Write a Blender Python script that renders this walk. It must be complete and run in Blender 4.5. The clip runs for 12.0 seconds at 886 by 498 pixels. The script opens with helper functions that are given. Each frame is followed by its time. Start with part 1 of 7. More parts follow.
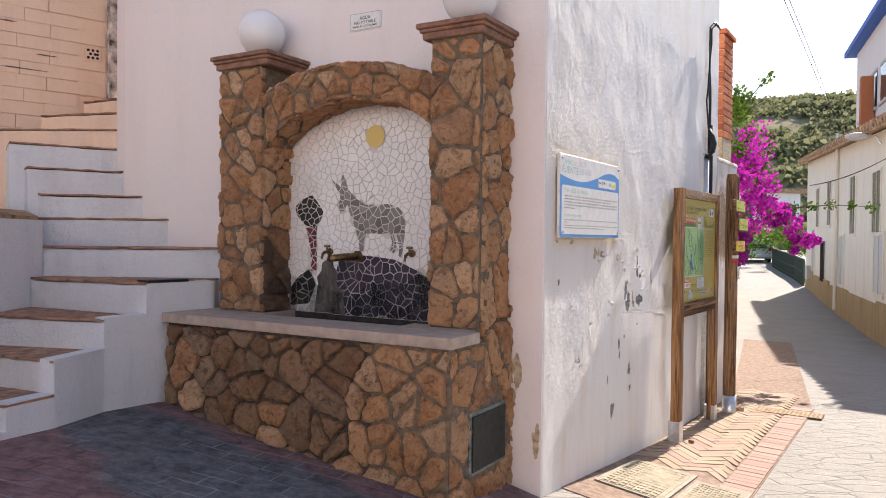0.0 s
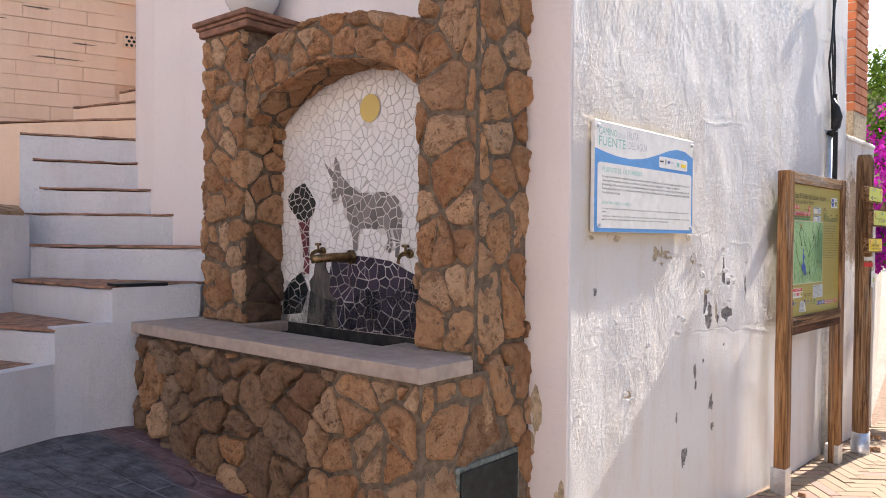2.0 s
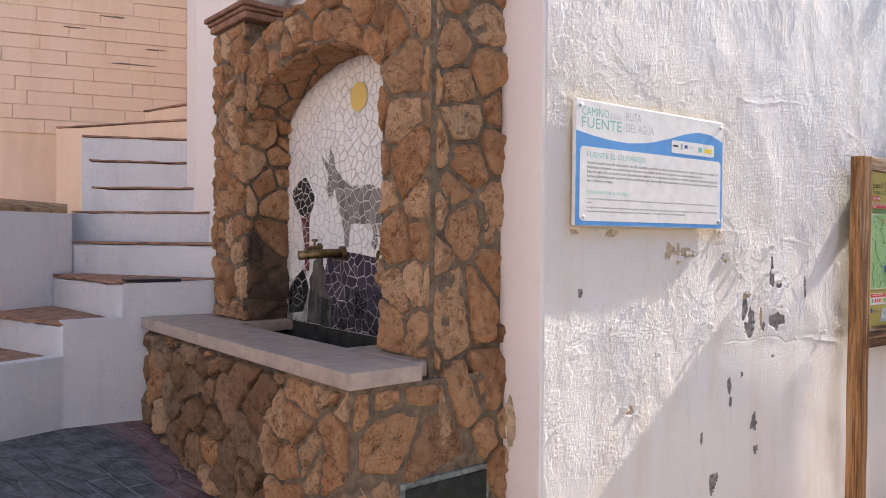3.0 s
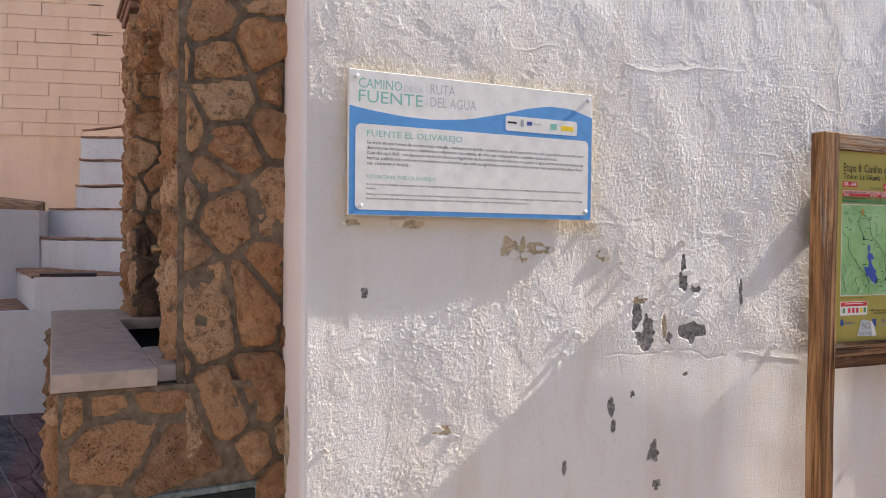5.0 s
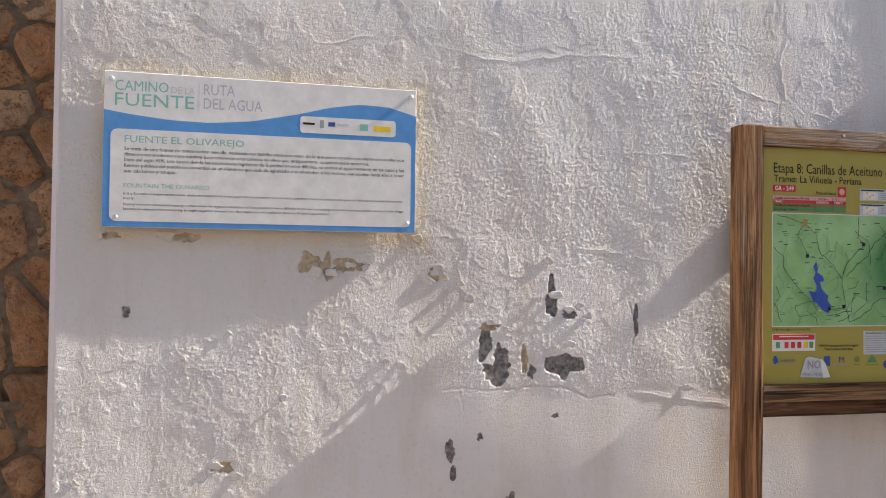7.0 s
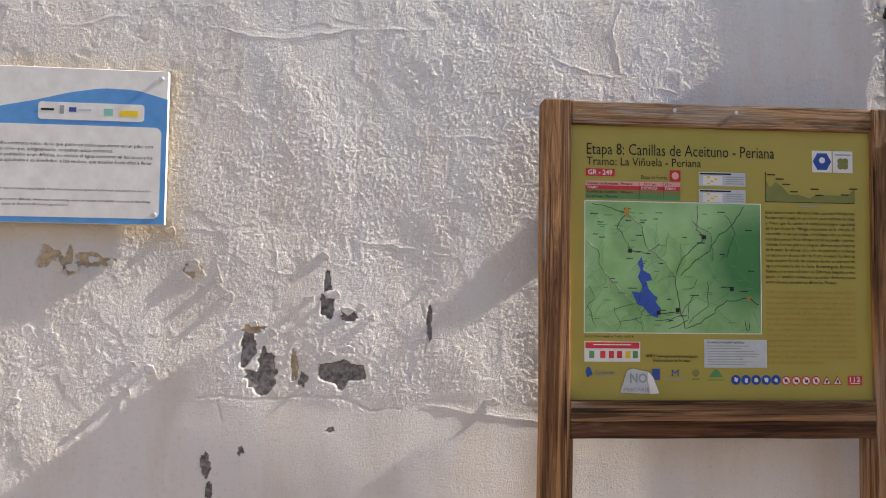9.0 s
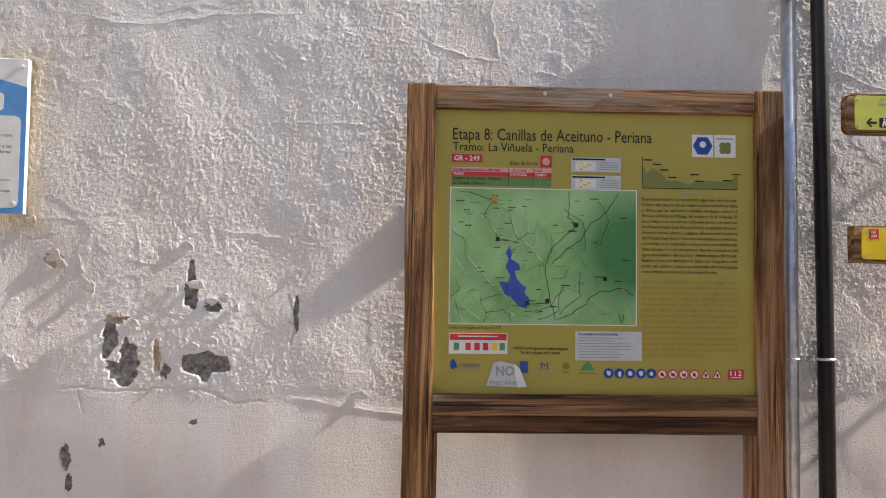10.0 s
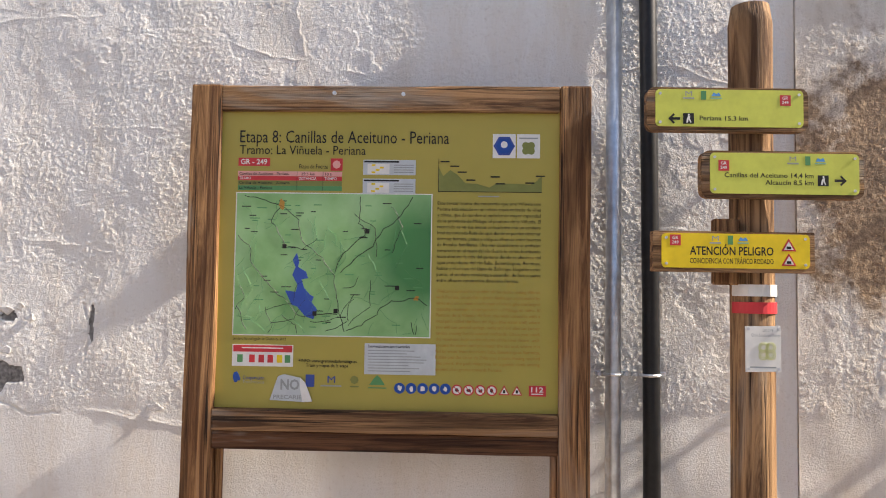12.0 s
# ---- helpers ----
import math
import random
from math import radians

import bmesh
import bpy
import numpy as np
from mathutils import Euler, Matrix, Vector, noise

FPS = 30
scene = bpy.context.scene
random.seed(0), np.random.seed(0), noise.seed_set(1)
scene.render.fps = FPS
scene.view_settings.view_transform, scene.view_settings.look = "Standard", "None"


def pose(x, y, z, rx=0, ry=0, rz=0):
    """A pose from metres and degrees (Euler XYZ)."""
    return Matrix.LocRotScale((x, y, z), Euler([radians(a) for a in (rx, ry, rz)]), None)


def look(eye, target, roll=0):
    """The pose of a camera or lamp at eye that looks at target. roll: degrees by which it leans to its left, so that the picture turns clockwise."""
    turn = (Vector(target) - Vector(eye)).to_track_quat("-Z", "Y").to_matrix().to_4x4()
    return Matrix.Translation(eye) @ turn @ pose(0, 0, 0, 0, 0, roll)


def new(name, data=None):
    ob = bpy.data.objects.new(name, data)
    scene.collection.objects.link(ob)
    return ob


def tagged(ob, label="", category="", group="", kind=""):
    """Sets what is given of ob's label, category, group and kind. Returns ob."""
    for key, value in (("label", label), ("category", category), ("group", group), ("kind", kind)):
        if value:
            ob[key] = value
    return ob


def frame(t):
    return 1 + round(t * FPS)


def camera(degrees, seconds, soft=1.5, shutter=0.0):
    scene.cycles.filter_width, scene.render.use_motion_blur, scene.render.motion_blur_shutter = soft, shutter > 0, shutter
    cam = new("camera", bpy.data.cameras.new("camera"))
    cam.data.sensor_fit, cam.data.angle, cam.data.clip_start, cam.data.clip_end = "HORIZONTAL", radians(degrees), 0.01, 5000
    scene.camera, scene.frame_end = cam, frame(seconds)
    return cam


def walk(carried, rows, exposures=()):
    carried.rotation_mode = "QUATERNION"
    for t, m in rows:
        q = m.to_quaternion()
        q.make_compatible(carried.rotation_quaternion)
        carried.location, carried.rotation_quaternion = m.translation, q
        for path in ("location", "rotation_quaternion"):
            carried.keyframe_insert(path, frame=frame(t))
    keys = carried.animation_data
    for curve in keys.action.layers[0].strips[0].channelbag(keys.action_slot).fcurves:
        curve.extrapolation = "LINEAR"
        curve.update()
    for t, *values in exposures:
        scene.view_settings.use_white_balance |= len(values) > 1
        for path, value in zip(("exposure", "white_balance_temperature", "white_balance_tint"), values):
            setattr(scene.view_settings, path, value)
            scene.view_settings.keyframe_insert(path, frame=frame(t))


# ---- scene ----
cam = camera(61.5, 12.0, soft=1.0)
METRES, EYE, TILT, LEAN, TURN = 7.0, 1.5, 0.0, 0.0, 0.0
ROWS = [
    (0.0, 0.0, 0.0, 0.0, 0.01, -0.9, -0.61),
    (0.5, 0.0067, 0.0398, -0.0009, 0.24, -0.93, -0.57),
    (1.0, 0.0228, 0.0765, -0.0004, 1.35, -0.96, -0.56),
    (1.5, 0.0517, 0.109, -0.0022, 4.41, -0.96, -0.53),
    (2.0, 0.0801, 0.1431, -0.0024, 9.67, -0.97, -0.5),
    (2.5, 0.122, 0.1707, -0.0022, 15.38, -0.96, -0.49),
    (3.0, 0.164, 0.2029, -0.0058, 19.86, -0.93, -0.51),
    (5.0, 0.3165, 0.3307, -0.009, 31.77, -0.91, -0.61),
    (5.5, 0.344, 0.3703, -0.0095, 34.35, -0.62, -0.62),
    (6.0, 0.3737, 0.4045, -0.0111, 37.08, -0.19, -0.63),
    (6.5, 0.3968, 0.4402, -0.0133, 40.37, 0.44, -0.62),
    (7.0, 0.4261, 0.4739, -0.0138, 43.78, 1.2, -0.63),
    (9.0, 0.5026, 0.614, -0.0242, 51.42, 2.86, -0.73),
    (9.5, 0.5252, 0.6444, -0.0241, 52.36, 2.75, -0.73),
    (10.0, 0.5392, 0.677, -0.0266, 53.53, 2.63, -0.74),
    (10.5, 0.5597, 0.7072, -0.0259, 54.74, 2.56, -0.74),
    (11.0, 0.5703, 0.7371, -0.0283, 55.83, 2.53, -0.73),
    (11.5, 0.5811, 0.7639, -0.0259, 56.87, 2.66, -0.77),
    (12.0, 0.5893, 0.7786, -0.0236, 57.71, 3.01, -0.84),
]
walk(cam, [(t, pose(0, 0, EYE, TILT, LEAN, TURN) @ pose(METRES * x, METRES * y, METRES * z, 90 + pitch, roll, yaw)) for t, x, y, z, yaw, pitch, roll in ROWS],
     exposures=[(0.0, 1.0, 6800, 14), (1.5, 1.1, 6800, 14), (2.5, 1.18, 6800, 14), (3.2, 1.18, 6800, 14), (5.0, 0.88, 6900, 13.5), (6.5, 0.62, 6950, 13), (9.5, 0.65, 7050, 13), (12.0, 0.95, 7150, 13)])

# ---- camera, light ----
SUN_AZ, SUN_EL = 53.4, 37.2          # direction the sun stands in: degrees from +x towards +y, and above the horizon
world = bpy.data.worlds.new("sky_world")
scene.world = world
world.use_nodes = True
wn = world.node_tree
sky = wn.nodes.new("ShaderNodeTexSky")
sky.sky_type, sky.sun_disc = "NISHITA", False
sky.sun_elevation, sky.sun_rotation = radians(SUN_EL), radians(90 - SUN_AZ)
sky.air_density, sky.dust_density, sky.ozone_density = 1.0, 0.7, 1.0
wn.links.new(sky.outputs[0], wn.nodes["Background"].inputs[0])
wn.nodes["Background"].inputs[1].default_value = 0.12
sun_data = bpy.data.lights.new("sun", "SUN")
sun_data.energy, sun_data.angle, sun_data.color = 5.0, radians(0.45), (1.0, 0.94, 0.85)
sun_ob = new("sun", sun_data)
_az, _el = radians(SUN_AZ), radians(SUN_EL)
SUN_DIR = Vector((math.cos(_az) * math.cos(_el), math.sin(_az) * math.cos(_el), math.sin(_el)))
sun_ob.matrix_world = look(SUN_DIR * 30, (0, 0, 0))

# ---- materials ----


class Nodes:
    """Short hand for a node material."""

    def __init__(self, name, rough=0.8, metal=0.0, spec=0.3):
        self.mat = bpy.data.materials.new(name)
        self.mat.use_nodes = True
        self.t = self.mat.node_tree
        self.b = self.t.nodes["Principled BSDF"]
        self.b.inputs["Roughness"].default_value = rough
        self.b.inputs["Metallic"].default_value = metal
        self.b.inputs["Specular IOR Level"].default_value = spec
        self.co = self.t.nodes.new("ShaderNodeTexCoord").outputs["Object"]

    def node(self, kind, **values):
        n = self.t.nodes.new(kind)
        for k, v in values.items():
            if k in n.inputs:
                n.inputs[k].default_value = v
        return n

    def link(self, a, b):
        self.t.links.new(a, b)

    def noise(self, scale, detail=4.0, rough=0.6, distort=0.0, stretch=None, co=None):
        n = self.node("ShaderNodeTexNoise", Scale=scale, Detail=detail, Roughness=rough, Distortion=distort)
        src = co or self.co
        if stretch:
            m = self.node("ShaderNodeMapping")
            m.inputs["Scale"].default_value = stretch
            self.link(src, m.inputs["Vector"])
            src = m.outputs[0]
        self.link(src, n.inputs["Vector"])
        return n.outputs["Fac"]

    def voronoi(self, scale, feature="F1", stretch=None):
        n = self.node("ShaderNodeTexVoronoi", Scale=scale)
        n.feature = feature
        src = self.co
        if stretch:
            m = self.node("ShaderNodeMapping")
            m.inputs["Scale"].default_value = stretch
            self.link(src, m.inputs["Vector"])
            src = m.outputs[0]
        self.link(src, n.inputs["Vector"])
        return n.outputs["Distance"]

    def ramp(self, fac, *stops):
        n = self.node("ShaderNodeValToRGB")
        e = n.color_ramp.elements
        while len(e) < len(stops):
            e.new(0.5)
        for el, (p, c) in zip(e, stops):
            el.position = p
            el.color = (c, c, c, 1) if isinstance(c, (int, float)) else (*c, 1)
        self.link(fac, n.inputs["Fac"])
        return n.outputs["Color"]

    def mix(self, fac, a, b, blend="MIX"):
        n = self.t.nodes.new("ShaderNodeMix")
        n.data_type, n.blend_type = "RGBA", blend
        for sock, v in ((n.inputs["Factor"], fac), (n.inputs["A"], a), (n.inputs["B"], b)):
            if isinstance(v, (int, float)):
                sock.default_value = v if sock.name == "Factor" else (v, v, v, 1)
            elif isinstance(v, tuple):
                sock.default_value = (*v, 1)
            else:
                self.link(v, sock)
        return n.outputs["Result"]

    def math(self, op, a, b=0.0):
        n = self.t.nodes.new("ShaderNodeMath")
        n.operation = op
        for sock, v in zip(n.inputs, (a, b)):
            if isinstance(v, (int, float)):
                sock.default_value = v
            else:
                self.link(v, sock)
        return n.outputs[0]

    def color(self, c):
        if isinstance(c, tuple):
            self.b.inputs["Base Color"].default_value = (*c, 1)
        else:
            self.link(c, self.b.inputs["Base Color"])
        return self

    def bump(self, *layers):
        """layers: (height socket, metres)."""
        last = None
        for h, d in layers:
            n = self.node("ShaderNodeBump", Strength=1.0, Distance=d)
            self.link(h, n.inputs["Height"])
            if last:
                self.link(last, n.inputs["Normal"])
            last = n.outputs["Normal"]
        self.link(last, self.b.inputs["Normal"])
        return self

    def random(self):
        return self.t.nodes.new("ShaderNodeObjectInfo").outputs["Random"]

    def island(self):
        return self.t.nodes.new("ShaderNodeNewGeometry").outputs["Random Per Island"]


def simple(name, c, rough=0.6, metal=0.0, spec=0.3, grain=0.06, scale=40.0, bump=0.0005):
    m = Nodes(name, rough, metal, spec)
    f = m.noise(scale, 5)
    lo, hi = tuple(v * (1 - grain * 2) for v in c), tuple(min(1, v * (1 + grain * 2)) for v in c)
    m.color(m.ramp(f, (0.3, lo), (0.7, hi)))
    if bump:
        m.bump((f, bump))
    return m.mat


def mat_whitewash(name, tone=(0.80, 0.78, 0.75), stain=(0.62, 0.52, 0.40), amount=0.5, relief=1.0, spread=0.48):
    m = Nodes(name, 0.88, 0, 0.15)
    big = m.noise(0.9, 4, 0.6)
    streak = m.noise(2.2, 5, 0.65, stretch=(1.6, 1.6, 0.35))
    fine = m.noise(42, 7, 0.72)
    lump = m.noise(6.5, 6, 0.62)
    c = m.mix(m.ramp(streak, (spread, 0), (spread + 0.28, amount)), tone, stain)
    c = m.mix(m.ramp(big, (0.35, 0), (0.75, 0.25)), c, tuple(v * 0.93 for v in tone))
    c = m.mix(m.ramp(fine, (0.34, 0.12), (0.46, 0.0)), c, tuple(v * 0.7 for v in stain))
    m.color(c)
    grains = m.ramp(m.voronoi(120), (0.0, 1.0), (0.5, 0.0))
    patchy = m.math("MULTIPLY", grains, m.ramp(m.noise(5.0, 3), (0.45, 0), (0.6, 1)))
    sand = m.noise(170, 3, 0.6)
    trowel = m.noise(17, 5, 0.55, 0.6)
    m.bump((lump, 0.016 * relief), (trowel, 0.014 * relief), (fine, 0.015 * relief), (patchy, 0.005 * relief), (sand, 0.0045 * relief))
    return m.mat


def mat_stone(name="rubble_stone", wet=0.0):
    """Iron-stained limestone: some stones smooth and pale, others pitted and dark."""
    m = Nodes(name, 0.88 - 0.3 * wet, 0, 0.18 + 0.2 * wet)
    rnd = m.random()
    other = m.math("FRACT", m.math("MULTIPLY", rnd, 7.31))
    hue = m.ramp(rnd, (0.0, (0.46, 0.215, 0.10)), (0.2, (0.74, 0.43, 0.225)), (0.4, (0.56, 0.275, 0.125)), (0.6, (0.80, 0.54, 0.33)), (0.8, (0.36, 0.19, 0.10)), (1.0, (0.68, 0.335, 0.155)))
    big = m.noise(8, 5, 0.65, 0.6)
    mid = m.noise(24, 6, 0.7, 0.4)
    fine = m.noise(75, 6, 0.75)
    soot = m.noise(3.2, 4, 0.6)
    c = m.mix(m.ramp(big, (0.42, 0), (0.62, 0.55)), hue, (0.72, 0.46, 0.27))
    c = m.mix(m.ramp(mid, (0.36, 0.7), (0.50, 0)), c, (0.26, 0.125, 0.055))
    holes = m.math("MULTIPLY", m.ramp(m.voronoi(85), (0.06, 1), (0.36, 0)), m.ramp(other, (0.45, 0.1), (0.7, 1.0)))
    holes = m.math("MULTIPLY", holes, m.ramp(mid, (0.42, 1), (0.6, 0.15)))
    c = m.mix(m.math("MULTIPLY", holes, 0.8), c, (0.07, 0.036, 0.018))
    c = m.mix(m.ramp(fine, (0.32, 0.4), (0.45, 0)), c, (0.18, 0.09, 0.042))
    c = m.mix(m.ramp(soot, (0.58, 0), (0.78, 0.5)), c, (0.17, 0.125, 0.085))
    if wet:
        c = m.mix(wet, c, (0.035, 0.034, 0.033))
    m.color(c)
    m.bump((big, 0.04), (mid, 0.03), (fine, 0.010), (m.math("SUBTRACT", 1.0, holes), 0.010))
    return m.mat


def mat_wood(name, light, dark, axis=2):
    m = Nodes(name, 0.75, 0, 0.2)
    st = [30.0, 30.0, 30.0]
    st[axis] = 1.1
    grain = m.noise(1.0, 6, 0.7, 1.6, stretch=tuple(st))
    st2 = [7.0, 7.0, 7.0]
    st2[axis] = 0.9
    tone = m.noise(1.0, 4, 0.65, 0.8, stretch=tuple(st2))
    st3 = [75.0, 75.0, 75.0]
    st3[axis] = 1.0
    crack = m.noise(1.0, 4, 0.7, 0.5, stretch=tuple(st3))
    c = m.mix(m.ramp(grain, (0.40, 1), (0.57, 0)), light, dark)
    c = m.mix(m.ramp(tone, (0.48, 0), (0.62, 0.75)), c, tuple(v * 0.55 for v in dark))
    c = m.mix(m.ramp(tone, (0.30, 0.6), (0.42, 0)), c, (0.36, 0.32, 0.27))
    c = m.mix(m.ramp(crack, (0.36, 0.95), (0.42, 0)), c, (0.02, 0.012, 0.008))
    m.color(c)
    m.bump((grain, 0.006), (crack, 0.006))
    return m.mat


def mat_street_wall():
    """Many coats of limewash with ochre weathering round the information sign and dust in the hollows."""
    m = Nodes("street_wall_whitewash", 0.9, 0, 0.12)
    sep = m.node("ShaderNodeSeparateXYZ")
    m.link(m.co, sep.inputs[0])
    big, mid = m.noise(1.3, 5, 0.65), m.noise(7.0, 6, 0.7)
    streak = m.noise(2.6, 6, 0.7, stretch=(2.2, 1.0, 0.4))
    fine = m.noise(60, 6, 0.75)
    c = m.mix(m.ramp(streak, (0.46, 0), (0.74, 0.55)), (0.83, 0.82, 0.80), (0.68, 0.58, 0.45))
    c = m.mix(m.ramp(big, (0.40, 0), (0.72, 0.3)), c, (0.74, 0.73, 0.72))
    c = m.mix(m.ramp(fine, (0.33, 0.22), (0.45, 0)), c, (0.42, 0.36, 0.30))
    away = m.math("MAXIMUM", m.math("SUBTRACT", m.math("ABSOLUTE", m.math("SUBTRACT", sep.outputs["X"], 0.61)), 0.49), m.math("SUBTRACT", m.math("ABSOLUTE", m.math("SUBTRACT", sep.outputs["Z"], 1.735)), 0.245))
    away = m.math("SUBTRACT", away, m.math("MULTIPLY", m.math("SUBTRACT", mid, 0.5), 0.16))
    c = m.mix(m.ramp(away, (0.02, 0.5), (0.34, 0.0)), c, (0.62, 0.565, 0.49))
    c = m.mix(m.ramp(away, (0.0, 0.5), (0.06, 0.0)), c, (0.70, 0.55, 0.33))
    m.color(c)
    sand = m.noise(190, 4, 0.65)
    m.bump((fine, 0.004), (sand, 0.003))
    return m.mat


WHITE_STREET = mat_street_wall()
WHITE_FRONT = mat_whitewash("front_wall_whitewash", (0.85, 0.785, 0.75), (0.70, 0.62, 0.55), 0.25, 0.15)
WHITE_STEP = mat_whitewash("step_whitewash", (0.84, 0.845, 0.86), (0.46, 0.43, 0.39), 0.35, 0.7, 0.52)
STONE = mat_stone()
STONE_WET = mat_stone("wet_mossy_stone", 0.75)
STONE_DAMP = mat_stone("damp_dark_stone", 0.46)
MORTAR_DARK = simple("dark_damp_mortar", (0.085, 0.066, 0.05), 0.95, grain=0.3, scale=30, bump=0.006)
MORTAR = simple("grey_brown_mortar", (0.17, 0.127, 0.087), 0.95, grain=0.25, scale=30, bump=0.006)
TERRACOTTA = simple("terracotta_tread", (0.36, 0.20, 0.13), 0.85, grain=0.3, scale=14, bump=0.003)
CAPSTONE = simple("cap_terracotta", (0.25, 0.135, 0.09), 0.8, grain=0.2, scale=18, bump=0.002)
MARBLE = simple("basin_slab_stone", (0.42, 0.34, 0.28), 0.6, grain=0.10, scale=14, bump=0.001)
PEACH = mat_whitewash("peach_block_paint", (0.92, 0.69, 0.51), (0.66, 0.40, 0.24), 0.4, 0.4)
WOOD = mat_wood("weathered_wood_upright", (0.48, 0.26, 0.115), (0.14, 0.063, 0.028), 2)
WOOD_X = mat_wood("weathered_wood_rail", (0.41, 0.235, 0.115), (0.105, 0.052, 0.026), 0)
WOOD_DARK = mat_wood("rain_stained_wood", (0.15, 0.07, 0.035), (0.05, 0.022, 0.012), 0)
WOOD_POLE = mat_wood("weathered_wood_pole", (0.46, 0.275, 0.14), (0.12, 0.06, 0.03), 2)
GALV = simple("galvanised_steel", (0.68, 0.70, 0.72), 0.36, 0.8, 0.5, grain=0.1, scale=30)
BLACK = simple("black_plastic", (0.012, 0.012, 0.013), 0.45, 0, 0.4, grain=0.2)

# ---- plan ----
CORNER = Vector((0.576, 4.155, 0))
FRONT = Matrix(((0.861, 0.509, 0, CORNER.x), (-0.509, 0.861, 0, CORNER.y), (0, 0, 1, 0), (0, 0, 0, 1)))     # x along the fountain wall to its right, y into the wall
STREET = Matrix(((0.54, -0.8415, 0, CORNER.x), (0.8415, 0.54, 0, CORNER.y), (0, 0, 1, 0), (0, 0, 0, 1)))    # x along the street wall away from the corner, y into the wall


def rise(x, y):
    """Height of the ground."""
    h = float(np.interp(x, (-6, -2.2, -1.7, -1.2, 0, 0.58, 1.5, 2.0, 3.2), (0.62, 0.47, 0.44, 0.35, 0.20, 0.05, -0.10, -0.16, -0.20)))
    u = (x - CORNER.x) * 0.54 + (y - CORNER.y) * 0.8415
    h += float(np.interp(u, (3.5, 6, 13, 20, 34, 46, 70, 140), (0, -0.06, -0.32, -0.30, 0.05, 0.36, 0.9, 0.0)))
    return h


def link(name, bm, material, m=None, smooth=False):
    me = bpy.data.meshes.new(name)
    bmesh.ops.recalc_face_normals(bm, faces=bm.faces)
    bm.to_mesh(me)
    bm.free()
    for mt in (material if isinstance(material, (list, tuple)) else [material]):
        me.materials.append(mt)
    if smooth:
        me.polygons.foreach_set("use_smooth", [True] * len(me.polygons))
    ob = new(name, me)
    if m is not None:
        ob.matrix_world = m
    return ob


def part(name, bm, material, parent, label="", m=None, smooth=False):
    """One mesh object under a thing or a part; m is its pose in the parent's own axes."""
    ob = link(name, bm, material, None, smooth)
    ob.parent = parent
    if m is not None:
        ob.matrix_local = m
    if label:
        tagged(ob, label)
    return ob


def thing(name, m, label, category, group="", kind=""):
    ob = new(name)
    ob.empty_display_size = 0.1
    ob.matrix_world = m
    return tagged(ob, label, category, group, kind)


def box(x0, x1, y0, y1, z0, z1, bevel=0.0, bm=None, segments=1):
    made = bmesh.new()
    bmesh.ops.create_cube(made, size=1.0)
    for v in made.verts:
        v.co = Vector((x0 + (v.co.x + 0.5) * (x1 - x0), y0 + (v.co.y + 0.5) * (y1 - y0), z0 + (v.co.z + 0.5) * (z1 - z0)))
    if bevel:
        bmesh.ops.bevel(made, geom=list(made.edges), offset=bevel, segments=segments, affect="EDGES", profile=0.6)
    if bm is None:
        return made
    me = bpy.data.meshes.new("joint")
    made.to_mesh(me)
    made.free()
    bm.from_mesh(me)
    bpy.data.meshes.remove(me)
    return bm


def prism(points, z0, z1, bm=None):
    """An upright prism on a plan outline; z0 and z1 may be numbers or lists."""
    bm = bm or bmesh.new()
    n = len(points)
    lo = [bm.verts.new((p[0], p[1], z0[i] if isinstance(z0, (list, tuple)) else z0)) for i, p in enumerate(points)]
    hi = [bm.verts.new((p[0], p[1], z1[i] if isinstance(z1, (list, tuple)) else z1)) for i, p in enumerate(points)]
    bm.faces.new(lo[::-1])
    bm.faces.new(hi)
    for i in range(n):
        j = (i + 1) % n
        bm.faces.new((lo[i], lo[j], hi[j], hi[i]))
    return bm


def plate(points, y0, y1, bm=None):
    """A plate with an outline in x, z and a depth along y."""
    bm = bm or bmesh.new()
    a = [bm.verts.new((p[0], y0, p[1])) for p in points]
    b = [bm.verts.new((p[0], y1, p[1])) for p in points]
    bm.faces.new(a)
    bm.faces.new(b[::-1])
    n = len(points)
    for i in range(n):
        j = (i + 1) % n
        bm.faces.new((a[i], b[i], b[j], a[j]))
    return bm


def tube(points, radius, sides=10, bm=None, cap=True):
    """A round bar along points; radius may be a list."""
    bm = bm or bmesh.new()
    pts = [Vector(p) for p in points]
    rings = []
    for i, p in enumerate(pts):
        d = (pts[min(i + 1, len(pts) - 1)] - pts[max(i - 1, 0)]).normalized()
        side = d.cross(Vector((0, 0, 1)) if abs(d.z) < 0.9 else Vector((1, 0, 0))).normalized()
        other = d.cross(side)
        r = radius[i] if isinstance(radius, (list, tuple)) else radius
        rings.append([bm.verts.new(p + r * (side * math.cos(a) + other * math.sin(a))) for a in (math.tau * k / sides for k in range(sides))])
    for a, b in zip(rings, rings[1:]):
        for k in range(sides):
            bm.faces.new((a[k], a[(k + 1) % sides], b[(k + 1) % sides], b[k]))
    if cap:
        bm.faces.new(rings[0][::-1])
        bm.faces.new(rings[-1])
    return bm


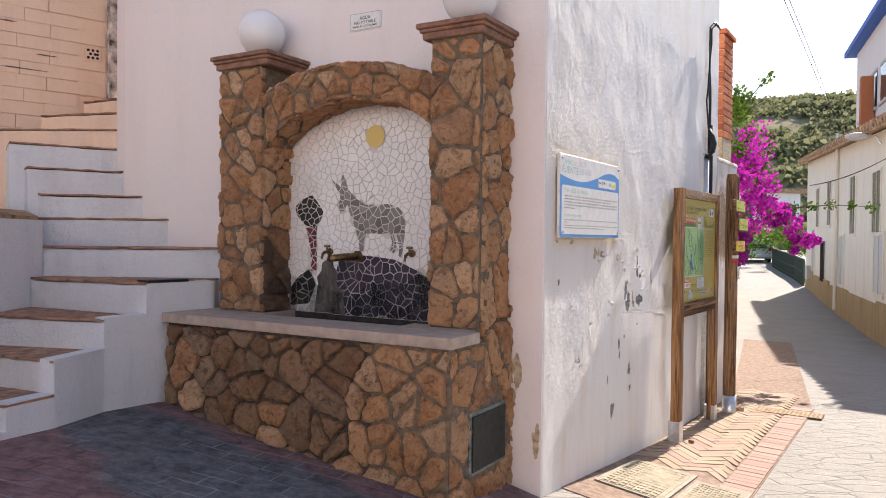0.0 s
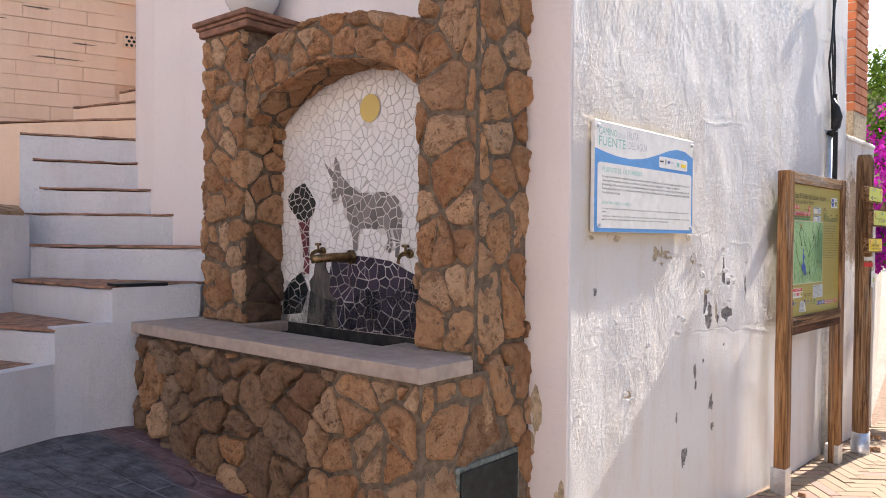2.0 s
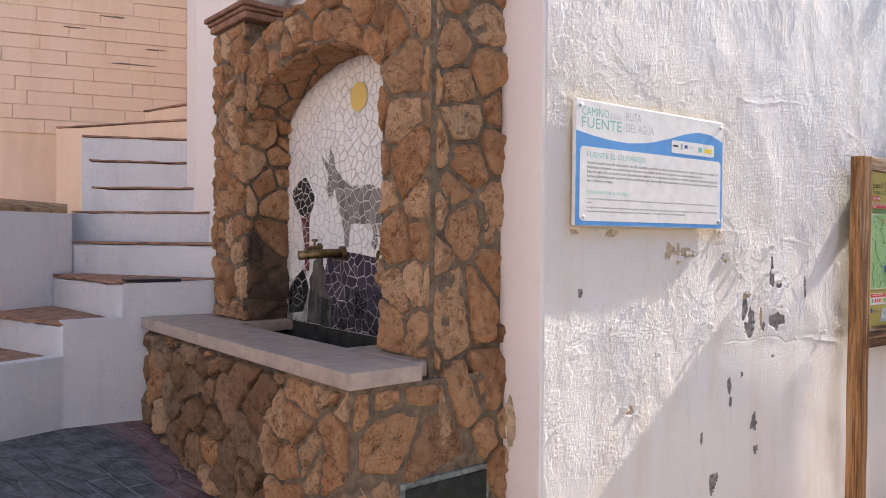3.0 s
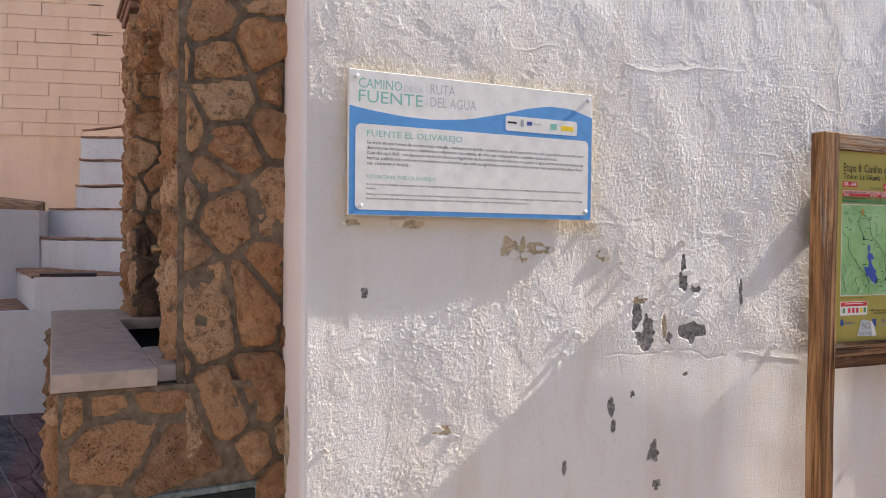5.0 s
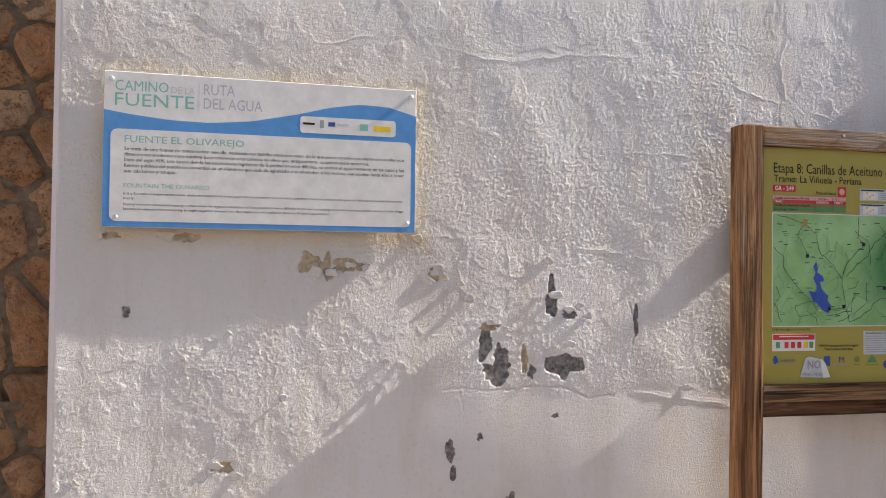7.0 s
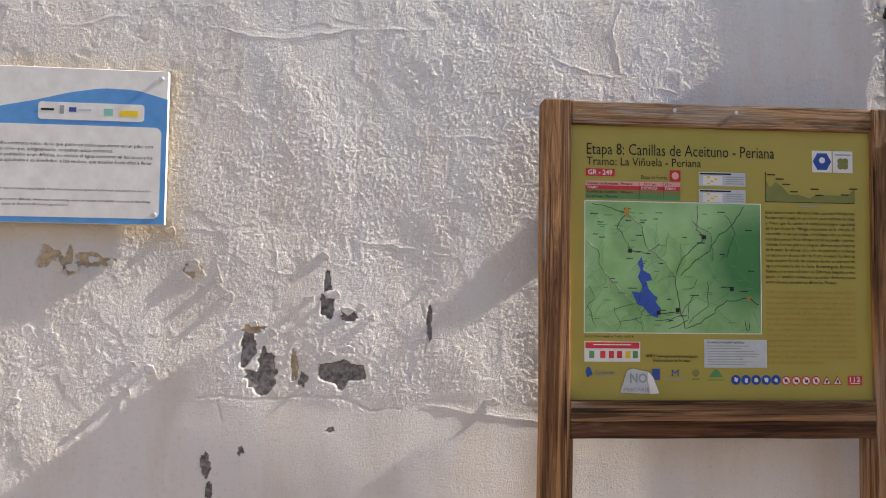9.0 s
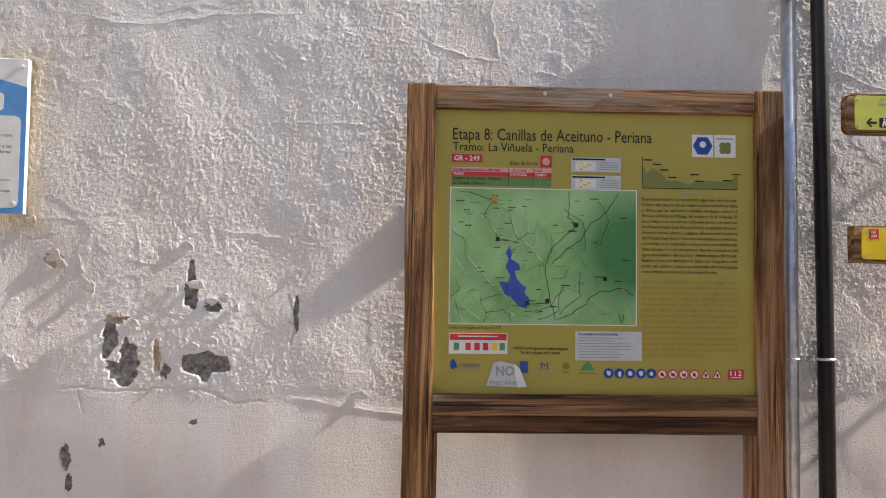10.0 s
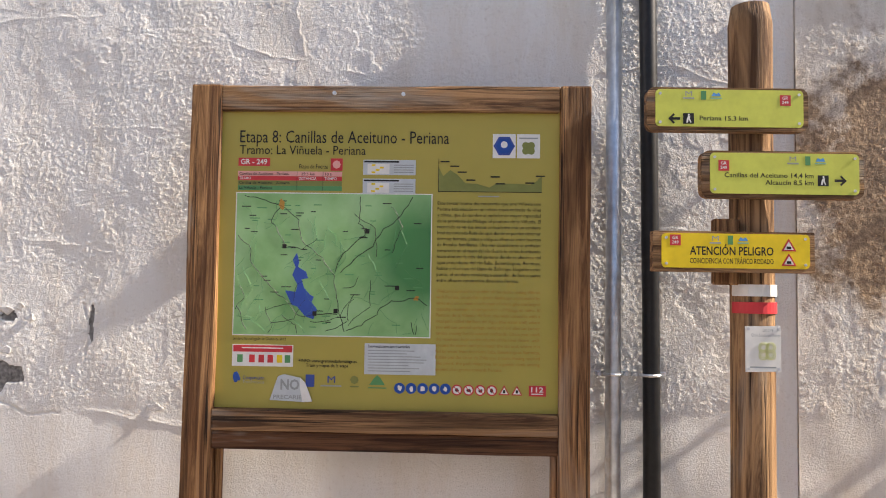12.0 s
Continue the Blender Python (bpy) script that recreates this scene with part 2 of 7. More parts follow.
# ---- shape helpers ----
def clip_half(poly, p, nrm):
    """Keep the side of a convex outline where (q - p) . nrm <= 0."""
    out = []
    for i, a in enumerate(poly):
        b = poly[(i + 1) % len(poly)]
        da = (a[0] - p[0]) * nrm[0] + (a[1] - p[1]) * nrm[1]
        db = (b[0] - p[0]) * nrm[0] + (b[1] - p[1]) * nrm[1]
        if da <= 0:
            out.append(a)
        if (da < 0 < db) or (db < 0 < da):
            k = da / (da - db)
            out.append((a[0] + k * (b[0] - a[0]), a[1] + k * (b[1] - a[1])))
    return out


def cells(x0, x1, z0, z1, size, rng, jitter=0.42, stretch=1.0, loose=0.0):
    """Voronoi cells over a rectangle, from a jittered brick-like grid."""
    nx, nz = max(1, round((x1 - x0) / (size * stretch))), max(1, round((z1 - z0) / size))
    pts = []
    for j in range(-1, nz + 1):
        for i in range(-1, nx + 1):
            pts.append((x0 + (i + 0.5 + 0.5 * (j % 2) * (nx > 1) - 0.25 * (nx > 1) + rng.uniform(-jitter, jitter)) * (x1 - x0) / nx, z0 + (j + 0.5 + rng.uniform(-jitter, jitter)) * (z1 - z0) / nz))
    if loose:
        pts = [p for p in pts if rng.random() > loose]
    arr = np.array(pts)
    rect = [(x0, z0), (x1, z0), (x1, z1), (x0, z1)]
    done = []
    for p in pts:
        d = np.hypot(arr[:, 0] - p[0], arr[:, 1] - p[1])
        poly = rect
        for k in np.argsort(d)[1:22]:
            q = pts[k]
            poly = clip_half(poly, ((p[0] + q[0]) / 2, (p[1] + q[1]) / 2), (q[0] - p[0], q[1] - p[1]))
            if len(poly) < 3:
                break
        if len(poly) >= 3:
            done.append(poly)
    return done


def area(poly):
    return 0.5 * sum(a[0] * b[1] - b[0] * a[1] for a, b in zip(poly, poly[1:] + poly[:1]))


def middle(poly):
    return (sum(p[0] for p in poly) / len(poly), sum(p[1] for p in poly) / len(poly))


def shrink(poly, gap):
    """Move every side of a convex outline inwards."""
    if area(poly) < 0:
        poly = poly[::-1]
    out = poly
    for a, b in zip(poly, poly[1:] + poly[:1]):
        dx, dz = b[0] - a[0], b[1] - a[1]
        n = math.hypot(dx, dz)
        if n < 1e-5:
            continue
        nrm = (dz / n, -dx / n)
        out = clip_half(out, (a[0] - nrm[0] * gap, a[1] - nrm[1] * gap), nrm)
        if len(out) < 3:
            return []
    return out


def inside(p, poly):
    hit = False
    for a, b in zip(poly, poly[1:] + poly[:1]):
        if (a[1] > p[1]) != (b[1] > p[1]) and p[0] < a[0] + (p[1] - a[1]) * (b[0] - a[0]) / (b[1] - a[1]):
            hit = not hit
    return hit


def stone_mesh(poly, to3, proud, seed, steps=4):
    """A rough boulder face on an outline; to3(s, t, d) maps it onto the wall."""
    c = middle(poly)
    ring = []
    for a, b in zip(poly, poly[1:] + poly[:1]):
        n = max(1, round(math.dist(a, b) / 0.022))
        for k in range(n):
            ring.append((a[0] + (b[0] - a[0]) * k / n, a[1] + (b[1] - a[1]) * k / n))
    soft = [((p[0] + 2 * q[0] + r[0]) / 4, (p[1] + 2 * q[1] + r[1]) / 4) for p, q, r in zip(ring[-1:] + ring[:-1], ring, ring[1:] + ring[:1])]
    soft = [(p[0] * 0.75 + q[0] * 0.25, p[1] * 0.75 + q[1] * 0.25) for p, q in zip(soft, ring)]
    bm = bmesh.new()
    off = Vector((seed * 1.7, seed * 0.9, seed * 2.3))
    rings = []
    tilt = (noise.noise(off) * 0.35, noise.noise(off + Vector((5, 1, 2))) * 0.35)
    for scale, depth in ((1.0, -0.35), (1.0, 0.40), (0.975, 0.72), (0.89, 0.95), (0.74, 1.06), (0.52, 1.10), (0.26, 1.12)):
        row = []
        for p in soft:
            s, t = c[0] + (p[0] - c[0]) * scale, c[1] + (p[1] - c[1]) * scale
            j = noise.noise(Vector((s * 16, t * 16, 0)) + off)
            j2 = noise.noise(Vector((s * 45, t * 45, 3)) + off)
            e = 0.008 * noise.noise(Vector((s * 26, t * 26, 9)) + off) + 0.004 * noise.noise(Vector((s * 70, t * 70, 4)) + off)
            d = proud * depth * (1 + 0.65 * j + 0.5 * j2 + (tilt[0] * (s - c[0]) + tilt[1] * (t - c[1])) * 9)
            row.append(bm.verts.new(to3(s + e, t - e, d)))
        rings.append(row)
    for a, b in zip(rings, rings[1:]):
        for k in range(len(a)):
            m = (k + 1) % len(a)
            bm.faces.new((a[k], a[m], b[m], b[k]))
    mid = bm.verts.new(to3(c[0], c[1], proud * 1.13))
    last = rings[-1]
    for k in range(len(last)):
        bm.faces.new((last[k], last[(k + 1) % len(last)], mid))
    return bm


def stones(parent, x0, x1, z0, z1, size, to3, seed, proud=0.03, keep=None, gap=0.0085, stretch=1.1, wet=None):
    rng = random.Random(seed)
    for i, poly in enumerate(cells(x0, x1, z0, z1, size * 0.93, rng, 0.5, stretch, 0.2)):
        poly = shrink(poly, gap * rng.uniform(0.6, 1.5))
        if len(poly) < 3 or abs(area(poly)) < 0.0009 or (keep and not keep(middle(poly))):
            continue
        part("stone", stone_mesh(poly, to3, proud * rng.uniform(0.7, 1.3), seed + i * 0.61), (wet(middle(poly)) if wet else None) or STONE, parent, smooth=True)


def rounded(x0, x1, z0, z1, r, n=5):
    pts = []
    for cx, cz, a0 in ((x1 - r, z0 + r, -90), (x1 - r, z1 - r, 0), (x0 + r, z1 - r, 90), (x0 + r, z0 + r, 180)):
        for k in range(n + 1):
            a = radians(a0 + 90 * k / n)
            pts.append((cx + r * math.cos(a), cz + r * math.sin(a)))
    return pts


def disc(cx, cz, r, n=20):
    return [(cx + r * math.cos(math.tau * k / n), cz + r * math.sin(math.tau * k / n)) for k in range(n)]


def lettering(words, x, z, height, material, parent, y=-0.001, width=None, align="LEFT", name="lettering", label="", bold=0.0):
    """Flat printed words; height is that of the capitals, x and z the start of the base line."""
    cu = bpy.data.curves.new(name, "FONT")
    cu.body, cu.align_x, cu.resolution_u, cu.fill_mode, cu.offset = words, align, 2, "FRONT", bold
    tmp = bpy.data.objects.new(name, cu)
    scene.collection.objects.link(tmp)
    me = bpy.data.meshes.new_from_object(tmp.evaluated_get(bpy.context.evaluated_depsgraph_get()))
    bpy.data.objects.remove(tmp)
    bpy.data.curves.remove(cu)
    k = height / 0.69
    xs = [v.co.x for v in me.vertices] or [0]
    kx = k if not width else width / max(1e-6, max(xs) - min(xs))
    base = min(xs) if (width and align == "LEFT") else 0
    for v in me.vertices:
        v.co = Vector((x + (v.co.x - base) * kx, y, z + v.co.y * k))
    me.materials.clear()
    me.materials.append(material)
    ob = new(name, me)
    ob.parent = parent
    return ob


def rotated(bm, m):
    bmesh.ops.transform(bm, matrix=m, verts=bm.verts)
    return bm


def ink(name, c, rough=0.45):
    return simple(name, c, rough, grain=0.04, scale=25, bump=0)


INK_BLACK, INK_WHITE, INK_RED = ink("print_black", (0.02, 0.02, 0.018)), ink("print_white", (0.78, 0.78, 0.75)), ink("print_red", (0.62, 0.05, 0.06))
INK_TEAL, INK_BLUE, INK_GREY = ink("print_teal", (0.22, 0.52, 0.44)), ink("print_blue", (0.10, 0.32, 0.66)), ink("print_grey", (0.33, 0.36, 0.36))
INK_NAVY, INK_YELLOW, INK_FADED = ink("print_navy", (0.05, 0.09, 0.33)), ink("print_yellow", (0.85, 0.62, 0.03)), ink("print_faded_orange", (0.45, 0.24, 0.05))
INK_GREEN, INK_LIME, INK_OLIVE = ink("print_green", (0.10, 0.30, 0.12)), ink("print_lime", (0.55, 0.58, 0.11)), ink("print_olive", (0.22, 0.24, 0.07))
INK_SOFT, INK_ROYAL = ink("print_soft_black", (0.045, 0.042, 0.02)), ink("print_royal_blue", (0.02, 0.085, 0.36))
INK_MIST = ink("print_mist_grey", (0.46, 0.50, 0.54))
INK_PINK, INK_PALE = ink("print_pink", (0.80, 0.40, 0.36)), ink("print_pale", (0.55, 0.60, 0.62))


# ---- ground ----
def build_ground():
    bm = bmesh.new()
    xs = sorted(set([-900, -300, -100, -40, -20] + [round(-10 + 0.5 * i, 2) for i in range(61)] + [round(-3 + 0.2 * i, 2) for i in range(46)] + [24, 30, 40, 60, 100, 300, 900]))
    ys = sorted(set([-900, -300, -100, -40, -15] + [round(-6 + 0.5 * i, 2) for i in range(97)] + [round(2 + 0.2 * i, 2) for i in range(46)] + [46, 52, 60, 80, 120, 300, 900]))
    grid = [[bm.verts.new((x, y, rise(x, y))) for x in xs] for y in ys]
    for a, b in zip(grid, grid[1:]):
        for i in range(len(xs) - 1):
            bm.faces.new((a[i], a[i + 1], b[i + 1], b[i]))
    m = Nodes("street_concrete", 0.8, 0, 0.25)
    f, g = m.noise(1.6, 5), m.noise(45, 5)
    c = m.mix(m.ramp(f, (0.3, 0), (0.7, 0.7)), (0.34, 0.315, 0.28), (0.26, 0.24, 0.215))
    c = m.mix(m.ramp(g, (0.35, 0.4), (0.6, 0)), c, (0.18, 0.17, 0.16))
    spots = m.noise(9, 6, 0.75)
    # the small square is laid in a darker stamped concrete than the street
    sep = m.node("ShaderNodeSeparateXYZ")
    m.link(m.co, sep.inputs[0])
    edge = m.math("ADD", m.math("ADD", sep.outputs["X"], m.math("MULTIPLY", sep.outputs["Y"], 0.05)), m.math("MULTIPLY", f, 0.25))
    square = m.ramp(edge, (0.75, 1), (0.95, 0))
    c = m.mix(square, c, m.mix(m.ramp(spots, (0.36, 0), (0.62, 1)), (0.07, 0.072, 0.078), (0.20, 0.205, 0.215)))
    # stamped joints of the concrete
    warp = m.mix(0.16, m.co, m.t.nodes.new("ShaderNodeTexNoise").outputs["Color"])
    br = m.node("ShaderNodeTexVoronoi", Scale=3.2)
    br.feature, br.distance = "DISTANCE_TO_EDGE", "EUCLIDEAN"
    mp = m.node("ShaderNodeMapping")
    mp.inputs["Rotation"].default_value = (0, 0, 0.95)
    mp.inputs["Scale"].default_value = (1.0, 2.4, 0.02)
    m.link(warp, mp.inputs["Vector"])
    m.link(mp.outputs[0], br.inputs["Vector"])
    joint = m.ramp(br.outputs["Distance"], (0.0, 1), (0.035, 0))
    c = m.mix(m.math("MULTIPLY", joint, 0.3), c, (0.16, 0.155, 0.15))
    # reddish tinted areas of the stamped paving
    wave = m.math("MULTIPLY", m.noise(2.4, 5, 0.6), 0.5)
    depth = m.math("ADD", m.math("MULTIPLY", m.math("SUBTRACT", sep.outputs["X"], CORNER.x), -0.509), m.math("MULTIPLY", m.math("SUBTRACT", sep.outputs["Y"], CORNER.y), -0.861))
    side = m.math("ADD", m.math("MULTIPLY", m.math("SUBTRACT", sep.outputs["X"], CORNER.x), 0.861), m.math("MULTIPLY", m.math("SUBTRACT", sep.outputs["Y"], CORNER.y), -0.509))
    foot = m.ramp(m.math("SUBTRACT", m.math("ADD", depth, wave), 0.25), (0.86, 0.75), (0.96, 0))
    west = m.ramp(m.math("ADD", m.math("SUBTRACT", depth, m.math("MULTIPLY", side, 0.34)), m.math("SUBTRACT", wave, 1.95)), (0.44, 0), (0.56, 0.85))
    red = m.math("MAXIMUM", foot, west)
    c = m.mix(m.math("MULTIPLY", square, red), c, m.mix(m.ramp(spots, (0.36, 0), (0.62, 1)), (0.175, 0.085, 0.08), (0.31, 0.17, 0.16)))
    # courses pressed into the square's concrete, worn away in places
    bond = m.node("ShaderNodeTexBrick", Scale=1.0)
    for key, v in (("Mortar Size", 0.006), ("Mortar Smooth", 0.4), ("Brick Width", 0.24), ("Row Height", 0.12)):
        bond.inputs[key].default_value = v
    mb = m.node("ShaderNodeMapping")
    mb.inputs["Rotation"].default_value = (0, 0, 0.30)
    m.link(m.mix(0.03, m.co, m.t.nodes.new("ShaderNodeTexNoise").outputs["Color"]), mb.inputs["Vector"])
    m.link(mb.outputs[0], bond.inputs["Vector"])
    pressed = m.math("MULTIPLY", m.math("MULTIPLY", bond.outputs["Fac"], square), m.ramp(m.noise(3.1, 4, 0.6), (0.38, 0.1), (0.6, 0.8)))
    c = m.mix(pressed, c, m.mix(m.ramp(f, (0.46, 0), (0.56, 1)), (0.06, 0.06, 0.065), (0.34, 0.34, 0.36)))
    m.color(c).bump((f, 0.02), (spots, 0.015), (g, 0.005), (m.ramp(br.outputs["Distance"], (0.0, 0), (0.04, 1)), 0.008), (m.math("SUBTRACT", 1.0, pressed), 0.006))
    tagged(link("ground", bm, m.mat, smooth=True), "sloping stamped concrete street with grey and reddish areas", "ground", kind="structure")


build_ground()


# ---- house walls ----
house_top = 5.6


EDGE = -0.036        # where the street wall meets the fountain wall


def ripple(x, y, seed):
    """Gradient noise on arrays, about -0.7 to 0.7."""
    ix, iy = np.floor(x).astype(np.int64), np.floor(y).astype(np.int64)
    fx, fy = x - ix, y - iy

    def corner(i, j):
        h = ((ix + i) * 374761393 + (iy + j) * 668265263 + seed * 362437) & 0xFFFFFFFF
        h = ((h ^ (h >> 13)) * 1274126177) & 0xFFFFFFFF
        a = ((h ^ (h >> 16)) & 0xFFFF) * (math.tau / 65536)
        return np.cos(a) * (fx - i) + np.sin(a) * (fy - j)

    sx, sy = fx * fx * fx * (fx * (fx * 6 - 15) + 10), fy * fy * fy * (fy * (fy * 6 - 15) + 10)
    lo = corner(0, 0) * (1 - sx) + corner(1, 0) * sx
    hi = corner(0, 1) * (1 - sx) + corner(1, 1) * sx
    return lo * (1 - sy) + hi * sy


def soft(v, a, b):
    f = np.clip((v - a) / (b - a), 0, 1)
    return f * f * (3 - 2 * f)


def hollows(u, z):
    """Broad unevenness of the old render, outwards."""
    u, z = np.asarray(u, float), np.asarray(z, float)
    return soft(u, EDGE, EDGE + 0.06) * (ripple(u * 1.3 + 3, z * 1.3, 1) * 0.006 + ripple(u * 3.1, z * 3.1, 2) * 0.0045 + ripple(u * 8, z * 7, 3) * 0.0016)


def bulge(u, z):
    return float(hollows(u, z))


def coats(u, z):
    """Relief of the limewash itself: trowel marks, grains and the edges of broken coats."""
    wu, wz = u + 0.012 * ripple(u * 14, z * 14, 4), z + 0.012 * ripple(u * 14, z * 14, 5)
    rough = np.clip(0.62 + 1.1 * ripple(u * 2.1, z * 2.1, 6) + 0.7 * ripple(u * 6, z * 6, 7), 0.42, 1.0)
    grains = soft(ripple(wu * 84, wz * 80, 8), 0.0, 0.34) * 0.0010 + soft(ripple(wu * 140, wz * 135, 9), 0.0, 0.4) * 0.0009
    trowel = ripple(wu * 20, wz * 15, 10) * 0.0008 + ripple(wu * 46, wz * 40, 11) * 0.0006
    layer = ripple(u * 2.6, z * 2.6, 12) + 0.5 * ripple(u * 6, z * 6, 13) + 0.3 * ripple(u * 15, z * 15, 14) + 0.14 * ripple(u * 40, z * 40, 15)
    steps = soft(layer, 0.10, 0.13) * 0.0011 + soft(layer, -0.22, -0.20) * 0.0009
    smoothed = np.maximum(soft(0.99 - z + 0.05 * ripple(u * 4, z * 4, 16), 0.0, 0.06) * soft(u - 0.75 - 0.5 * (1 - z), 0.0, 0.15), soft(0.62 - z, 0.0, 0.2))
    return (rough * (0.97 * grains + trowel) + steps) * (1 - 0.86 * smoothed)


def ragged(cx, cz, w, h, seed, n=18):
    rng = random.Random(seed)
    pts = []
    for k in range(n):
        a = math.tau * k / n
        r = 0.75 + 0.55 * noise.noise(Vector((math.cos(a) * 1.3, math.sin(a) * 1.3, seed * 3.1))) + rng.uniform(-0.12, 0.12)
        pts.append((cx + 0.5 * w * r * math.cos(a), cz + 0.5 * h * r * math.sin(a)))
    return pts


def wander(points, rng, step=0.003, sway=0.006):
    """A crooked line through a few places."""
    out = []
    for (a, b), (c, d) in zip(points, points[1:]):
        n = max(2, int(math.hypot(c - a, d - b) / step))
        nx, nz = -(d - b) / (n * step), (c - a) / (n * step)
        k = rng.uniform(0, 50)
        for i in range(n):
            f = i / n
            e = sway * math.sin(math.pi * f) ** 0.5 * (2.2 * noise.noise(Vector((f * n * step * 9, k, 0))) + noise.noise(Vector((f * n * step * 35, k, 4))))
            out.append((a + (c - a) * f + nx * e, b + (d - b) * f + nz * e))
    return out


def uneven_wall(name, us, zs, top, materials, out=0.0, depth=0.35, ridges=(), patches=(), relief=1.0):
    """A wall whose street face follows the unevenness of the render; patches: (u, z, w, h, material number) where coats fell off."""
    us, zs = np.asarray(us), np.asarray(zs)
    U, Z = np.meshgrid(us, zs)
    H = coats(U, Z) * relief
    rng = random.Random(15)
    for width, height, points in ridges:
        line = wander(points, rng)
        for k, (u, z) in enumerate(line):
            i0, i1 = np.searchsorted(us, (u - 0.012, u + 0.012))
            j0, j1 = np.searchsorted(zs, (z - 0.012, z + 0.012))
            d = (U[j0:j1, i0:i1] - u) ** 2 + (Z[j0:j1, i0:i1] - z) ** 2
            h = height * (0.65 + 0.7 * noise.noise(Vector((k * 0.06, u, 0)))) * min(1, 8 * min(k + 1, len(line) - k) / len(line))
            H[j0:j1, i0:i1] = np.maximum(H[j0:j1, i0:i1], 0.0010 + h * np.exp(-d / (width * width))) if height > 0 else np.minimum(H[j0:j1, i0:i1], np.where(d < width * width, height, 1.0))
    slot = np.zeros(U.shape, np.int32)
    for k, (u, z, w, h, mat) in enumerate(patches):
        i0, i1 = np.searchsorted(us, (u - w, u + w))
        j0, j1 = np.searchsorted(zs, (z - h, z + h))
        a, b = U[j0:j1, i0:i1], Z[j0:j1, i0:i1]
        pts = ragged(u, z, w * 1.25, h * 1.25, k + 1.0, 24)
        hit = np.zeros(a.shape, bool)
        for p, q in zip(pts, pts[1:] + pts[:1]):
            if p[1] != q[1]:
                hit ^= ((p[1] > b) != (q[1] > b)) & (a < p[0] + (b - p[1]) * (q[0] - p[0]) / (q[1] - p[1]))
        H[j0:j1, i0:i1] = np.where(hit, -0.0035 + ripple(a * 60, b * 60, 20) * 0.0012, H[j0:j1, i0:i1])
        slot[j0:j1, i0:i1] = np.where(hit, mat, slot[j0:j1, i0:i1])
    Y = -out - hollows(U, Z) - H
    if us[0] < 0:
        Y += 0.02 * (1 - soft(U, EDGE, EDGE + 0.025)) ** 2
    nu, nz = len(us) - 1, len(zs) - 1
    w = nu + 1
    grid = np.arange(w * (nz + 1)).reshape(nz + 1, w)
    quads = np.stack((grid[:-1, :-1], grid[:-1, 1:], grid[1:, 1:], grid[1:, :-1]), -1).reshape(-1, 4)
    u0, u1, z0 = us[0], us[-1], zs[0]
    k = w * (nz + 1)
    co = np.concatenate((np.stack((U, Y, Z), -1).reshape(-1, 3), ((u0, -out, top), (u1, -out, top), (u0, depth, z0), (u1, depth, z0), (u0, depth, top), (u1, depth, top))))
    extra = [(nz * w, nz * w + nu, k + 1, k), (k + 2, k + 4, k + 5, k + 3), (k, k + 1, k + 5, k + 4), (nu, k + 3, k + 5, k + 1, nz * w + nu), (0, nz * w, k, k + 4, k + 2)]
    loops = np.concatenate((quads.ravel(), [i for f in extra for i in f]))
    starts = np.concatenate((np.arange(len(quads)) * 4, len(quads) * 4 + np.cumsum([0] + [len(f) for f in extra[:-1]])))
    me = bpy.data.meshes.new(name)
    me.vertices.add(len(co))
    me.vertices.foreach_set("co", co.astype(np.float32).ravel())
    me.loops.add(len(loops))
    me.loops.foreach_set("vertex_index", loops.astype(np.int32))
    me.polygons.add(len(starts))
    me.polygons.foreach_set("loop_start", starts.astype(np.int32))
    for m_ in materials:
        me.materials.append(m_)
    me.polygons.foreach_set("material_index", np.concatenate((slot[:-1, :-1].ravel(), np.zeros(len(extra), np.int32))))
    me.polygons.foreach_set("use_smooth", np.arange(len(starts)) < len(quads))
    me.update(calc_edges=True)
    me.validate()
    ob = new(name, me)
    ob.matrix_world = STREET
    return ob


GREY_PLASTER = simple("bare_grey_plaster", (0.23, 0.22, 0.21), 0.95, grain=0.35, scale=60, bump=0.004)
OCHRE_PLASTER = simple("bare_ochre_plaster", (0.50, 0.40, 0.27), 0.95, grain=0.2, scale=40, bump=0.003)
# bare places: grey plaster (1) and ochre undercoat (2)
BARE = [(u, z, w, h, 1) for u, z, w, h in ((1.385, 1.037, 0.12, 0.095), (1.345, 1.14, 0.06, 0.11), (1.40, 1.09, 0.05, 0.08), (1.643, 1.047, 0.135, 0.105), (1.515, 1.03, 0.03, 0.05), (1.586, 1.285, 0.045, 0.13), (1.655, 1.232, 0.07, 0.032), (1.22, 0.765, 0.035, 0.07),
        (1.235, 0.687, 0.022, 0.06), (1.44, 0.565, 0.06, 0.10), (1.605, 0.873, 0.03, 0.018), (1.328, 0.81, 0.02, 0.03), (1.912, 1.20, 0.02, 0.11), (0.18, 1.245, 0.022, 0.04), (1.0, 0.55, 0.02, 0.06), (1.46, 0.42, 0.05, 0.05), (1.1, 0.33, 0.06, 0.1))]
BARE += [(u, z, w, h, 2) for u, z, w, h in ((0.735, 1.40, 0.07, 0.09), (0.79, 1.385, 0.05, 0.09), (0.85, 1.395, 0.09, 0.06), (0.91, 1.392, 0.05, 0.03), (1.17, 1.375, 0.05, 0.05), (0.35, 1.478, 0.07, 0.035), (0.47, 0.745, 0.06, 0.04), (1.36, 1.19, 0.08, 0.03), (1.49, 1.075, 0.02, 0.11), (0.13, 1.482, 0.05, 0.02))]
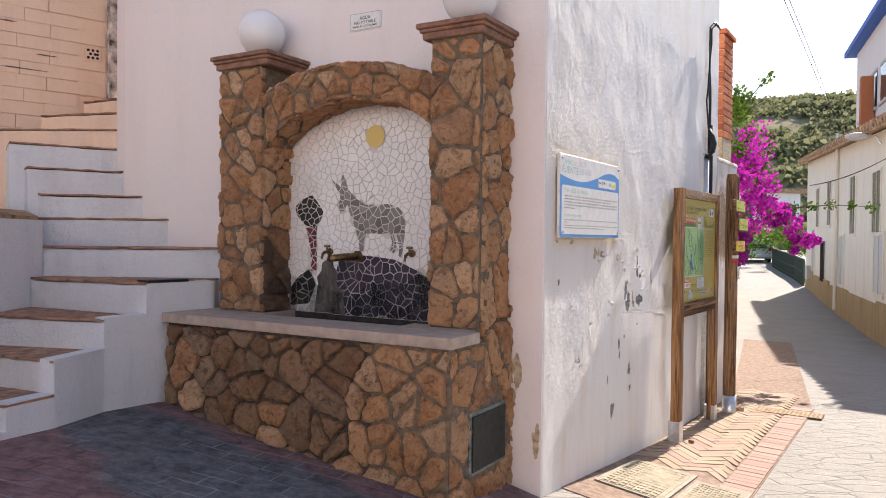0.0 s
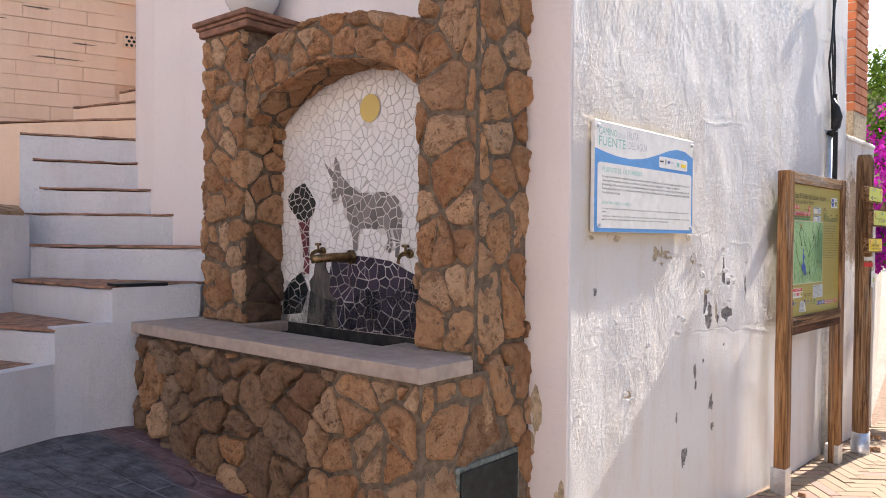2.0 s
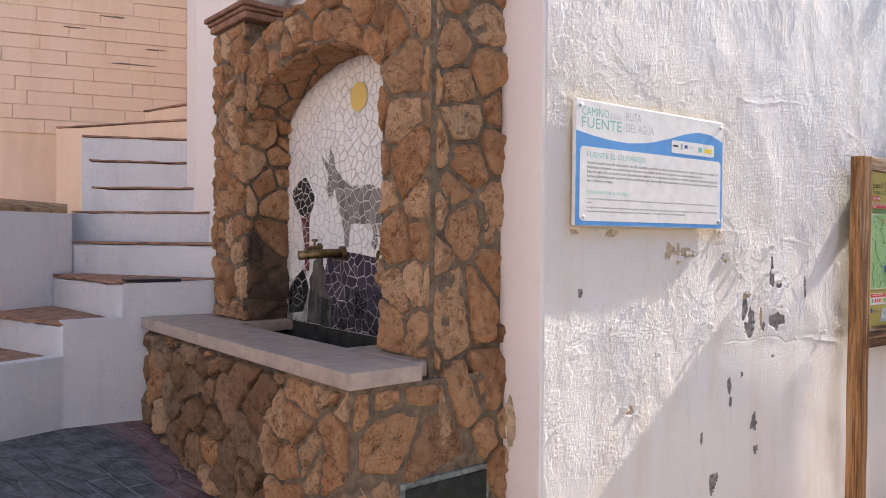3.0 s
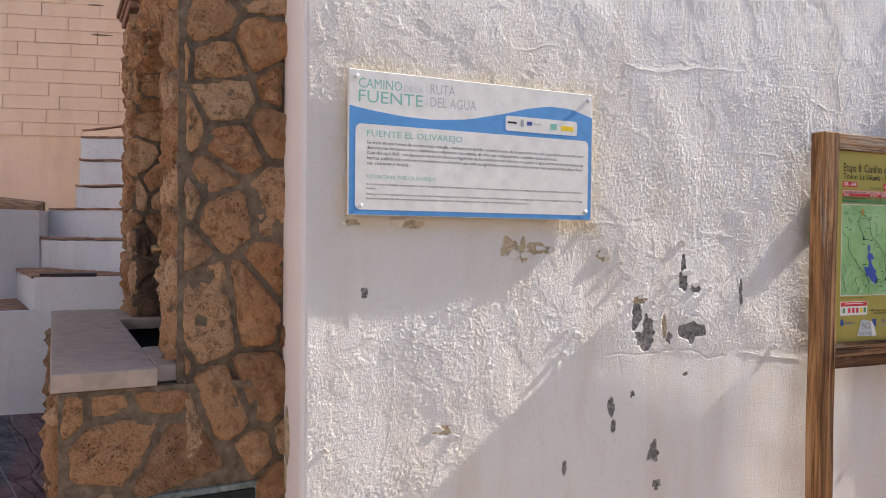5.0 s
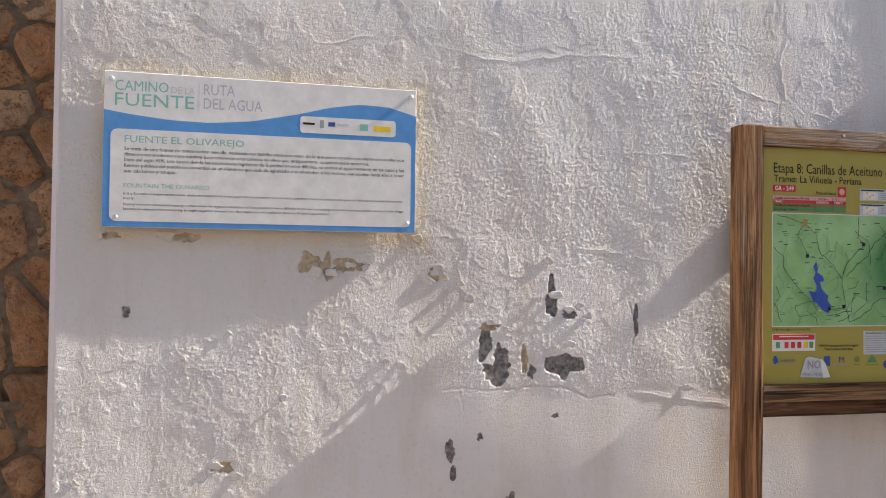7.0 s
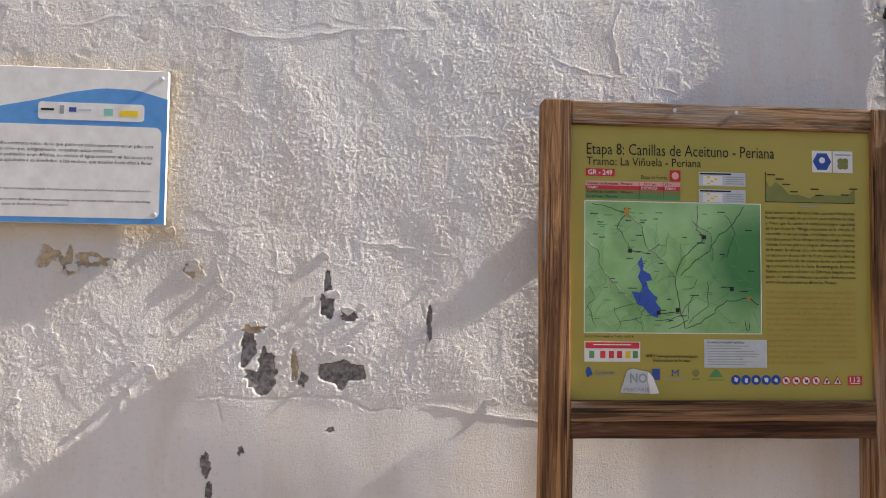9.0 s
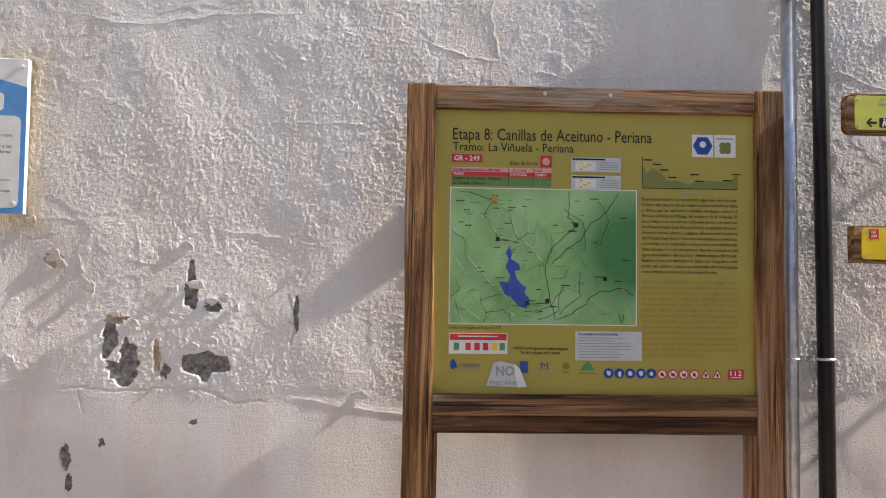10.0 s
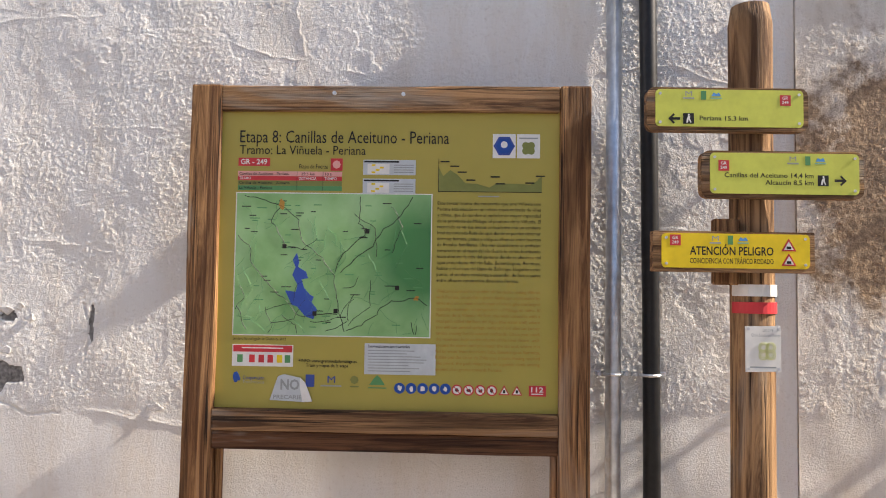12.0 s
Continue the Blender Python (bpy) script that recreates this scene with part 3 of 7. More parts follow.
# lips where thick coats have cracked and curled
LIPS = [(0.0030, 0.0026, p) for p in ([(0.36, 2.19), (0.40, 2.168), (0.49, 2.144)], [(0.536, 2.129), (0.80, 2.132), (0.90, 2.165), (0.97, 2.165)], [(1.175, 2.148), (1.42, 2.118), (1.65, 2.16), (1.94, 2.17), (1.99, 2.14), (2.19, 2.094)],
        [(2.19, 2.094), (2.30, 2.102), (2.44, 2.05), (2.59, 2.04), (2.76, 1.983), (2.95, 1.976)], [(1.093, 1.496), (1.415, 1.492), (1.433, 1.364), (1.617, 1.361)], [(1.69, 1.40), (1.69, 1.467), (1.88, 1.449), (2.04, 1.42)])]
LIPS += [(0.0028, 0.0024, p) for p in ([(1.92, 1.60), (2.07, 1.595), (2.19, 1.607), (2.24, 1.553)], [(1.87, 1.82), (1.97, 1.816), (2.06, 1.822), (2.19, 1.797)], [(1.24, 1.40), (1.25, 1.33), (1.29, 1.285)], [(0.965, 0.983), (0.967, 0.80), (0.941, 0.60)],
        [(1.013, 0.969), (1.158, 0.978)], [(1.90, 0.95), (2.065, 0.921), (2.29, 0.893)], [(0.0, 1.485), (0.12, 1.49), (0.22, 1.47)], [(3.15, 2.05), (3.4, 2.0), (3.7, 2.04), (3.95, 1.95)], [(3.72, 1.3), (3.8, 1.05), (4.0, 0.98)], [(2.55, 2.03), (2.52, 2.2), (2.6, 2.45)])]
CRACKS = [(0.0034, -0.0022, p) for p in ([(1.198, 0.973), (1.39, 0.971), (1.62, 0.975), (1.73, 0.931), (1.83, 0.938)], [(1.255, 0.965), (1.27, 0.90)], [(1.89, 1.27), (1.915, 1.21), (1.90, 1.12)], [(1.235, 0.66), (1.25, 0.58)])]
COLUMNS = np.linspace(EDGE, 4.07, 1340)
COURSES = np.concatenate((np.linspace(-0.5, 0.52, 70), np.linspace(0.525, 2.32, 586), np.linspace(2.325, 3.1, 64)))
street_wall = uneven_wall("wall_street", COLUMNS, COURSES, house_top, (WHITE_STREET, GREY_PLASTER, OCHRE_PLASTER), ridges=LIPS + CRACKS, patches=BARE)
tagged(street_wall, "peeling whitewashed street wall with cracks and bare patches", "wall", kind="structure")
front_wall = link("wall_fountain", prism([(-0.003, EDGE), (-3.35, EDGE), (-3.7, 0.03), (-3.96, 0.143), (-4.15, 0.29), (-4.25, 0.5), (-4.25, 4.0), (-0.01, 3.5)], -0.3, house_top), WHITE_FRONT, FRONT)
tagged(front_wall, "smooth pinkish whitewashed house wall behind the fountain", "wall", kind="structure")


for i, (a, z, w, h) in enumerate(((-0.152, 0.73, 0.07, 0.26), (-0.03, 0.37, 0.07, 0.2), (-0.17, 0.60, 0.03, 0.08))):
    part("bare_patch", plate(ragged(a, z, w, h, i + 60.0), EDGE - 0.0028, EDGE + 0.004), OCHRE_PLASTER, front_wall, "bare plaster where paint fell off")


def paint_flake(u, z, size, seed, lift):
    """A curled scale of old paint that stands off the wall."""
    rng = random.Random(seed)
    d = bulge(u, z)
    bm = bmesh.new()
    n = 13
    ang = rng.uniform(-0.6, 1.2)
    flat = rng.uniform(0.5, 0.9)
    rows = []
    for k in range(4):
        row = []
        for p in ragged(0, 0, size, size * flat, seed, n):
            f = (k + 0.2) / 3.2
            s, t = p[0] * f, p[1] * f
            along = (s * math.cos(ang) + t * math.sin(ang)) / (0.5 * size)
            out = 0.0012 + max(0.0, along + 0.25) ** 1.6 * lift * 0.8 + 0.0015 * noise.noise(Vector((s * 60, t * 60, seed)))
            row.append(bm.verts.new((u + s - 0.25 * size * max(0.0, along) ** 3 * math.cos(ang) * 0.5, -d - out, z + t)))
        rows.append(row)
    for a, b in zip(rows, rows[1:]):
        for k in range(n):
            bm.faces.new((a[k], a[(k + 1) % n], b[(k + 1) % n], b[k]))
    bm.faces.new(rows[0])
    ob = part("paint_flake", bm, WHITE_STREET, street_wall, smooth=True)
    sol = ob.modifiers.new("thickness", "SOLIDIFY")
    sol.thickness = 0.0014


FLAKES = [(u, z, s, 0.011) for u, z, s in ((0.76, 1.375, 0.05), (0.81, 1.37, 0.05), (0.875, 1.40, 0.04), (0.925, 1.39, 0.03), (1.172, 1.385, 0.055), (1.19, 1.36, 0.04), (1.25, 1.34, 0.03), (1.284, 1.288, 0.04), (1.574, 1.42, 0.035), (1.607, 1.30, 0.05), (1.65, 1.25, 0.04))]
FLAKES += [(u, z, s, 0.010) for u, z, s in ((1.693, 1.262, 0.03), (1.725, 1.225, 0.035), (1.535, 1.285, 0.035), (1.60, 1.11, 0.04), (1.655, 1.125, 0.045), (0.35, 1.10, 0.026), (0.49, 1.177, 0.02), (0.661, 0.967, 0.03), (1.00, 1.078, 0.03), (1.05, 1.062, 0.04), (0.985, 0.99, 0.025))]
FLAKES += [(u, z, s, 0.008) for u, z, s in ((0.454, 0.755, 0.05), (0.523, 0.72, 0.045), (0.042, 0.727, 0.03), (0.30, 1.482, 0.05), (1.926, 1.346, 0.03), (1.36, 1.205, 0.03), (1.42, 1.175, 0.03), (1.10, 1.49, 0.04), (2.12, 0.96, 0.05), (0.10, 1.48, 0.03))]
for i, (u, z, s, lift) in enumerate(FLAKES):
    paint_flake(u, z, s * 1.35, i + 0.37, lift * 1.35)

# ---- stairs ----
def build_stairs():
    steps = [  # front left, front right, level
        ((-2.78, 3.95), (-2.17, 3.70), 0.64),
        ((-2.78, 4.32), (-2.06, 3.95), 0.82),
        ((-2.78, 4.53), (-1.975, 4.345), 1.0),
        ((-2.78, 5.02), (-1.83, 4.60), 1.20),
        ((-2.80, 5.19), (-1.70, 5.20), 1.41),
        ((-2.97, 5.347), (-2.106, 5.70), 1.618),
        ((-3.05, 5.60), (-2.367, 5.878), 1.80),
        ((-3.2, 5.72), (-2.591, 6.12), 2.012),
        ((-3.43, 5.88), (-2.747, 6.31), 2.22),
        ((-4.3, 6.45), (-2.80, 6.42), 2.40),
        ((-3.7, 6.85), (-2.83, 6.60), 2.58),
        ((-3.45, 7.15), (-2.9, 6.85), 2.76),
    ]
    st = thing("stairs", pose(0, 0, 0), "whitewashed village stairs with terracotta treads beside the fountain", "stairs", kind="structure")
    rng = random.Random(4)
    for i, (l, r, z) in enumerate(steps):
        d = Vector((r[0] - l[0], r[1] - l[1], 0)).normalized()
        if i > 3:
            r = (r[0] + d.x * 0.14, r[1] + d.y * 0.14)
        back = Vector((-d.y, d.x, 0)) * (0.75 if i < 9 else 1.3)
        n = 14
        front = [(l[0] + (r[0] - l[0]) * k / n + rng.uniform(-0.004, 0.004), l[1] + (r[1] - l[1]) * k / n + rng.uniform(-0.004, 0.004)) for k in range(n + 1)]
        rear = {0: [(-2.06, 3.95), (-1.98, 4.34), (-2.78, 4.7)], 1: [(-1.98, 4.34), (-1.84, 4.60), (-2.78, 5.0)], 2: [(-1.84, 4.60), (-1.80, 4.72), (-2.78, 5.15)]}.get(i, [(r[0] + back.x, r[1] + back.y), (l[0] + back.x, l[1] + back.y)])
        q = front + rear
        bm = prism(q, 0.1, [z - 0.02 + rng.uniform(-0.006, 0.004) for _ in q])
        s = part("step", bm, WHITE_STEP if i < 9 else PEACH, st)
        f = -back.normalized() * 0.012
        q2 = [(p[0] + f.x * rng.uniform(0.2, 1.4), p[1] + f.y * rng.uniform(0.2, 1.4)) for p in front] + rear
        part("tread", prism(q2, z - 0.013, [z + rng.uniform(-0.005, 0.003) for _ in q2]), TERRACOTTA, s, "worn terracotta tread")
    # white kerb that follows the lower steps
    kerb = [((-1.80, 4.64), (-1.975, 4.345), 1.005), ((-1.975, 4.345), (-2.06, 3.95), 0.825), ((-2.06, 3.95), (-2.17, 3.70), 0.645), ((-2.17, 3.70), (-2.33, 3.38), 0.50)]
    for (a, b, z) in kerb:
        d = Vector((b[0] - a[0], b[1] - a[1], 0)).normalized()
        side = Vector((d.y, -d.x, 0)) * 0.09
        q = [(a[0], a[1]), (b[0], b[1]), (b[0] + side.x, b[1] + side.y), (a[0] + side.x, a[1] + side.y)]
        part("kerb", prism(q, 0.1, z + 0.003), WHITE_STEP, st)
    # dark drain lid let into the corner of the landing
    part("drain_lid", prism([(-1.93, 4.70), (-1.83, 4.63), (-1.66, 4.86), (-1.76, 4.93)], 1.19, 1.212), BLACK, st, "dark metal drain lid")
    # blocky end of the landing towards the basin
    part("landing_end", prism([(-1.83, 4.60), (-1.535, 4.99), (-1.75, 5.25), (-2.3, 5.0)], 0.1, 1.193), WHITE_STEP, st)
    return st


build_stairs()
EARTH = simple("dry_earth", (0.34, 0.22, 0.13), 0.95, grain=0.3, scale=12, bump=0.01)
stair_wall = link("wall_stair_side", prism([(-2.78, 5.17), (-2.78, 2.5), (-4.6, 2.5), (-4.6, 5.4), (-2.98, 5.36)], 0.0, 1.59), WHITE_STEP)
tagged(stair_wall, "low whitewashed retaining wall beside the stairs with an earthen top", "wall", kind="structure")
part("earth_top", prism([(-2.80, 5.15), (-2.80, 2.5), (-4.6, 2.5), (-4.6, 5.38), (-3.0, 5.34)], 1.58, [1.615, 1.62, 1.70, 1.78, 1.66]), EARTH, stair_wall)

# peach block wall: long flat blocks in courses
BLOCK = Matrix(((0.76, -0.65, 0, -3.36), (0.65, 0.76, 0, 7.44), (0, 0, 1, 0), (0, 0, 0, 1)))
block_wall = link("wall_block", box(-7.5, 0.0, 0.02, 0.3, 0.0, 6.2), PEACH, BLOCK)
tagged(block_wall, "peach painted hollow block wall above the stairs", "wall", kind="structure")


def build_blocks():
    rng = random.Random(9)
    bw, bh = 0.5, 0.125
    for j in range(26):
        z0 = 2.35 + j * bh
        x = -0.02 - (0.25 if j % 2 else 0)
        k = 0
        while x > -3.3 and k < 8:
            w = bw * rng.uniform(0.9, 1.1)
            e = rng.uniform(0.0006, 0.003)
            part("block", box(x - w + e, x - e, -rng.uniform(0.0, 0.006), 0.03, z0 + rng.uniform(0.0004, 0.002), z0 + bh - rng.uniform(0.0, 0.003), 0.003), PEACH, block_wall)
            x -= w
            k += 1


# rough pier at the end of the block wall
RUBBLE_GREY = simple("rubble_grey_white", (0.50, 0.44, 0.38), 0.95, grain=0.45, scale=9, bump=0.02)
pier = link("rubble_pier", box(-0.0, 0.5, -0.10, 0.35, 2.2, 6.2, 0.02), RUBBLE_GREY, BLOCK)
tagged(pier, "rough grey rubble pier at the end of the block wall", "pier", kind="structure")
vent = thing("air_vent", BLOCK @ pose(-0.14, -0.014, 3.26), "small perforated clay air brick in the block wall", "vent")
part("vent_brick", box(-0.07, 0.07, -0.002, 0.03, -0.06, 0.06, 0.003), PEACH, vent)
for j in range(3):
    for i in range(3):
        part("vent_hole", plate(disc(-0.042 + 0.042 * i + (0.02 if j == 1 else 0) * (i < 2), -0.036 + 0.036 * j, 0.014, 10), -0.0035, -0.0025), BLACK, vent)
for k, (a, z, l) in enumerate(((-0.9, 3.45, 0.3), (-1.25, 3.32, 0.26), (-0.55, 3.18, 0.25), (-0.75, 3.03, 0.5), (-1.3, 3.6, 0.2))):
    part("mortar_gap", plate(ragged(a, z, l, 0.018, 70 + k), -0.007, 0.0), MORTAR, block_wall)


# ---- fountain ----
fountain = thing("fountain", FRONT, "rubble stone wall fountain with arched mosaic niche and basin", "fountain")


def low(a, o):
    p = FRONT @ Vector((a, -o, 0))
    return rise(p.x, p.y)


def build_fountain():
    basin = part("basin", box(-2.235, -1.78, -0.725, 0, -0.1, 0.948), MORTAR_DARK, fountain)
    part("basin_wall", box(-1.78, -0.66, -0.725, -0.46, -0.1, 0.948), MORTAR_DARK, basin)
    part("basin_wall", box(-0.66, -0.191, -0.735, 0, -0.1, 0.948), MORTAR, basin)
    # near-black floor and thin boxes cover the mortar inside the basin opening
    DARK = simple("dark_basin_lining", (0.035, 0.032, 0.028), 0.75, grain=0.3, scale=12)
    part("basin_floor", box(-1.78, -0.66, -0.46, -0.12, 0.3, 0.60), DARK, basin, "near-black basin floor")
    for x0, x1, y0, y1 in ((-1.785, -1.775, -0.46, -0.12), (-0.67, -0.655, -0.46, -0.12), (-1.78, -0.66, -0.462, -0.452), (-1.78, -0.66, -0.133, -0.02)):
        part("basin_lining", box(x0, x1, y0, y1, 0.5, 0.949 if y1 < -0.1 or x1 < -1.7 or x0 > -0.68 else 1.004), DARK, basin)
    # slab round the basin opening
    slab = part("slab", box(-2.262, -0.172, -0.757, -0.452, 0.952, 1.01, 0.006, segments=2), MARBLE, fountain, "worn pale stone slab")
    part("slab_piece", box(-2.262, -1.72, -0.4505, -0.01, 0.952, 1.009, 0.005), MARBLE, slab)
    part("slab_piece", box(-0.675, -0.23, -0.4505, -0.30, 0.952, 1.009, 0.005), MARBLE, slab)
    fr = lambda y: (lambda s, t, d: (s, y - d, t))
    sr = lambda x: (lambda s, t, d: (x + d, s, t))
    # basin faces
    stones(fountain, -2.25, -0.195, -0.02, 0.945, 0.155, fr(-0.722), 11, 0.032, wet=lambda p: STONE_DAMP if noise.noise(Vector((p[0] * 2.2, p[1] * 1.6, 4))) > -0.12 + 0.24 * (p[0] + 1.3) else None)
    hatch = (-0.54, -0.12, 0.27, 0.60)
    stones(fountain, -0.735, -0.0, -0.06, 0.945, 0.17, sr(-0.205), 23, 0.03, keep=lambda p: p[0] < -0.37 and not (hatch[0] - 0.03 < p[0] < hatch[1] + 0.03 and hatch[2] - 0.04 < p[1] < hatch[3] + 0.04))
    # pillars
    left = part("pillar", box(-2.145, -1.785, -0.386, 0, 1.005, 2.575), MORTAR, fountain)
    right = part("pillar", box(-0.52, -0.217, -0.388, 0, 0.945, 2.575), MORTAR, fountain)
    stones(left, -2.16, -1.765, 1.01, 2.57, 0.15, fr(-0.372), 31, 0.03)
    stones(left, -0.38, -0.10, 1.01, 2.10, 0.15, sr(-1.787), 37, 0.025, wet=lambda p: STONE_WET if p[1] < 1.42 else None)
    stones(right, -0.535, -0.215, 1.01, 2.57, 0.165, fr(-0.372), 41, 0.03)
    stones(right, -0.375, 0.0, -0.06, 2.57, 0.18, lambda s, t, d: (-0.232 + 0.027 * min(1, max(0, (1.15 - t) / 0.35)) + d, s, t), 43, 0.03,
           keep=lambda p: not (hatch[0] - 0.03 < p[0] < hatch[1] + 0.03 and hatch[2] - 0.04 < p[1] < hatch[3] + 0.04))
    # arch: courses laid along the curve
    def curve(s, inner):
        a = -1.775 + 1.249 * s
        if inner:
            return a, 2.045 + 0.06 * s + 0.235 * math.sin(math.pi * s) ** 0.62
        return a, 2.41 - 0.03 * s + 0.13 * math.sin(math.pi * min(1, max(0, s))) ** 0.8
    bm = bmesh.new()
    n = 30
    rows = []
    for k in range(n + 1):
        (ai, zi), (ao_, zo) = curve(k / n, True), curve(k / n, False)
        rows.append([bm.verts.new(p) for p in ((ai, -0.376, zi), (ao_, -0.376, zo - 0.015), (ao_, 0, zo - 0.015), (ai, 0, zi))])
    for p, q in zip(rows, rows[1:]):
        for k in range(4):
            bm.faces.new((p[k], p[(k + 1) % 4], q[(k + 1) % 4], q[k]))
    bm.faces.new(rows[0])
    bm.faces.new(rows[-1][::-1])
    arch = part("arch", bm, MORTAR, fountain)

    def on_arch(s, t, d):
        s0 = min(1, max(0, s / 1.35))
        (ai, zi), (_, zo) = curve(s0, True), curve(s0, False)
        lean = (s0 - 0.5) * (t - 0.17) * 0.25
        return (ai + lean + (s - s0 * 1.35), -0.362 - d, zi + (zo - zi) * t / 0.32)

    def under_arch(s, t, d):
        s0 = min(1, max(0, s / 1.35))
        a, z = curve(s0, True)
        return (a, t, z - d * 0.7 + 0.004)

    def over_arch(s, t, d):
        s0 = min(1, max(0, s / 1.35))
        a, z = curve(s0, False)
        return (a, t, z - 0.02 + d * 0.8)

    stones(arch, 0.0, 1.35, -0.005, 0.33, 0.165, on_arch, 51, 0.032, stretch=1.0)
    stones(arch, 0.0, 1.35, -0.38, -0.13, 0.14, under_arch, 57, 0.02)
    stones(arch, 0.0, 1.35, -0.38, -0.0, 0.19, over_arch, 59, 0.03)
    # caps of two terracotta slabs
    for (x0, x1) in ((-2.20, -1.69), (-0.60, -0.165)):
        cap = part("cap", box(x0 + 0.03, x1 - 0.03, -0.415, -0.004, 2.575, 2.615, 0.006), CAPSTONE, fountain, "moulded terracotta cap")
        bm = bmesh.new()
        for ins, z0, z1 in ((0.015, 2.614, 2.635), (0.0, 2.634, 2.662)):
            box(x0 + ins, x1 - ins, -0.44 + ins, -0.004, z0, z1, 0.005, bm)
        part("cap_slab", bm, CAPSTONE, cap)
        part("cap_slab", box(x0 + 0.09, x1 - 0.09, -0.36, -0.02, 2.66, 2.675, 0.004), CAPSTONE, cap)
    # service hatch on the side
    STEEL = simple("dark_painted_steel", (0.011, 0.017, 0.016), 0.5, 0.1, 0.35, grain=0.4, scale=22, bump=0.002)
    frame_m = simple("galvanised_frame", (0.20, 0.23, 0.21), 0.55, 0.4, grain=0.3, scale=30)
    ht = part("hatch", box(-0.195, -0.178, hatch[0], hatch[1], hatch[2], hatch[3], 0.004), frame_m, fountain, "dull metal hatch frame")
    part("hatch_door", box(-0.180, -0.170, hatch[0] + 0.02, hatch[1] - 0.02, hatch[2] + 0.02, hatch[3] - 0.02, 0.003), STEEL, ht, "dark scratched metal hatch door")
    return basin


build_fountain()

# mosaic of broken tile
TILE_WHITE = Nodes("mosaic_white_tile", 0.25, 0, 0.5)
TILE_WHITE.color(TILE_WHITE.mix(TILE_WHITE.ramp(TILE_WHITE.noise(6), (0.4, 0), (0.7, 0.6)), (0.80, 0.79, 0.76), (0.68, 0.66, 0.62)))
TILE_WHITE = TILE_WHITE.mat


def tile_mat(name, c):
    m = Nodes(name, 0.3, 0, 0.5)
    m.color(m.mix(m.random(), tuple(v * 0.7 for v in c), tuple(v * 1.35 for v in c)))
    return m.mat


TILE_GREY, TILE_BLACK, TILE_RED, TILE_VIOLET, TILE_YELLOW = (tile_mat("mosaic_" + n, c) for n, c in (("grey_tile", (0.175, 0.16, 0.148)), ("black_tile", (0.012, 0.014, 0.013)), ("red_tile", (0.13, 0.022, 0.03)), ("violet_tile", (0.028, 0.018, 0.035)), ("yellow_tile", (0.62, 0.46, 0.12))))
m = Nodes("mosaic_grout", 0.9, 0, 0.1)
m.color(m.mix(m.ramp(m.noise(5), (0.4, 0), (0.7, 0.8)), (0.62, 0.60, 0.56), (0.42, 0.39, 0.34))).bump((m.noise(60), 0.002))
GROUT = m.mat
GROUT_DARK = simple("stained_grout", (0.36, 0.34, 0.32), 0.9, grain=0.4, scale=9, bump=0.002)
DONKEY = [(-1.418, 1.863), (-1.375, 1.831), (-1.344, 1.809), (-1.34, 1.86), (-1.335, 1.893), (-1.309, 1.852), (-1.293, 1.797), (-1.223, 1.735), (-1.15, 1.696), (-1.066, 1.698), (-0.976, 1.699), (-0.91, 1.681), (-0.867, 1.646), (-0.854, 1.581), (-0.857, 1.517),
          (-0.869, 1.44), (-0.872, 1.368), (-0.898, 1.383), (-0.895, 1.453), (-0.917, 1.517), (-0.938, 1.512), (-0.916, 1.452), (-0.933, 1.4), (-0.963, 1.407), (-0.947, 1.465), (-0.965, 1.523), (-1.041, 1.515), (-1.148, 1.519), (-1.166, 1.464), (-1.161, 1.404),
          (-1.19, 1.403), (-1.2, 1.477), (-1.22, 1.533), (-1.266, 1.631), (-1.292, 1.702), (-1.322, 1.661), (-1.348, 1.656), (-1.358, 1.691), (-1.349, 1.747), (-1.37, 1.791)]


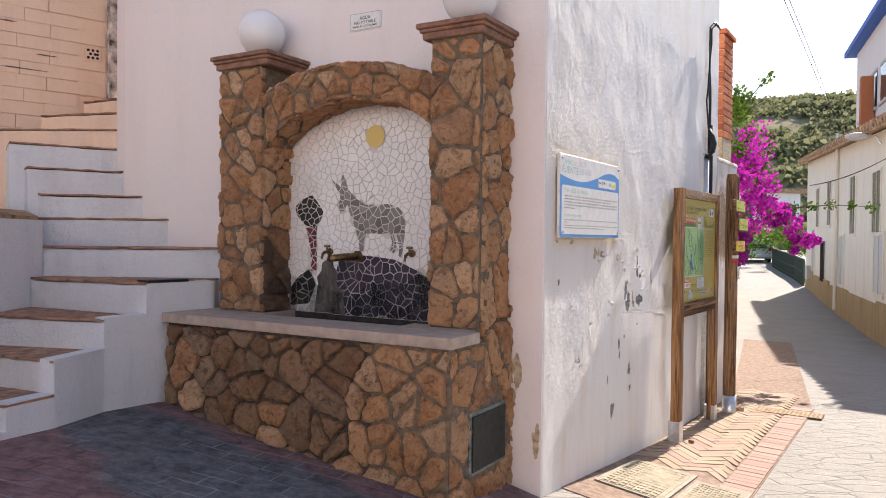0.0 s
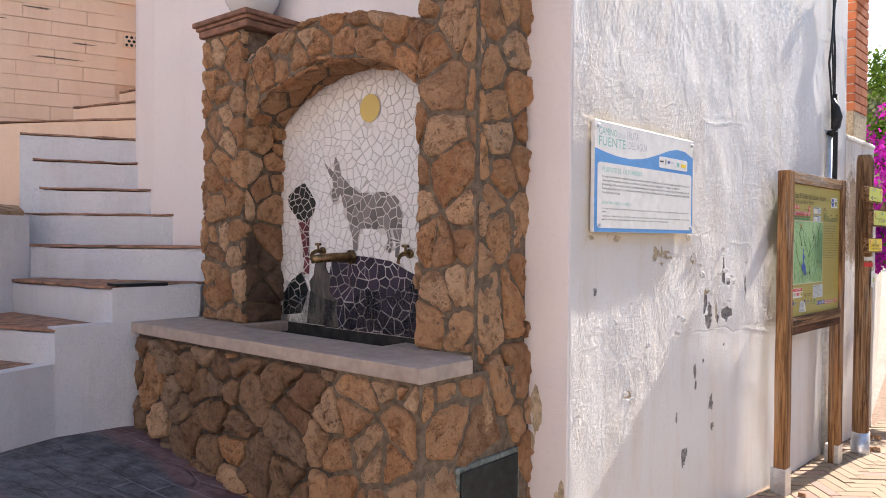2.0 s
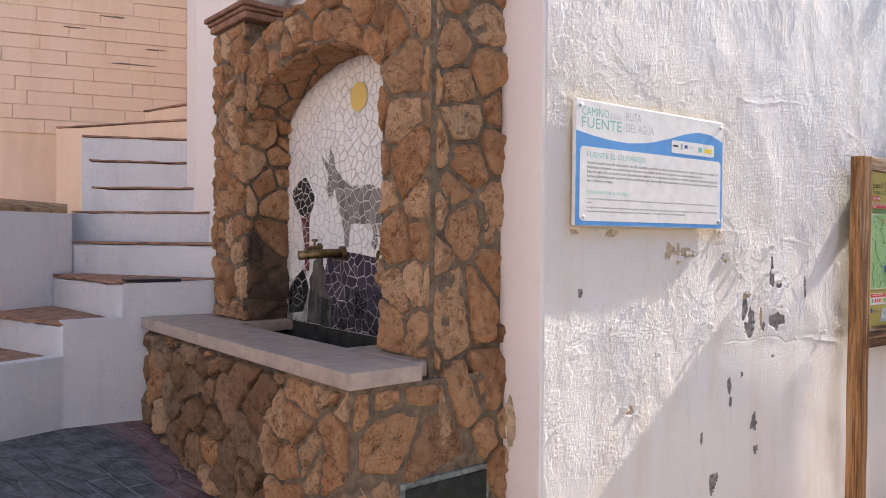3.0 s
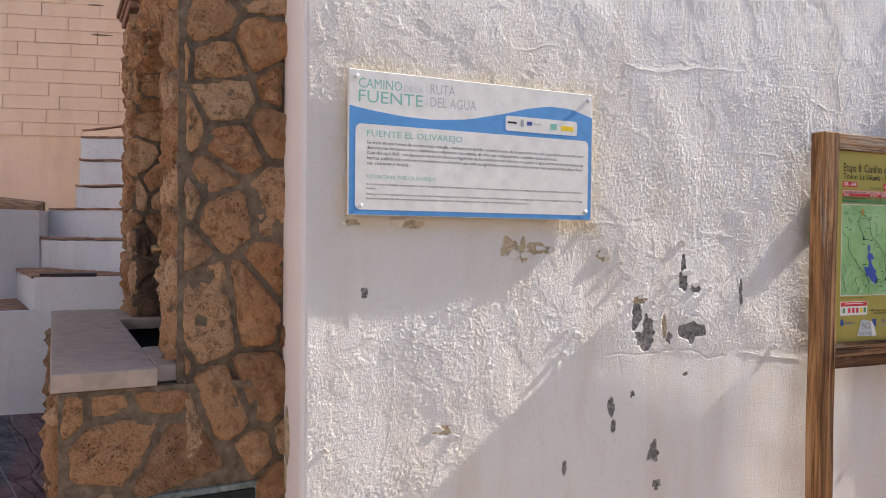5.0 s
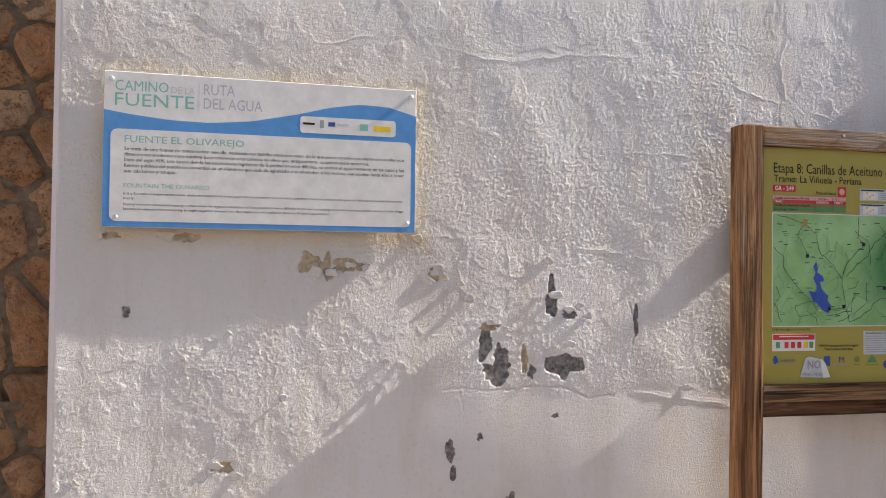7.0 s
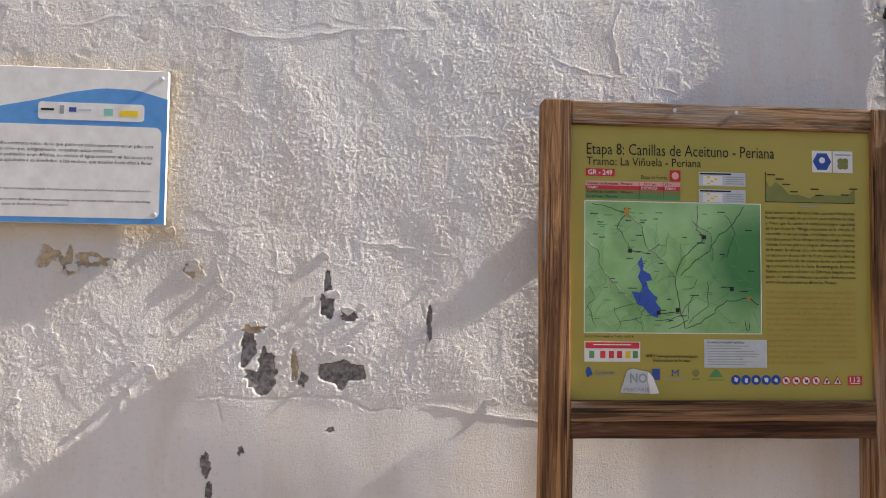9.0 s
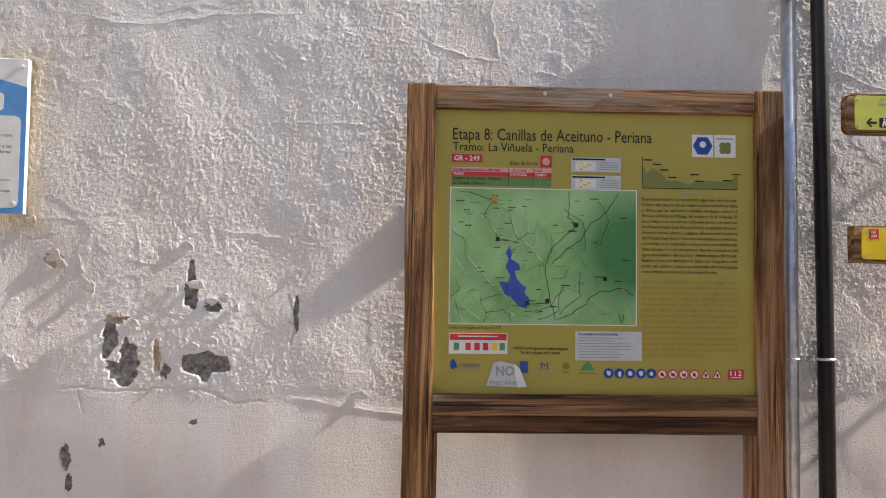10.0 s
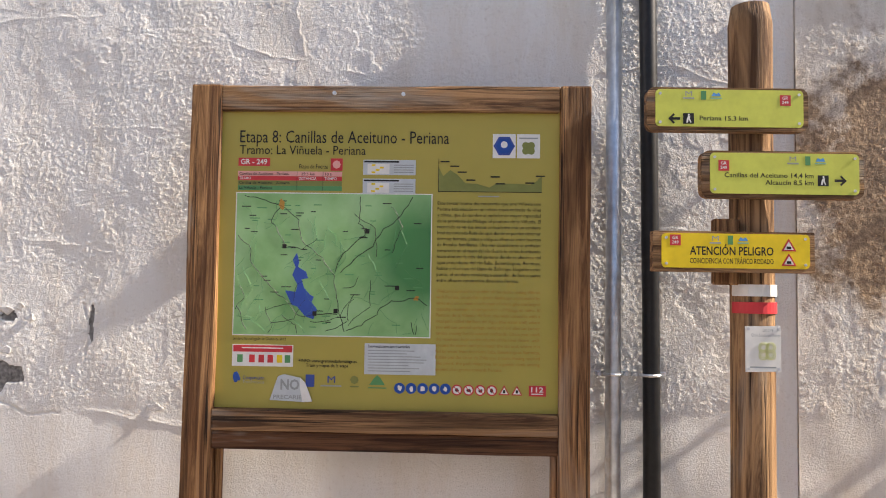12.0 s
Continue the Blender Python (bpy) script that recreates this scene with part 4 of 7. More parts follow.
def build_mosaic():
    mos = part("mosaic", plate([(-1.79, 1.0), (-0.50, 1.0), (-0.50, 2.2)] + [(-0.50 - 1.29 * k / 14, 2.16 + 0.18 * math.sin(math.pi * k / 14)) for k in range(15)][1:] , -0.131, 0.0), GROUT, fountain, "white broken-tile mosaic with a donkey, palm and sun")
    y = -0.131
    mound = [(-1.40, 1.20), (-1.355, 1.345), (-1.204, 1.385), (-1.062, 1.375), (-0.928, 1.361), (-0.74, 1.29), (-0.62, 1.19), (-0.55, 1.0), (-1.40, 1.0)]
    figures = [
        (DONKEY, TILE_GREY, 0.052, "donkey_tile"),
        ([(-1.581, 1.765), (-1.53, 1.713), (-1.485, 1.655), (-1.51, 1.594), (-1.573, 1.551), (-1.645, 1.575), (-1.712, 1.643), (-1.719, 1.693), (-1.661, 1.737)], TILE_BLACK, 0.05, "palm_tile"),
        ([(-1.64, 1.568), (-1.573, 1.546), (-1.534, 1.588), (-1.544, 1.491), (-1.535, 1.388), (-1.535, 1.27), (-1.585, 1.27), (-1.588, 1.402), (-1.612, 1.506)], TILE_RED, 0.055, "palm_trunk_tile"),
        ([(-1.598, 1.285), (-1.685, 1.235), (-1.76, 1.156), (-1.76, 1.04), (-1.60, 1.06), (-1.54, 1.2)], TILE_BLACK, 0.055, "bush_tile"),
        (mound, TILE_VIOLET, 0.062, "mound_tile"),
        (disc(-1.08, 2.115, 0.072, 16), TILE_YELLOW, 0.9, "sun_tile"),
    ]
    rng = random.Random(77)
    under = [f[0] for f in figures]
    bm = bmesh.new()
    count = 0
    for poly in cells(-1.785, -0.505, 1.01, 2.33, 0.042, rng, 0.55, 1.0, 0.2):
        c = middle(poly)
        if any(inside(c, f) for f in under):
            continue
        poly = shrink(poly, rng.uniform(0.0018, 0.0034))
        if len(poly) < 3 or abs(area(poly)) < 0.0003 or c[1] > 2.16 + 0.18 * math.sin(math.pi * (-0.5 - c[0]) / 1.29) - 0.01:
            continue
        h = rng.uniform(0.003, 0.0045)
        count += 1
        if 1.30 < c[1] < 1.95 and c[0] < -0.62:
            part("tile", plate(poly, y - h, y + 0.001), TILE_WHITE, mos)
        else:
            plate(poly, y - h, y + 0.001, bm)
    tagged(part("tiles", bm, TILE_WHITE, mos), kind="stuff")
    for fig, mat, size, name in figures:
        xs, zs = [p[0] for p in fig], [p[1] for p in fig]
        base = part("grout_bed", plate(fig, y - 0.0052, y), GROUT_DARK if name in ("mound_tile", "bush_tile") else GROUT, mos)
        if name == "sun_tile":
            part(name, plate(shrink(list(fig), 0.002), y - 0.0068, y - 0.004), mat, base)
            continue
        for cell in cells(min(xs), max(xs), min(zs), max(zs), size * 0.85, rng, 0.55, 0.9, 0.15):
            cell = shrink(cell, 0.0032)
            if len(cell) < 3:
                continue
            poly = list(fig)
            for a, b in zip(cell, cell[1:] + cell[:1]):
                dx, dz = b[0] - a[0], b[1] - a[1]
                n = math.hypot(dx, dz)
                if n > 1e-6 and len(poly) >= 3:
                    poly = clip_half(poly, a, (dz / n, -dx / n))
            clean = []
            for p in poly:
                if not clean or math.dist(p, clean[-1]) > 0.002:
                    clean.append(p)
            if len(clean) > 3 and math.dist(clean[0], clean[-1]) < 0.002:
                clean.pop()
            if len(clean) < 3 or abs(area(clean)) < 0.00012:
                continue
            if area(clean) < 0:
                clean.reverse()
            part(name, plate(clean, y - 0.0052 - rng.uniform(0.001, 0.002), y - 0.004), mat, base)
    # grey lime runs below the taps
    m = Nodes("lime_stain", 0.8, 0, 0.2)
    m.color(m.mix(m.ramp(m.noise(9, stretch=(3, 3, 0.8)), (0.35, 0), (0.65, 1)), (0.15, 0.135, 0.115), (0.06, 0.056, 0.05))).bump((m.noise(18), 0.01))
    part("lime_run", plate([(-1.55, 1.01), (-1.535, 1.12), (-1.52, 1.19), (-1.53, 1.235), (-1.495, 1.275), (-1.485, 1.33), (-1.45, 1.345), (-1.435, 1.385), (-1.405, 1.37), (-1.40, 1.31), (-1.365, 1.265), (-1.37, 1.19), (-1.325, 1.15), (-1.30, 1.01)], y - 0.010, y), m.mat, mos, "grey lime stain under the tap")
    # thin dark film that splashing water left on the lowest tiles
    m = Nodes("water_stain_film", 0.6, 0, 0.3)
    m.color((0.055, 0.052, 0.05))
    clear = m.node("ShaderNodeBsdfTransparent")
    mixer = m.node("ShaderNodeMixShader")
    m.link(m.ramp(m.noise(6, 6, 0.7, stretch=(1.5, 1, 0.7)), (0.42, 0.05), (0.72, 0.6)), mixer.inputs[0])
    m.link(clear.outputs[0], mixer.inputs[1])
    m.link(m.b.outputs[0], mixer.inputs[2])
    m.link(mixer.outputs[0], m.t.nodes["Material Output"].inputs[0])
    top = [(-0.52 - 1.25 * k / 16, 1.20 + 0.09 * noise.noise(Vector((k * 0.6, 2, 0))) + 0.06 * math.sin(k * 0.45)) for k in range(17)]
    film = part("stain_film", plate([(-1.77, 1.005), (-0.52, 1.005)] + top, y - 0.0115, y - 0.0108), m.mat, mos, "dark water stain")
    # taps
    BRASS = simple("old_brass", (0.20, 0.13, 0.06), 0.45, 0.8, 0.5, grain=0.3)
    for a in (-1.425, -0.80):
        tap = thing("tap", FRONT @ pose(a, -0.135, 1.40), "small old brass wall tap over the basin", "tap", "taps of the fountain")
        part("spout", tube([(0, 0, 0), (0, -0.05, 0.0), (0, -0.075, -0.012), (0, -0.085, -0.045)], [0.011, 0.011, 0.010, 0.009], 10), BRASS, tap, smooth=True)
        part("flange", tube([(0, 0.0, 0), (0, -0.012, 0)], 0.022, 12), BRASS, tap)
        part("handle", tube([(0, -0.035, 0.008), (0, -0.035, 0.035)], 0.006, 8), BRASS, tap)
        part("knob", tube([(-0.02, -0.035, 0.036), (0.02, -0.035, 0.036)], 0.007, 8), BRASS, tap)
    pipe = thing("spout_pipe", FRONT @ pose(-1.2, -0.135, 1.375), "stubby brown clay water spout pipe", "spout")
    part("pipe", tube([(0.0, 0.01, 0.0), (-0.02, -0.10, 0.0), (-0.05, -0.22, -0.01)], [0.024, 0.022, 0.021], 12), BRASS, pipe, smooth=True)
    part("collar", tube([(0.0, 0.0, 0.0), (-0.004, -0.02, 0.0)], 0.036, 14), BRASS, pipe)


build_mosaic()

# globes on the caps
m = Nodes("milky_globe_glass", 0.22, 0, 0.5)
m.color(m.mix(m.ramp(m.noise(3), (0.4, 0), (0.7, 0.5)), (0.80, 0.82, 0.82), (0.70, 0.71, 0.70)))
for a in (-1.96, -0.385):
    g = thing("globe_lamp", FRONT @ pose(a, -0.21, 2.675), "round milky white globe lamp on a pillar cap", "lamp", "globe lamps on the fountain pillars")
    bm = bmesh.new()
    bmesh.ops.create_uvsphere(bm, u_segments=32, v_segments=20, radius=0.155)
    part("globe", rotated(bm, pose(0, 0, 0.165)), m.mat, g, smooth=True)
    part("base", tube([(0, 0, -0.002), (0, 0, 0.012), (0, 0, 0.03)], [0.075, 0.075, 0.06], 20), CAPSTONE, g)

plaque = thing("warning_plaque", FRONT @ pose(-1.235, EDGE - 0.004, 2.868), "small white enamel plaque with black capital letters", "plaque")
part("plate", plate(rounded(-0.122, 0.122, -0.056, 0.056, 0.006), -0.004, 0.004), INK_WHITE, plaque)
part("border", plate(rounded(-0.118, 0.118, -0.052, 0.052, 0.006), -0.0046, -0.003), INK_GREY, plaque)
part("face", plate(rounded(-0.115, 0.115, -0.049, 0.049, 0.006), -0.0052, -0.003), INK_WHITE, plaque)
for words, z, h, w in (("AGUA", 0.010, 0.022, 0.085), ("NO POTABLE", -0.016, 0.018, 0.17), ("PARA EL CONSUMO", -0.038, 0.013, 0.19)):
    lettering(words, -w / 2, z, h, INK_BLACK, plaque, -0.0058, w, bold=0.012)

# ---- fountain information sign on the street wall ----
def build_sign():
    W_, H_ = 0.975, 0.48
    sg = thing("information_sign", STREET @ pose(0.111, -0.012, 1.508), "white and blue information sign screwed to the wall", "sign")
    part("panel", box(0, W_, -0.018, 0.002, 0, H_, 0.002), INK_WHITE, sg)
    wave = []
    for k in range(33):
        f = k / 32
        wave.append((W_ * f, H_ * (1 - float(np.interp(f, (0, .08, .2, .32, .45, .6, .7, .8, .9, 1), (.25, .275, .30, .305, .28, .215, .16, .125, .13, .185))))))
    part("blue_band", plate([(0.001, 0.001), (W_ - 0.001, 0.001)] + [(min(W_ - 0.001, max(0.001, p[0])), p[1]) for p in wave[::-1]], -0.0188, -0.017), INK_BLUE, sg, "blue wavy printed band")
    part("text_field", plate(rounded(0.022, 0.958, 0.018, 0.302, 0.02), -0.0194, -0.018), INK_WHITE, sg)
    y = -0.0196
    yt = -0.0182
    lettering("CAMINO", 0.032, 0.421, 0.032, INK_TEAL, sg, yt, 0.155)
    lettering("DE LA", 0.195, 0.421, 0.020, INK_PALE, sg, yt, 0.07)
    lettering("FUENTE", 0.032, 0.374, 0.040, INK_TEAL, sg, yt, 0.232)
    part("rule", plate([(0.278, 0.37), (0.2795, 0.37), (0.2795, 0.455), (0.278, 0.455)], yt - 0.0002, yt + 0.0004), INK_PALE, sg)
    lettering("RUTA", 0.292, 0.422, 0.034, INK_MIST, sg, yt, 0.095)
    lettering("DEL AGUA", 0.292, 0.378, 0.034, INK_MIST, sg, yt, 0.18)
    part("logo_strip", plate(rounded(0.592, 0.905, 0.318, 0.372, 0.01), -0.0196, -0.018), INK_WHITE, sg)
    for x0, x1, z0, z1, mt in ((0.60, 0.638, 0.345, 0.352, INK_BLACK), (0.655, 0.668, 0.336, 0.362, INK_GREY), (0.682, 0.704, 0.343, 0.357, INK_NAVY), (0.71, 0.748, 0.347, 0.353, INK_PALE), (0.785, 0.812, 0.334, 0.356, INK_TEAL), (0.832, 0.888, 0.334, 0.352, INK_YELLOW)):
        part("logo", plate([(x0, z0), (x1, z0), (x1, z1), (x0, z1)], -0.0201, -0.019), mt, sg)
    lettering("FUENTE EL OLIVAREJO", 0.062, 0.262, 0.021, INK_TEAL, sg, y, 0.355)
    lines = ("Se trata de una fuente de construcción sencilla, realizada con ladrillo cerámico visto, de la que parte un caño que vierte en un pilar con",
             "dimensiones modestas cuyo nombre hace referencia a las cañadas de olivo que, antiguamente, ocupaban estos entornos.",
             "Data del siglo XIX, una época donde las condiciones higiénicas de la población eran difíciles, no existía el agua corriente en las casas y las",
             "fuentes públicas del pueblo se convertían en un elemento que cada día aglutinaba a su alrededor, a los vecinos, que acudían hasta ellas a llenar",
             "sus cántaros y tinajas.")
    for k, (s, w) in enumerate(zip(lines, (0.872, 0.755, 0.872, 0.872, 0.153))):
        lettering(s, 0.062, 0.237 - 0.0172 * k, 0.0105, INK_BLACK, sg, y, w, bold=0.006)
    lettering("FOUNTAIN THE OLIVAREJO", 0.062, 0.122, 0.013, INK_TEAL, sg, y, 0.252)
    lines = ("It is a fountain of simple construction, made of ceramic brick with a pipe that pours water into a modest-sized basin. Its name refers to the glens of olive that occupied this area for-", "merly.",
             "Dating from the nineteenth century, a time when the hygienic conditions of the population were difficult, there was no running water in homes and public sources of the village",
             "became an element that every day brought together around him, the neighbors, who came to them to fill their jugs and jars.")
    for k, (s, w) in enumerate(zip(lines, (0.872, 0.032, 0.872, 0.63))):
        lettering(s, 0.062, 0.100 - 0.0145 * k - (0.004 if k > 1 else 0), 0.0075, INK_BLACK, sg, y, w, bold=0.006)
    for x, z in ((0.022, 0.455), (0.955, 0.455), (0.040, 0.030), (0.945, 0.030)):
        part("screw", tube([(x, -0.018, z), (x, -0.027, z), (x, -0.029, z)], [0.008, 0.008, 0.005], 12), GALV, sg)


build_sign()


# ---- wooden route board ----
def weathered_beam(x0, x1, y0, y1, z0, z1, seed, axis):
    """A bevelled beam with wavering edges."""
    bm = box(x0, x1, y0, y1, z0, z1, 0.006, segments=2)
    long_edges = [e for e in bm.edges if abs((e.verts[0].co - e.verts[1].co)[axis]) > 0.3]
    bmesh.ops.subdivide_edges(bm, edges=long_edges, cuts=24, use_grid_fill=True)
    for v in bm.verts:
        j = noise.noise_vector(v.co * 3.5 + Vector((seed, seed, 0))) * 0.0035
        j[axis] = 0
        v.co += j
    return bm


def build_board():
    m = STREET @ Matrix.Translation((2.25, -0.148, 0)) @ Matrix.Rotation(radians(-1.6), 4, "Z")
    bd = thing("route_board", m @ pose(0, 0, -0.16), "weathered wooden route board frame with a printed olive trail map", "information board")
    k = 0.16
    for x0, x1, zb in ((0.0, 0.088, 0.0), (1.072, 1.16, -0.06)):
        post = part("post", weathered_beam(x0, x1, 0.0, 0.075, zb + 0.16, 1.92 + k, x0 * 9, 2), WOOD, bd)
        part("post_shoe", box(x0 - 0.004, x1 + 0.004, -0.004, 0.092, zb - 0.08, zb + 0.19, 0.003), GALV, post, "galvanised metal post shoe")
        # inner liner of the upright
        part("liner", weathered_beam(x0 + (0.089 if x0 == 0 else -0.017), x1 + (0.017 if x0 == 0 else -0.089), 0.03, 0.068, zb + 0.02, 0.93 + k, 4 + x0, 2), WOOD, post)
    part("top_rail", weathered_beam(0.088, 1.072, 0.004, 0.068, 1.842 + k, 1.918 + k, 3.3, 0), WOOD_X, bd)
    part("bottom_rail", weathered_beam(0.088, 1.072, -0.004, 0.068, 0.922 + k, 0.983 + k, 5.7, 0), WOOD_X, bd)
    part("rail_lip", weathered_beam(0.088, 1.072, 0.004, 0.066, 0.868 + k, 0.921 + k, 7.7, 0), WOOD_DARK, bd, "dark rain-stained rail")
    pn = part("panel", box(0.088, 1.072, 0.020, 0.040, 0.984 + k, 1.85 + k), None, bd, "olive yellow printed trail panel")
    pm = Nodes("olive_panel_print", 0.35, 0, 0.4)
    pm.color(pm.mix(pm.ramp(pm.noise(3, 4), (0.3, 0), (0.75, 1)), (0.45, 0.375, 0.085), (0.385, 0.335, 0.07)))
    pn.data.materials.clear()
    pn.data.materials.append(pm.mat)
    X, Z, Y = 0.09, 1.834 + k, 0.0195       # panel's upper left corner and front face

    def shape(name, pts, mt, lift=0.0, parent=pn):
        return part(name, plate([(X + p[0], Z - p[1]) for p in pts], Y - 0.0006 - lift, Y + 0.0004), mt, parent)

    def rect(name, x0, x1, z0, z1, mt, lift=0.0):
        return shape(name, [(x0, z1), (x1, z1), (x1, z0), (x0, z0)], mt, lift)

    def say(words, x, z, h, w, mt=INK_BLACK, lift=0.0, bold=0.0):
        lettering(words, X + x, Z - z, h, mt, pn, Y - 0.0009 - lift, w, bold=bold)

    say("Etapa 8: Canillas de Aceituno - Periana", 0.052, 0.082, 0.036, 0.612)
    say("Tramo: La Viñuela - Periana", 0.052, 0.116, 0.026, 0.37)
    rect("label_box", 0.049, 0.142, 0.127, 0.151, INK_RED)
    say("GR - 249", 0.056, 0.146, 0.015, 0.078, INK_WHITE, 0.0006, 0.02)
    say("Etapa de Fuerza", 0.228, 0.157, 0.012, 0.084)
    rect("stage_icon", 0.320, 0.355, 0.127, 0.163, INK_RED)
    shape("icon_flower", disc(0.3375, 0.145, 0.012, 8), INK_PINK, 0.0006)
    for z0, z1, mt in ((0.166, 0.180, INK_PINK), (0.1803, 0.193, INK_RED), (0.1933, 0.208, INK_OLIVE), (0.2083, 0.222, INK_GREEN)):
        rect("table_band", 0.049, 0.354, z0, z1, mt)
    say("Canillas de Aceituno - Periana", 0.053, 0.1775, 0.008, 0.145, INK_BLACK, 0.0006, 0.01)
    say("29,5 km", 0.235, 0.1775, 0.008, 0.04, INK_BLACK, 0.0006)
    say("10 h", 0.305, 0.1775, 0.008, 0.02, INK_BLACK, 0.0006)
    say("TRAMO", 0.053, 0.1905, 0.008, 0.034, INK_WHITE, 0.0006, 0.01)
    say("DISTANCIA", 0.228, 0.1905, 0.008, 0.052, INK_WHITE, 0.0006, 0.01)
    say("TIEMPO", 0.303, 0.1905, 0.008, 0.036, INK_WHITE, 0.0006, 0.01)
    say("Canillas de Aceituno - Alcaucín", 0.053, 0.2035, 0.0075, 0.148, INK_BLACK, 0.0006, 0.01)
    say("La Viñuela - Periana", 0.053, 0.2185, 0.0075, 0.098, INK_BLACK, 0.0006, 0.01)
    for x in (0.222, 0.298):
        rect("table_line", x, x + 0.001, 0.166, 0.222, INK_BLACK, 0.0006)
    for z0 in (0.130, 0.185):
        rect("rating_table", 0.415, 0.568, z0, z0 + 0.044, INK_PALE)
        rect("rating_header", 0.418, 0.52, z0 + 0.003, z0 + 0.008, INK_BLACK, 0.0004)
        rect("rating_grid", 0.428, 0.492, z0 + 0.012, z0 + 0.041, INK_WHITE, 0.0005)
        for k2 in range(4):
            rect("rating_mark", 0.440 + 0.012 * ((k2 * 2) % 3), 0.451 + 0.012 * ((k2 * 2) % 3), z0 + 0.013 + 0.007 * k2, z0 + 0.0185 + 0.007 * k2, INK_YELLOW, 0.0009)
            rect("rating_text", 0.505, 0.562, z0 + 0.014 + 0.007 * k2, z0 + 0.0165 + 0.007 * k2, INK_GREY, 0.0005)
    for x0 in (0.790, 0.860):
        rect("emblem", x0, x0 + 0.066, 0.052, 0.122, INK_WHITE)
    shape("hexagon", disc(0.823, 0.087, 0.031, 6), INK_NAVY, 0.0006)
    shape("hexagon_core", disc(0.823, 0.087, 0.025, 6), INK_ROYAL, 0.0009)
    shape("pin", disc(0.823, 0.083, 0.010, 14) , INK_WHITE, 0.0013)
    for a in range(4):
        shape("knot", disc(0.893 + 0.011 * math.cos(a * math.pi / 2 + 0.78), 0.093 + 0.011 * math.sin(a * math.pi / 2 + 0.78), 0.011, 8), INK_OLIVE, 0.0006 + 0.0002 * a)
    rect("emblem_text", 0.866, 0.92, 0.062, 0.066, INK_GREY, 0.0006)
    # height profile
    rng = random.Random(5)
    prof = [(0.635, 0.150), (0.648, 0.176), (0.668, 0.158), (0.69, 0.172), (0.712, 0.196), (0.745, 0.197), (0.765, 0.203), (0.782, 0.208), (0.80, 0.196), (0.86, 0.196), (0.90, 0.198), (0.915, 0.190), (0.932, 0.172), (0.932, 0.220), (0.635, 0.220)]
    shape("height_profile", prof, INK_OLIVE)
    rect("profile_axis", 0.634, 0.6355, 0.126, 0.222, INK_BLACK, 0.0004)
    rect("profile_axis", 0.634, 0.932, 0.220, 0.2215, INK_BLACK, 0.0004)
    for x, z in ((0.64, 0.132), (0.668, 0.145), (0.69, 0.162), (0.715, 0.185), (0.785, 0.175), (0.80, 0.195), (0.885, 0.192), (0.915, 0.172)):
        rect("profile_name", x, x + 0.026, z, z + 0.0035, INK_BLACK, 0.0006)
    rect("profile_name", 0.75, 0.81, 0.232, 0.235, INK_GREY, 0.0006)
    # map
    rect("map_border", 0.045, 0.618, 0.228, 0.643, INK_WHITE)
    mm = Nodes("map_print", 0.35, 0, 0.4)
    f = mm.noise(5.0, 5, 0.6)
    mp = mm.node("ShaderNodeMapping")
    mp.inputs["Location"].default_value = (-3.1, 0, -6.95)
    mp.inputs["Scale"].default_value = (4.6, 0.0, 4.4)
    mm.link(mm.co, mp.inputs["Vector"])
    sph = mm.node("ShaderNodeTexGradient")
    sph.gradient_type = "SPHERICAL"
    mm.link(mp.outputs[0], sph.inputs[0])
    g = mm.math("ADD", sph.outputs["Fac"], mm.math("MULTIPLY", mm.noise(9, 4), 0.25))
    mm.color(mm.mix(mm.ramp(g, (0.16, 0), (0.75, 0.95)), mm.ramp(f, (0.3, (0.17, 0.38, 0.13)), (0.5, (0.28, 0.52, 0.22)), (0.72, (0.38, 0.62, 0.32))), (0.05, 0.22, 0.07)))
    rect("map", 0.048, 0.615, 0.231, 0.640, mm.mat, 0.0004)
    lake = [(0.228, 0.403), (0.235, 0.431), (0.232, 0.444), (0.256, 0.458), (0.262, 0.476), (0.243, 0.480), (0.251, 0.504), (0.269, 0.524), (0.280, 0.529), (0.274, 0.545), (0.290, 0.565), (0.280, 0.594), (0.256, 0.586), (0.232, 0.558), (0.216, 0.553), (0.196, 0.512), (0.227, 0.516), (0.232, 0.496), (0.216, 0.467), (0.225, 0.444), (0.216, 0.424)]
    shape("lake", lake, ink("print_lake", (0.035, 0.09, 0.40)), 0.0009)

    def on_map(points):
        return [(X + x, Y - 0.0012, Z - z) for x, z in points if 0.052 < x < 0.611 and 0.235 < z < 0.636]

    for k2 in range(60):
        x, z = rng.uniform(0.06, 0.60), rng.uniform(0.24, 0.62)
        a = rng.uniform(0.6, 2.5)
        n2 = rng.uniform(0.05, 0.16)
        pts = on_map(wander([(x, z), (x + 0.5 * n2 * math.cos(a), z + 0.5 * n2 * math.sin(a)), (x + n2 * math.cos(a + 0.5), z + n2 * math.sin(a + 0.5))], rng, 0.006, 0.007))
        if len(pts) > 3:
            part("map_road", tube(pts, 0.0005 if k2 % 4 else 0.0008, 4), INK_GREEN if k2 % 4 else INK_BLACK, pn)
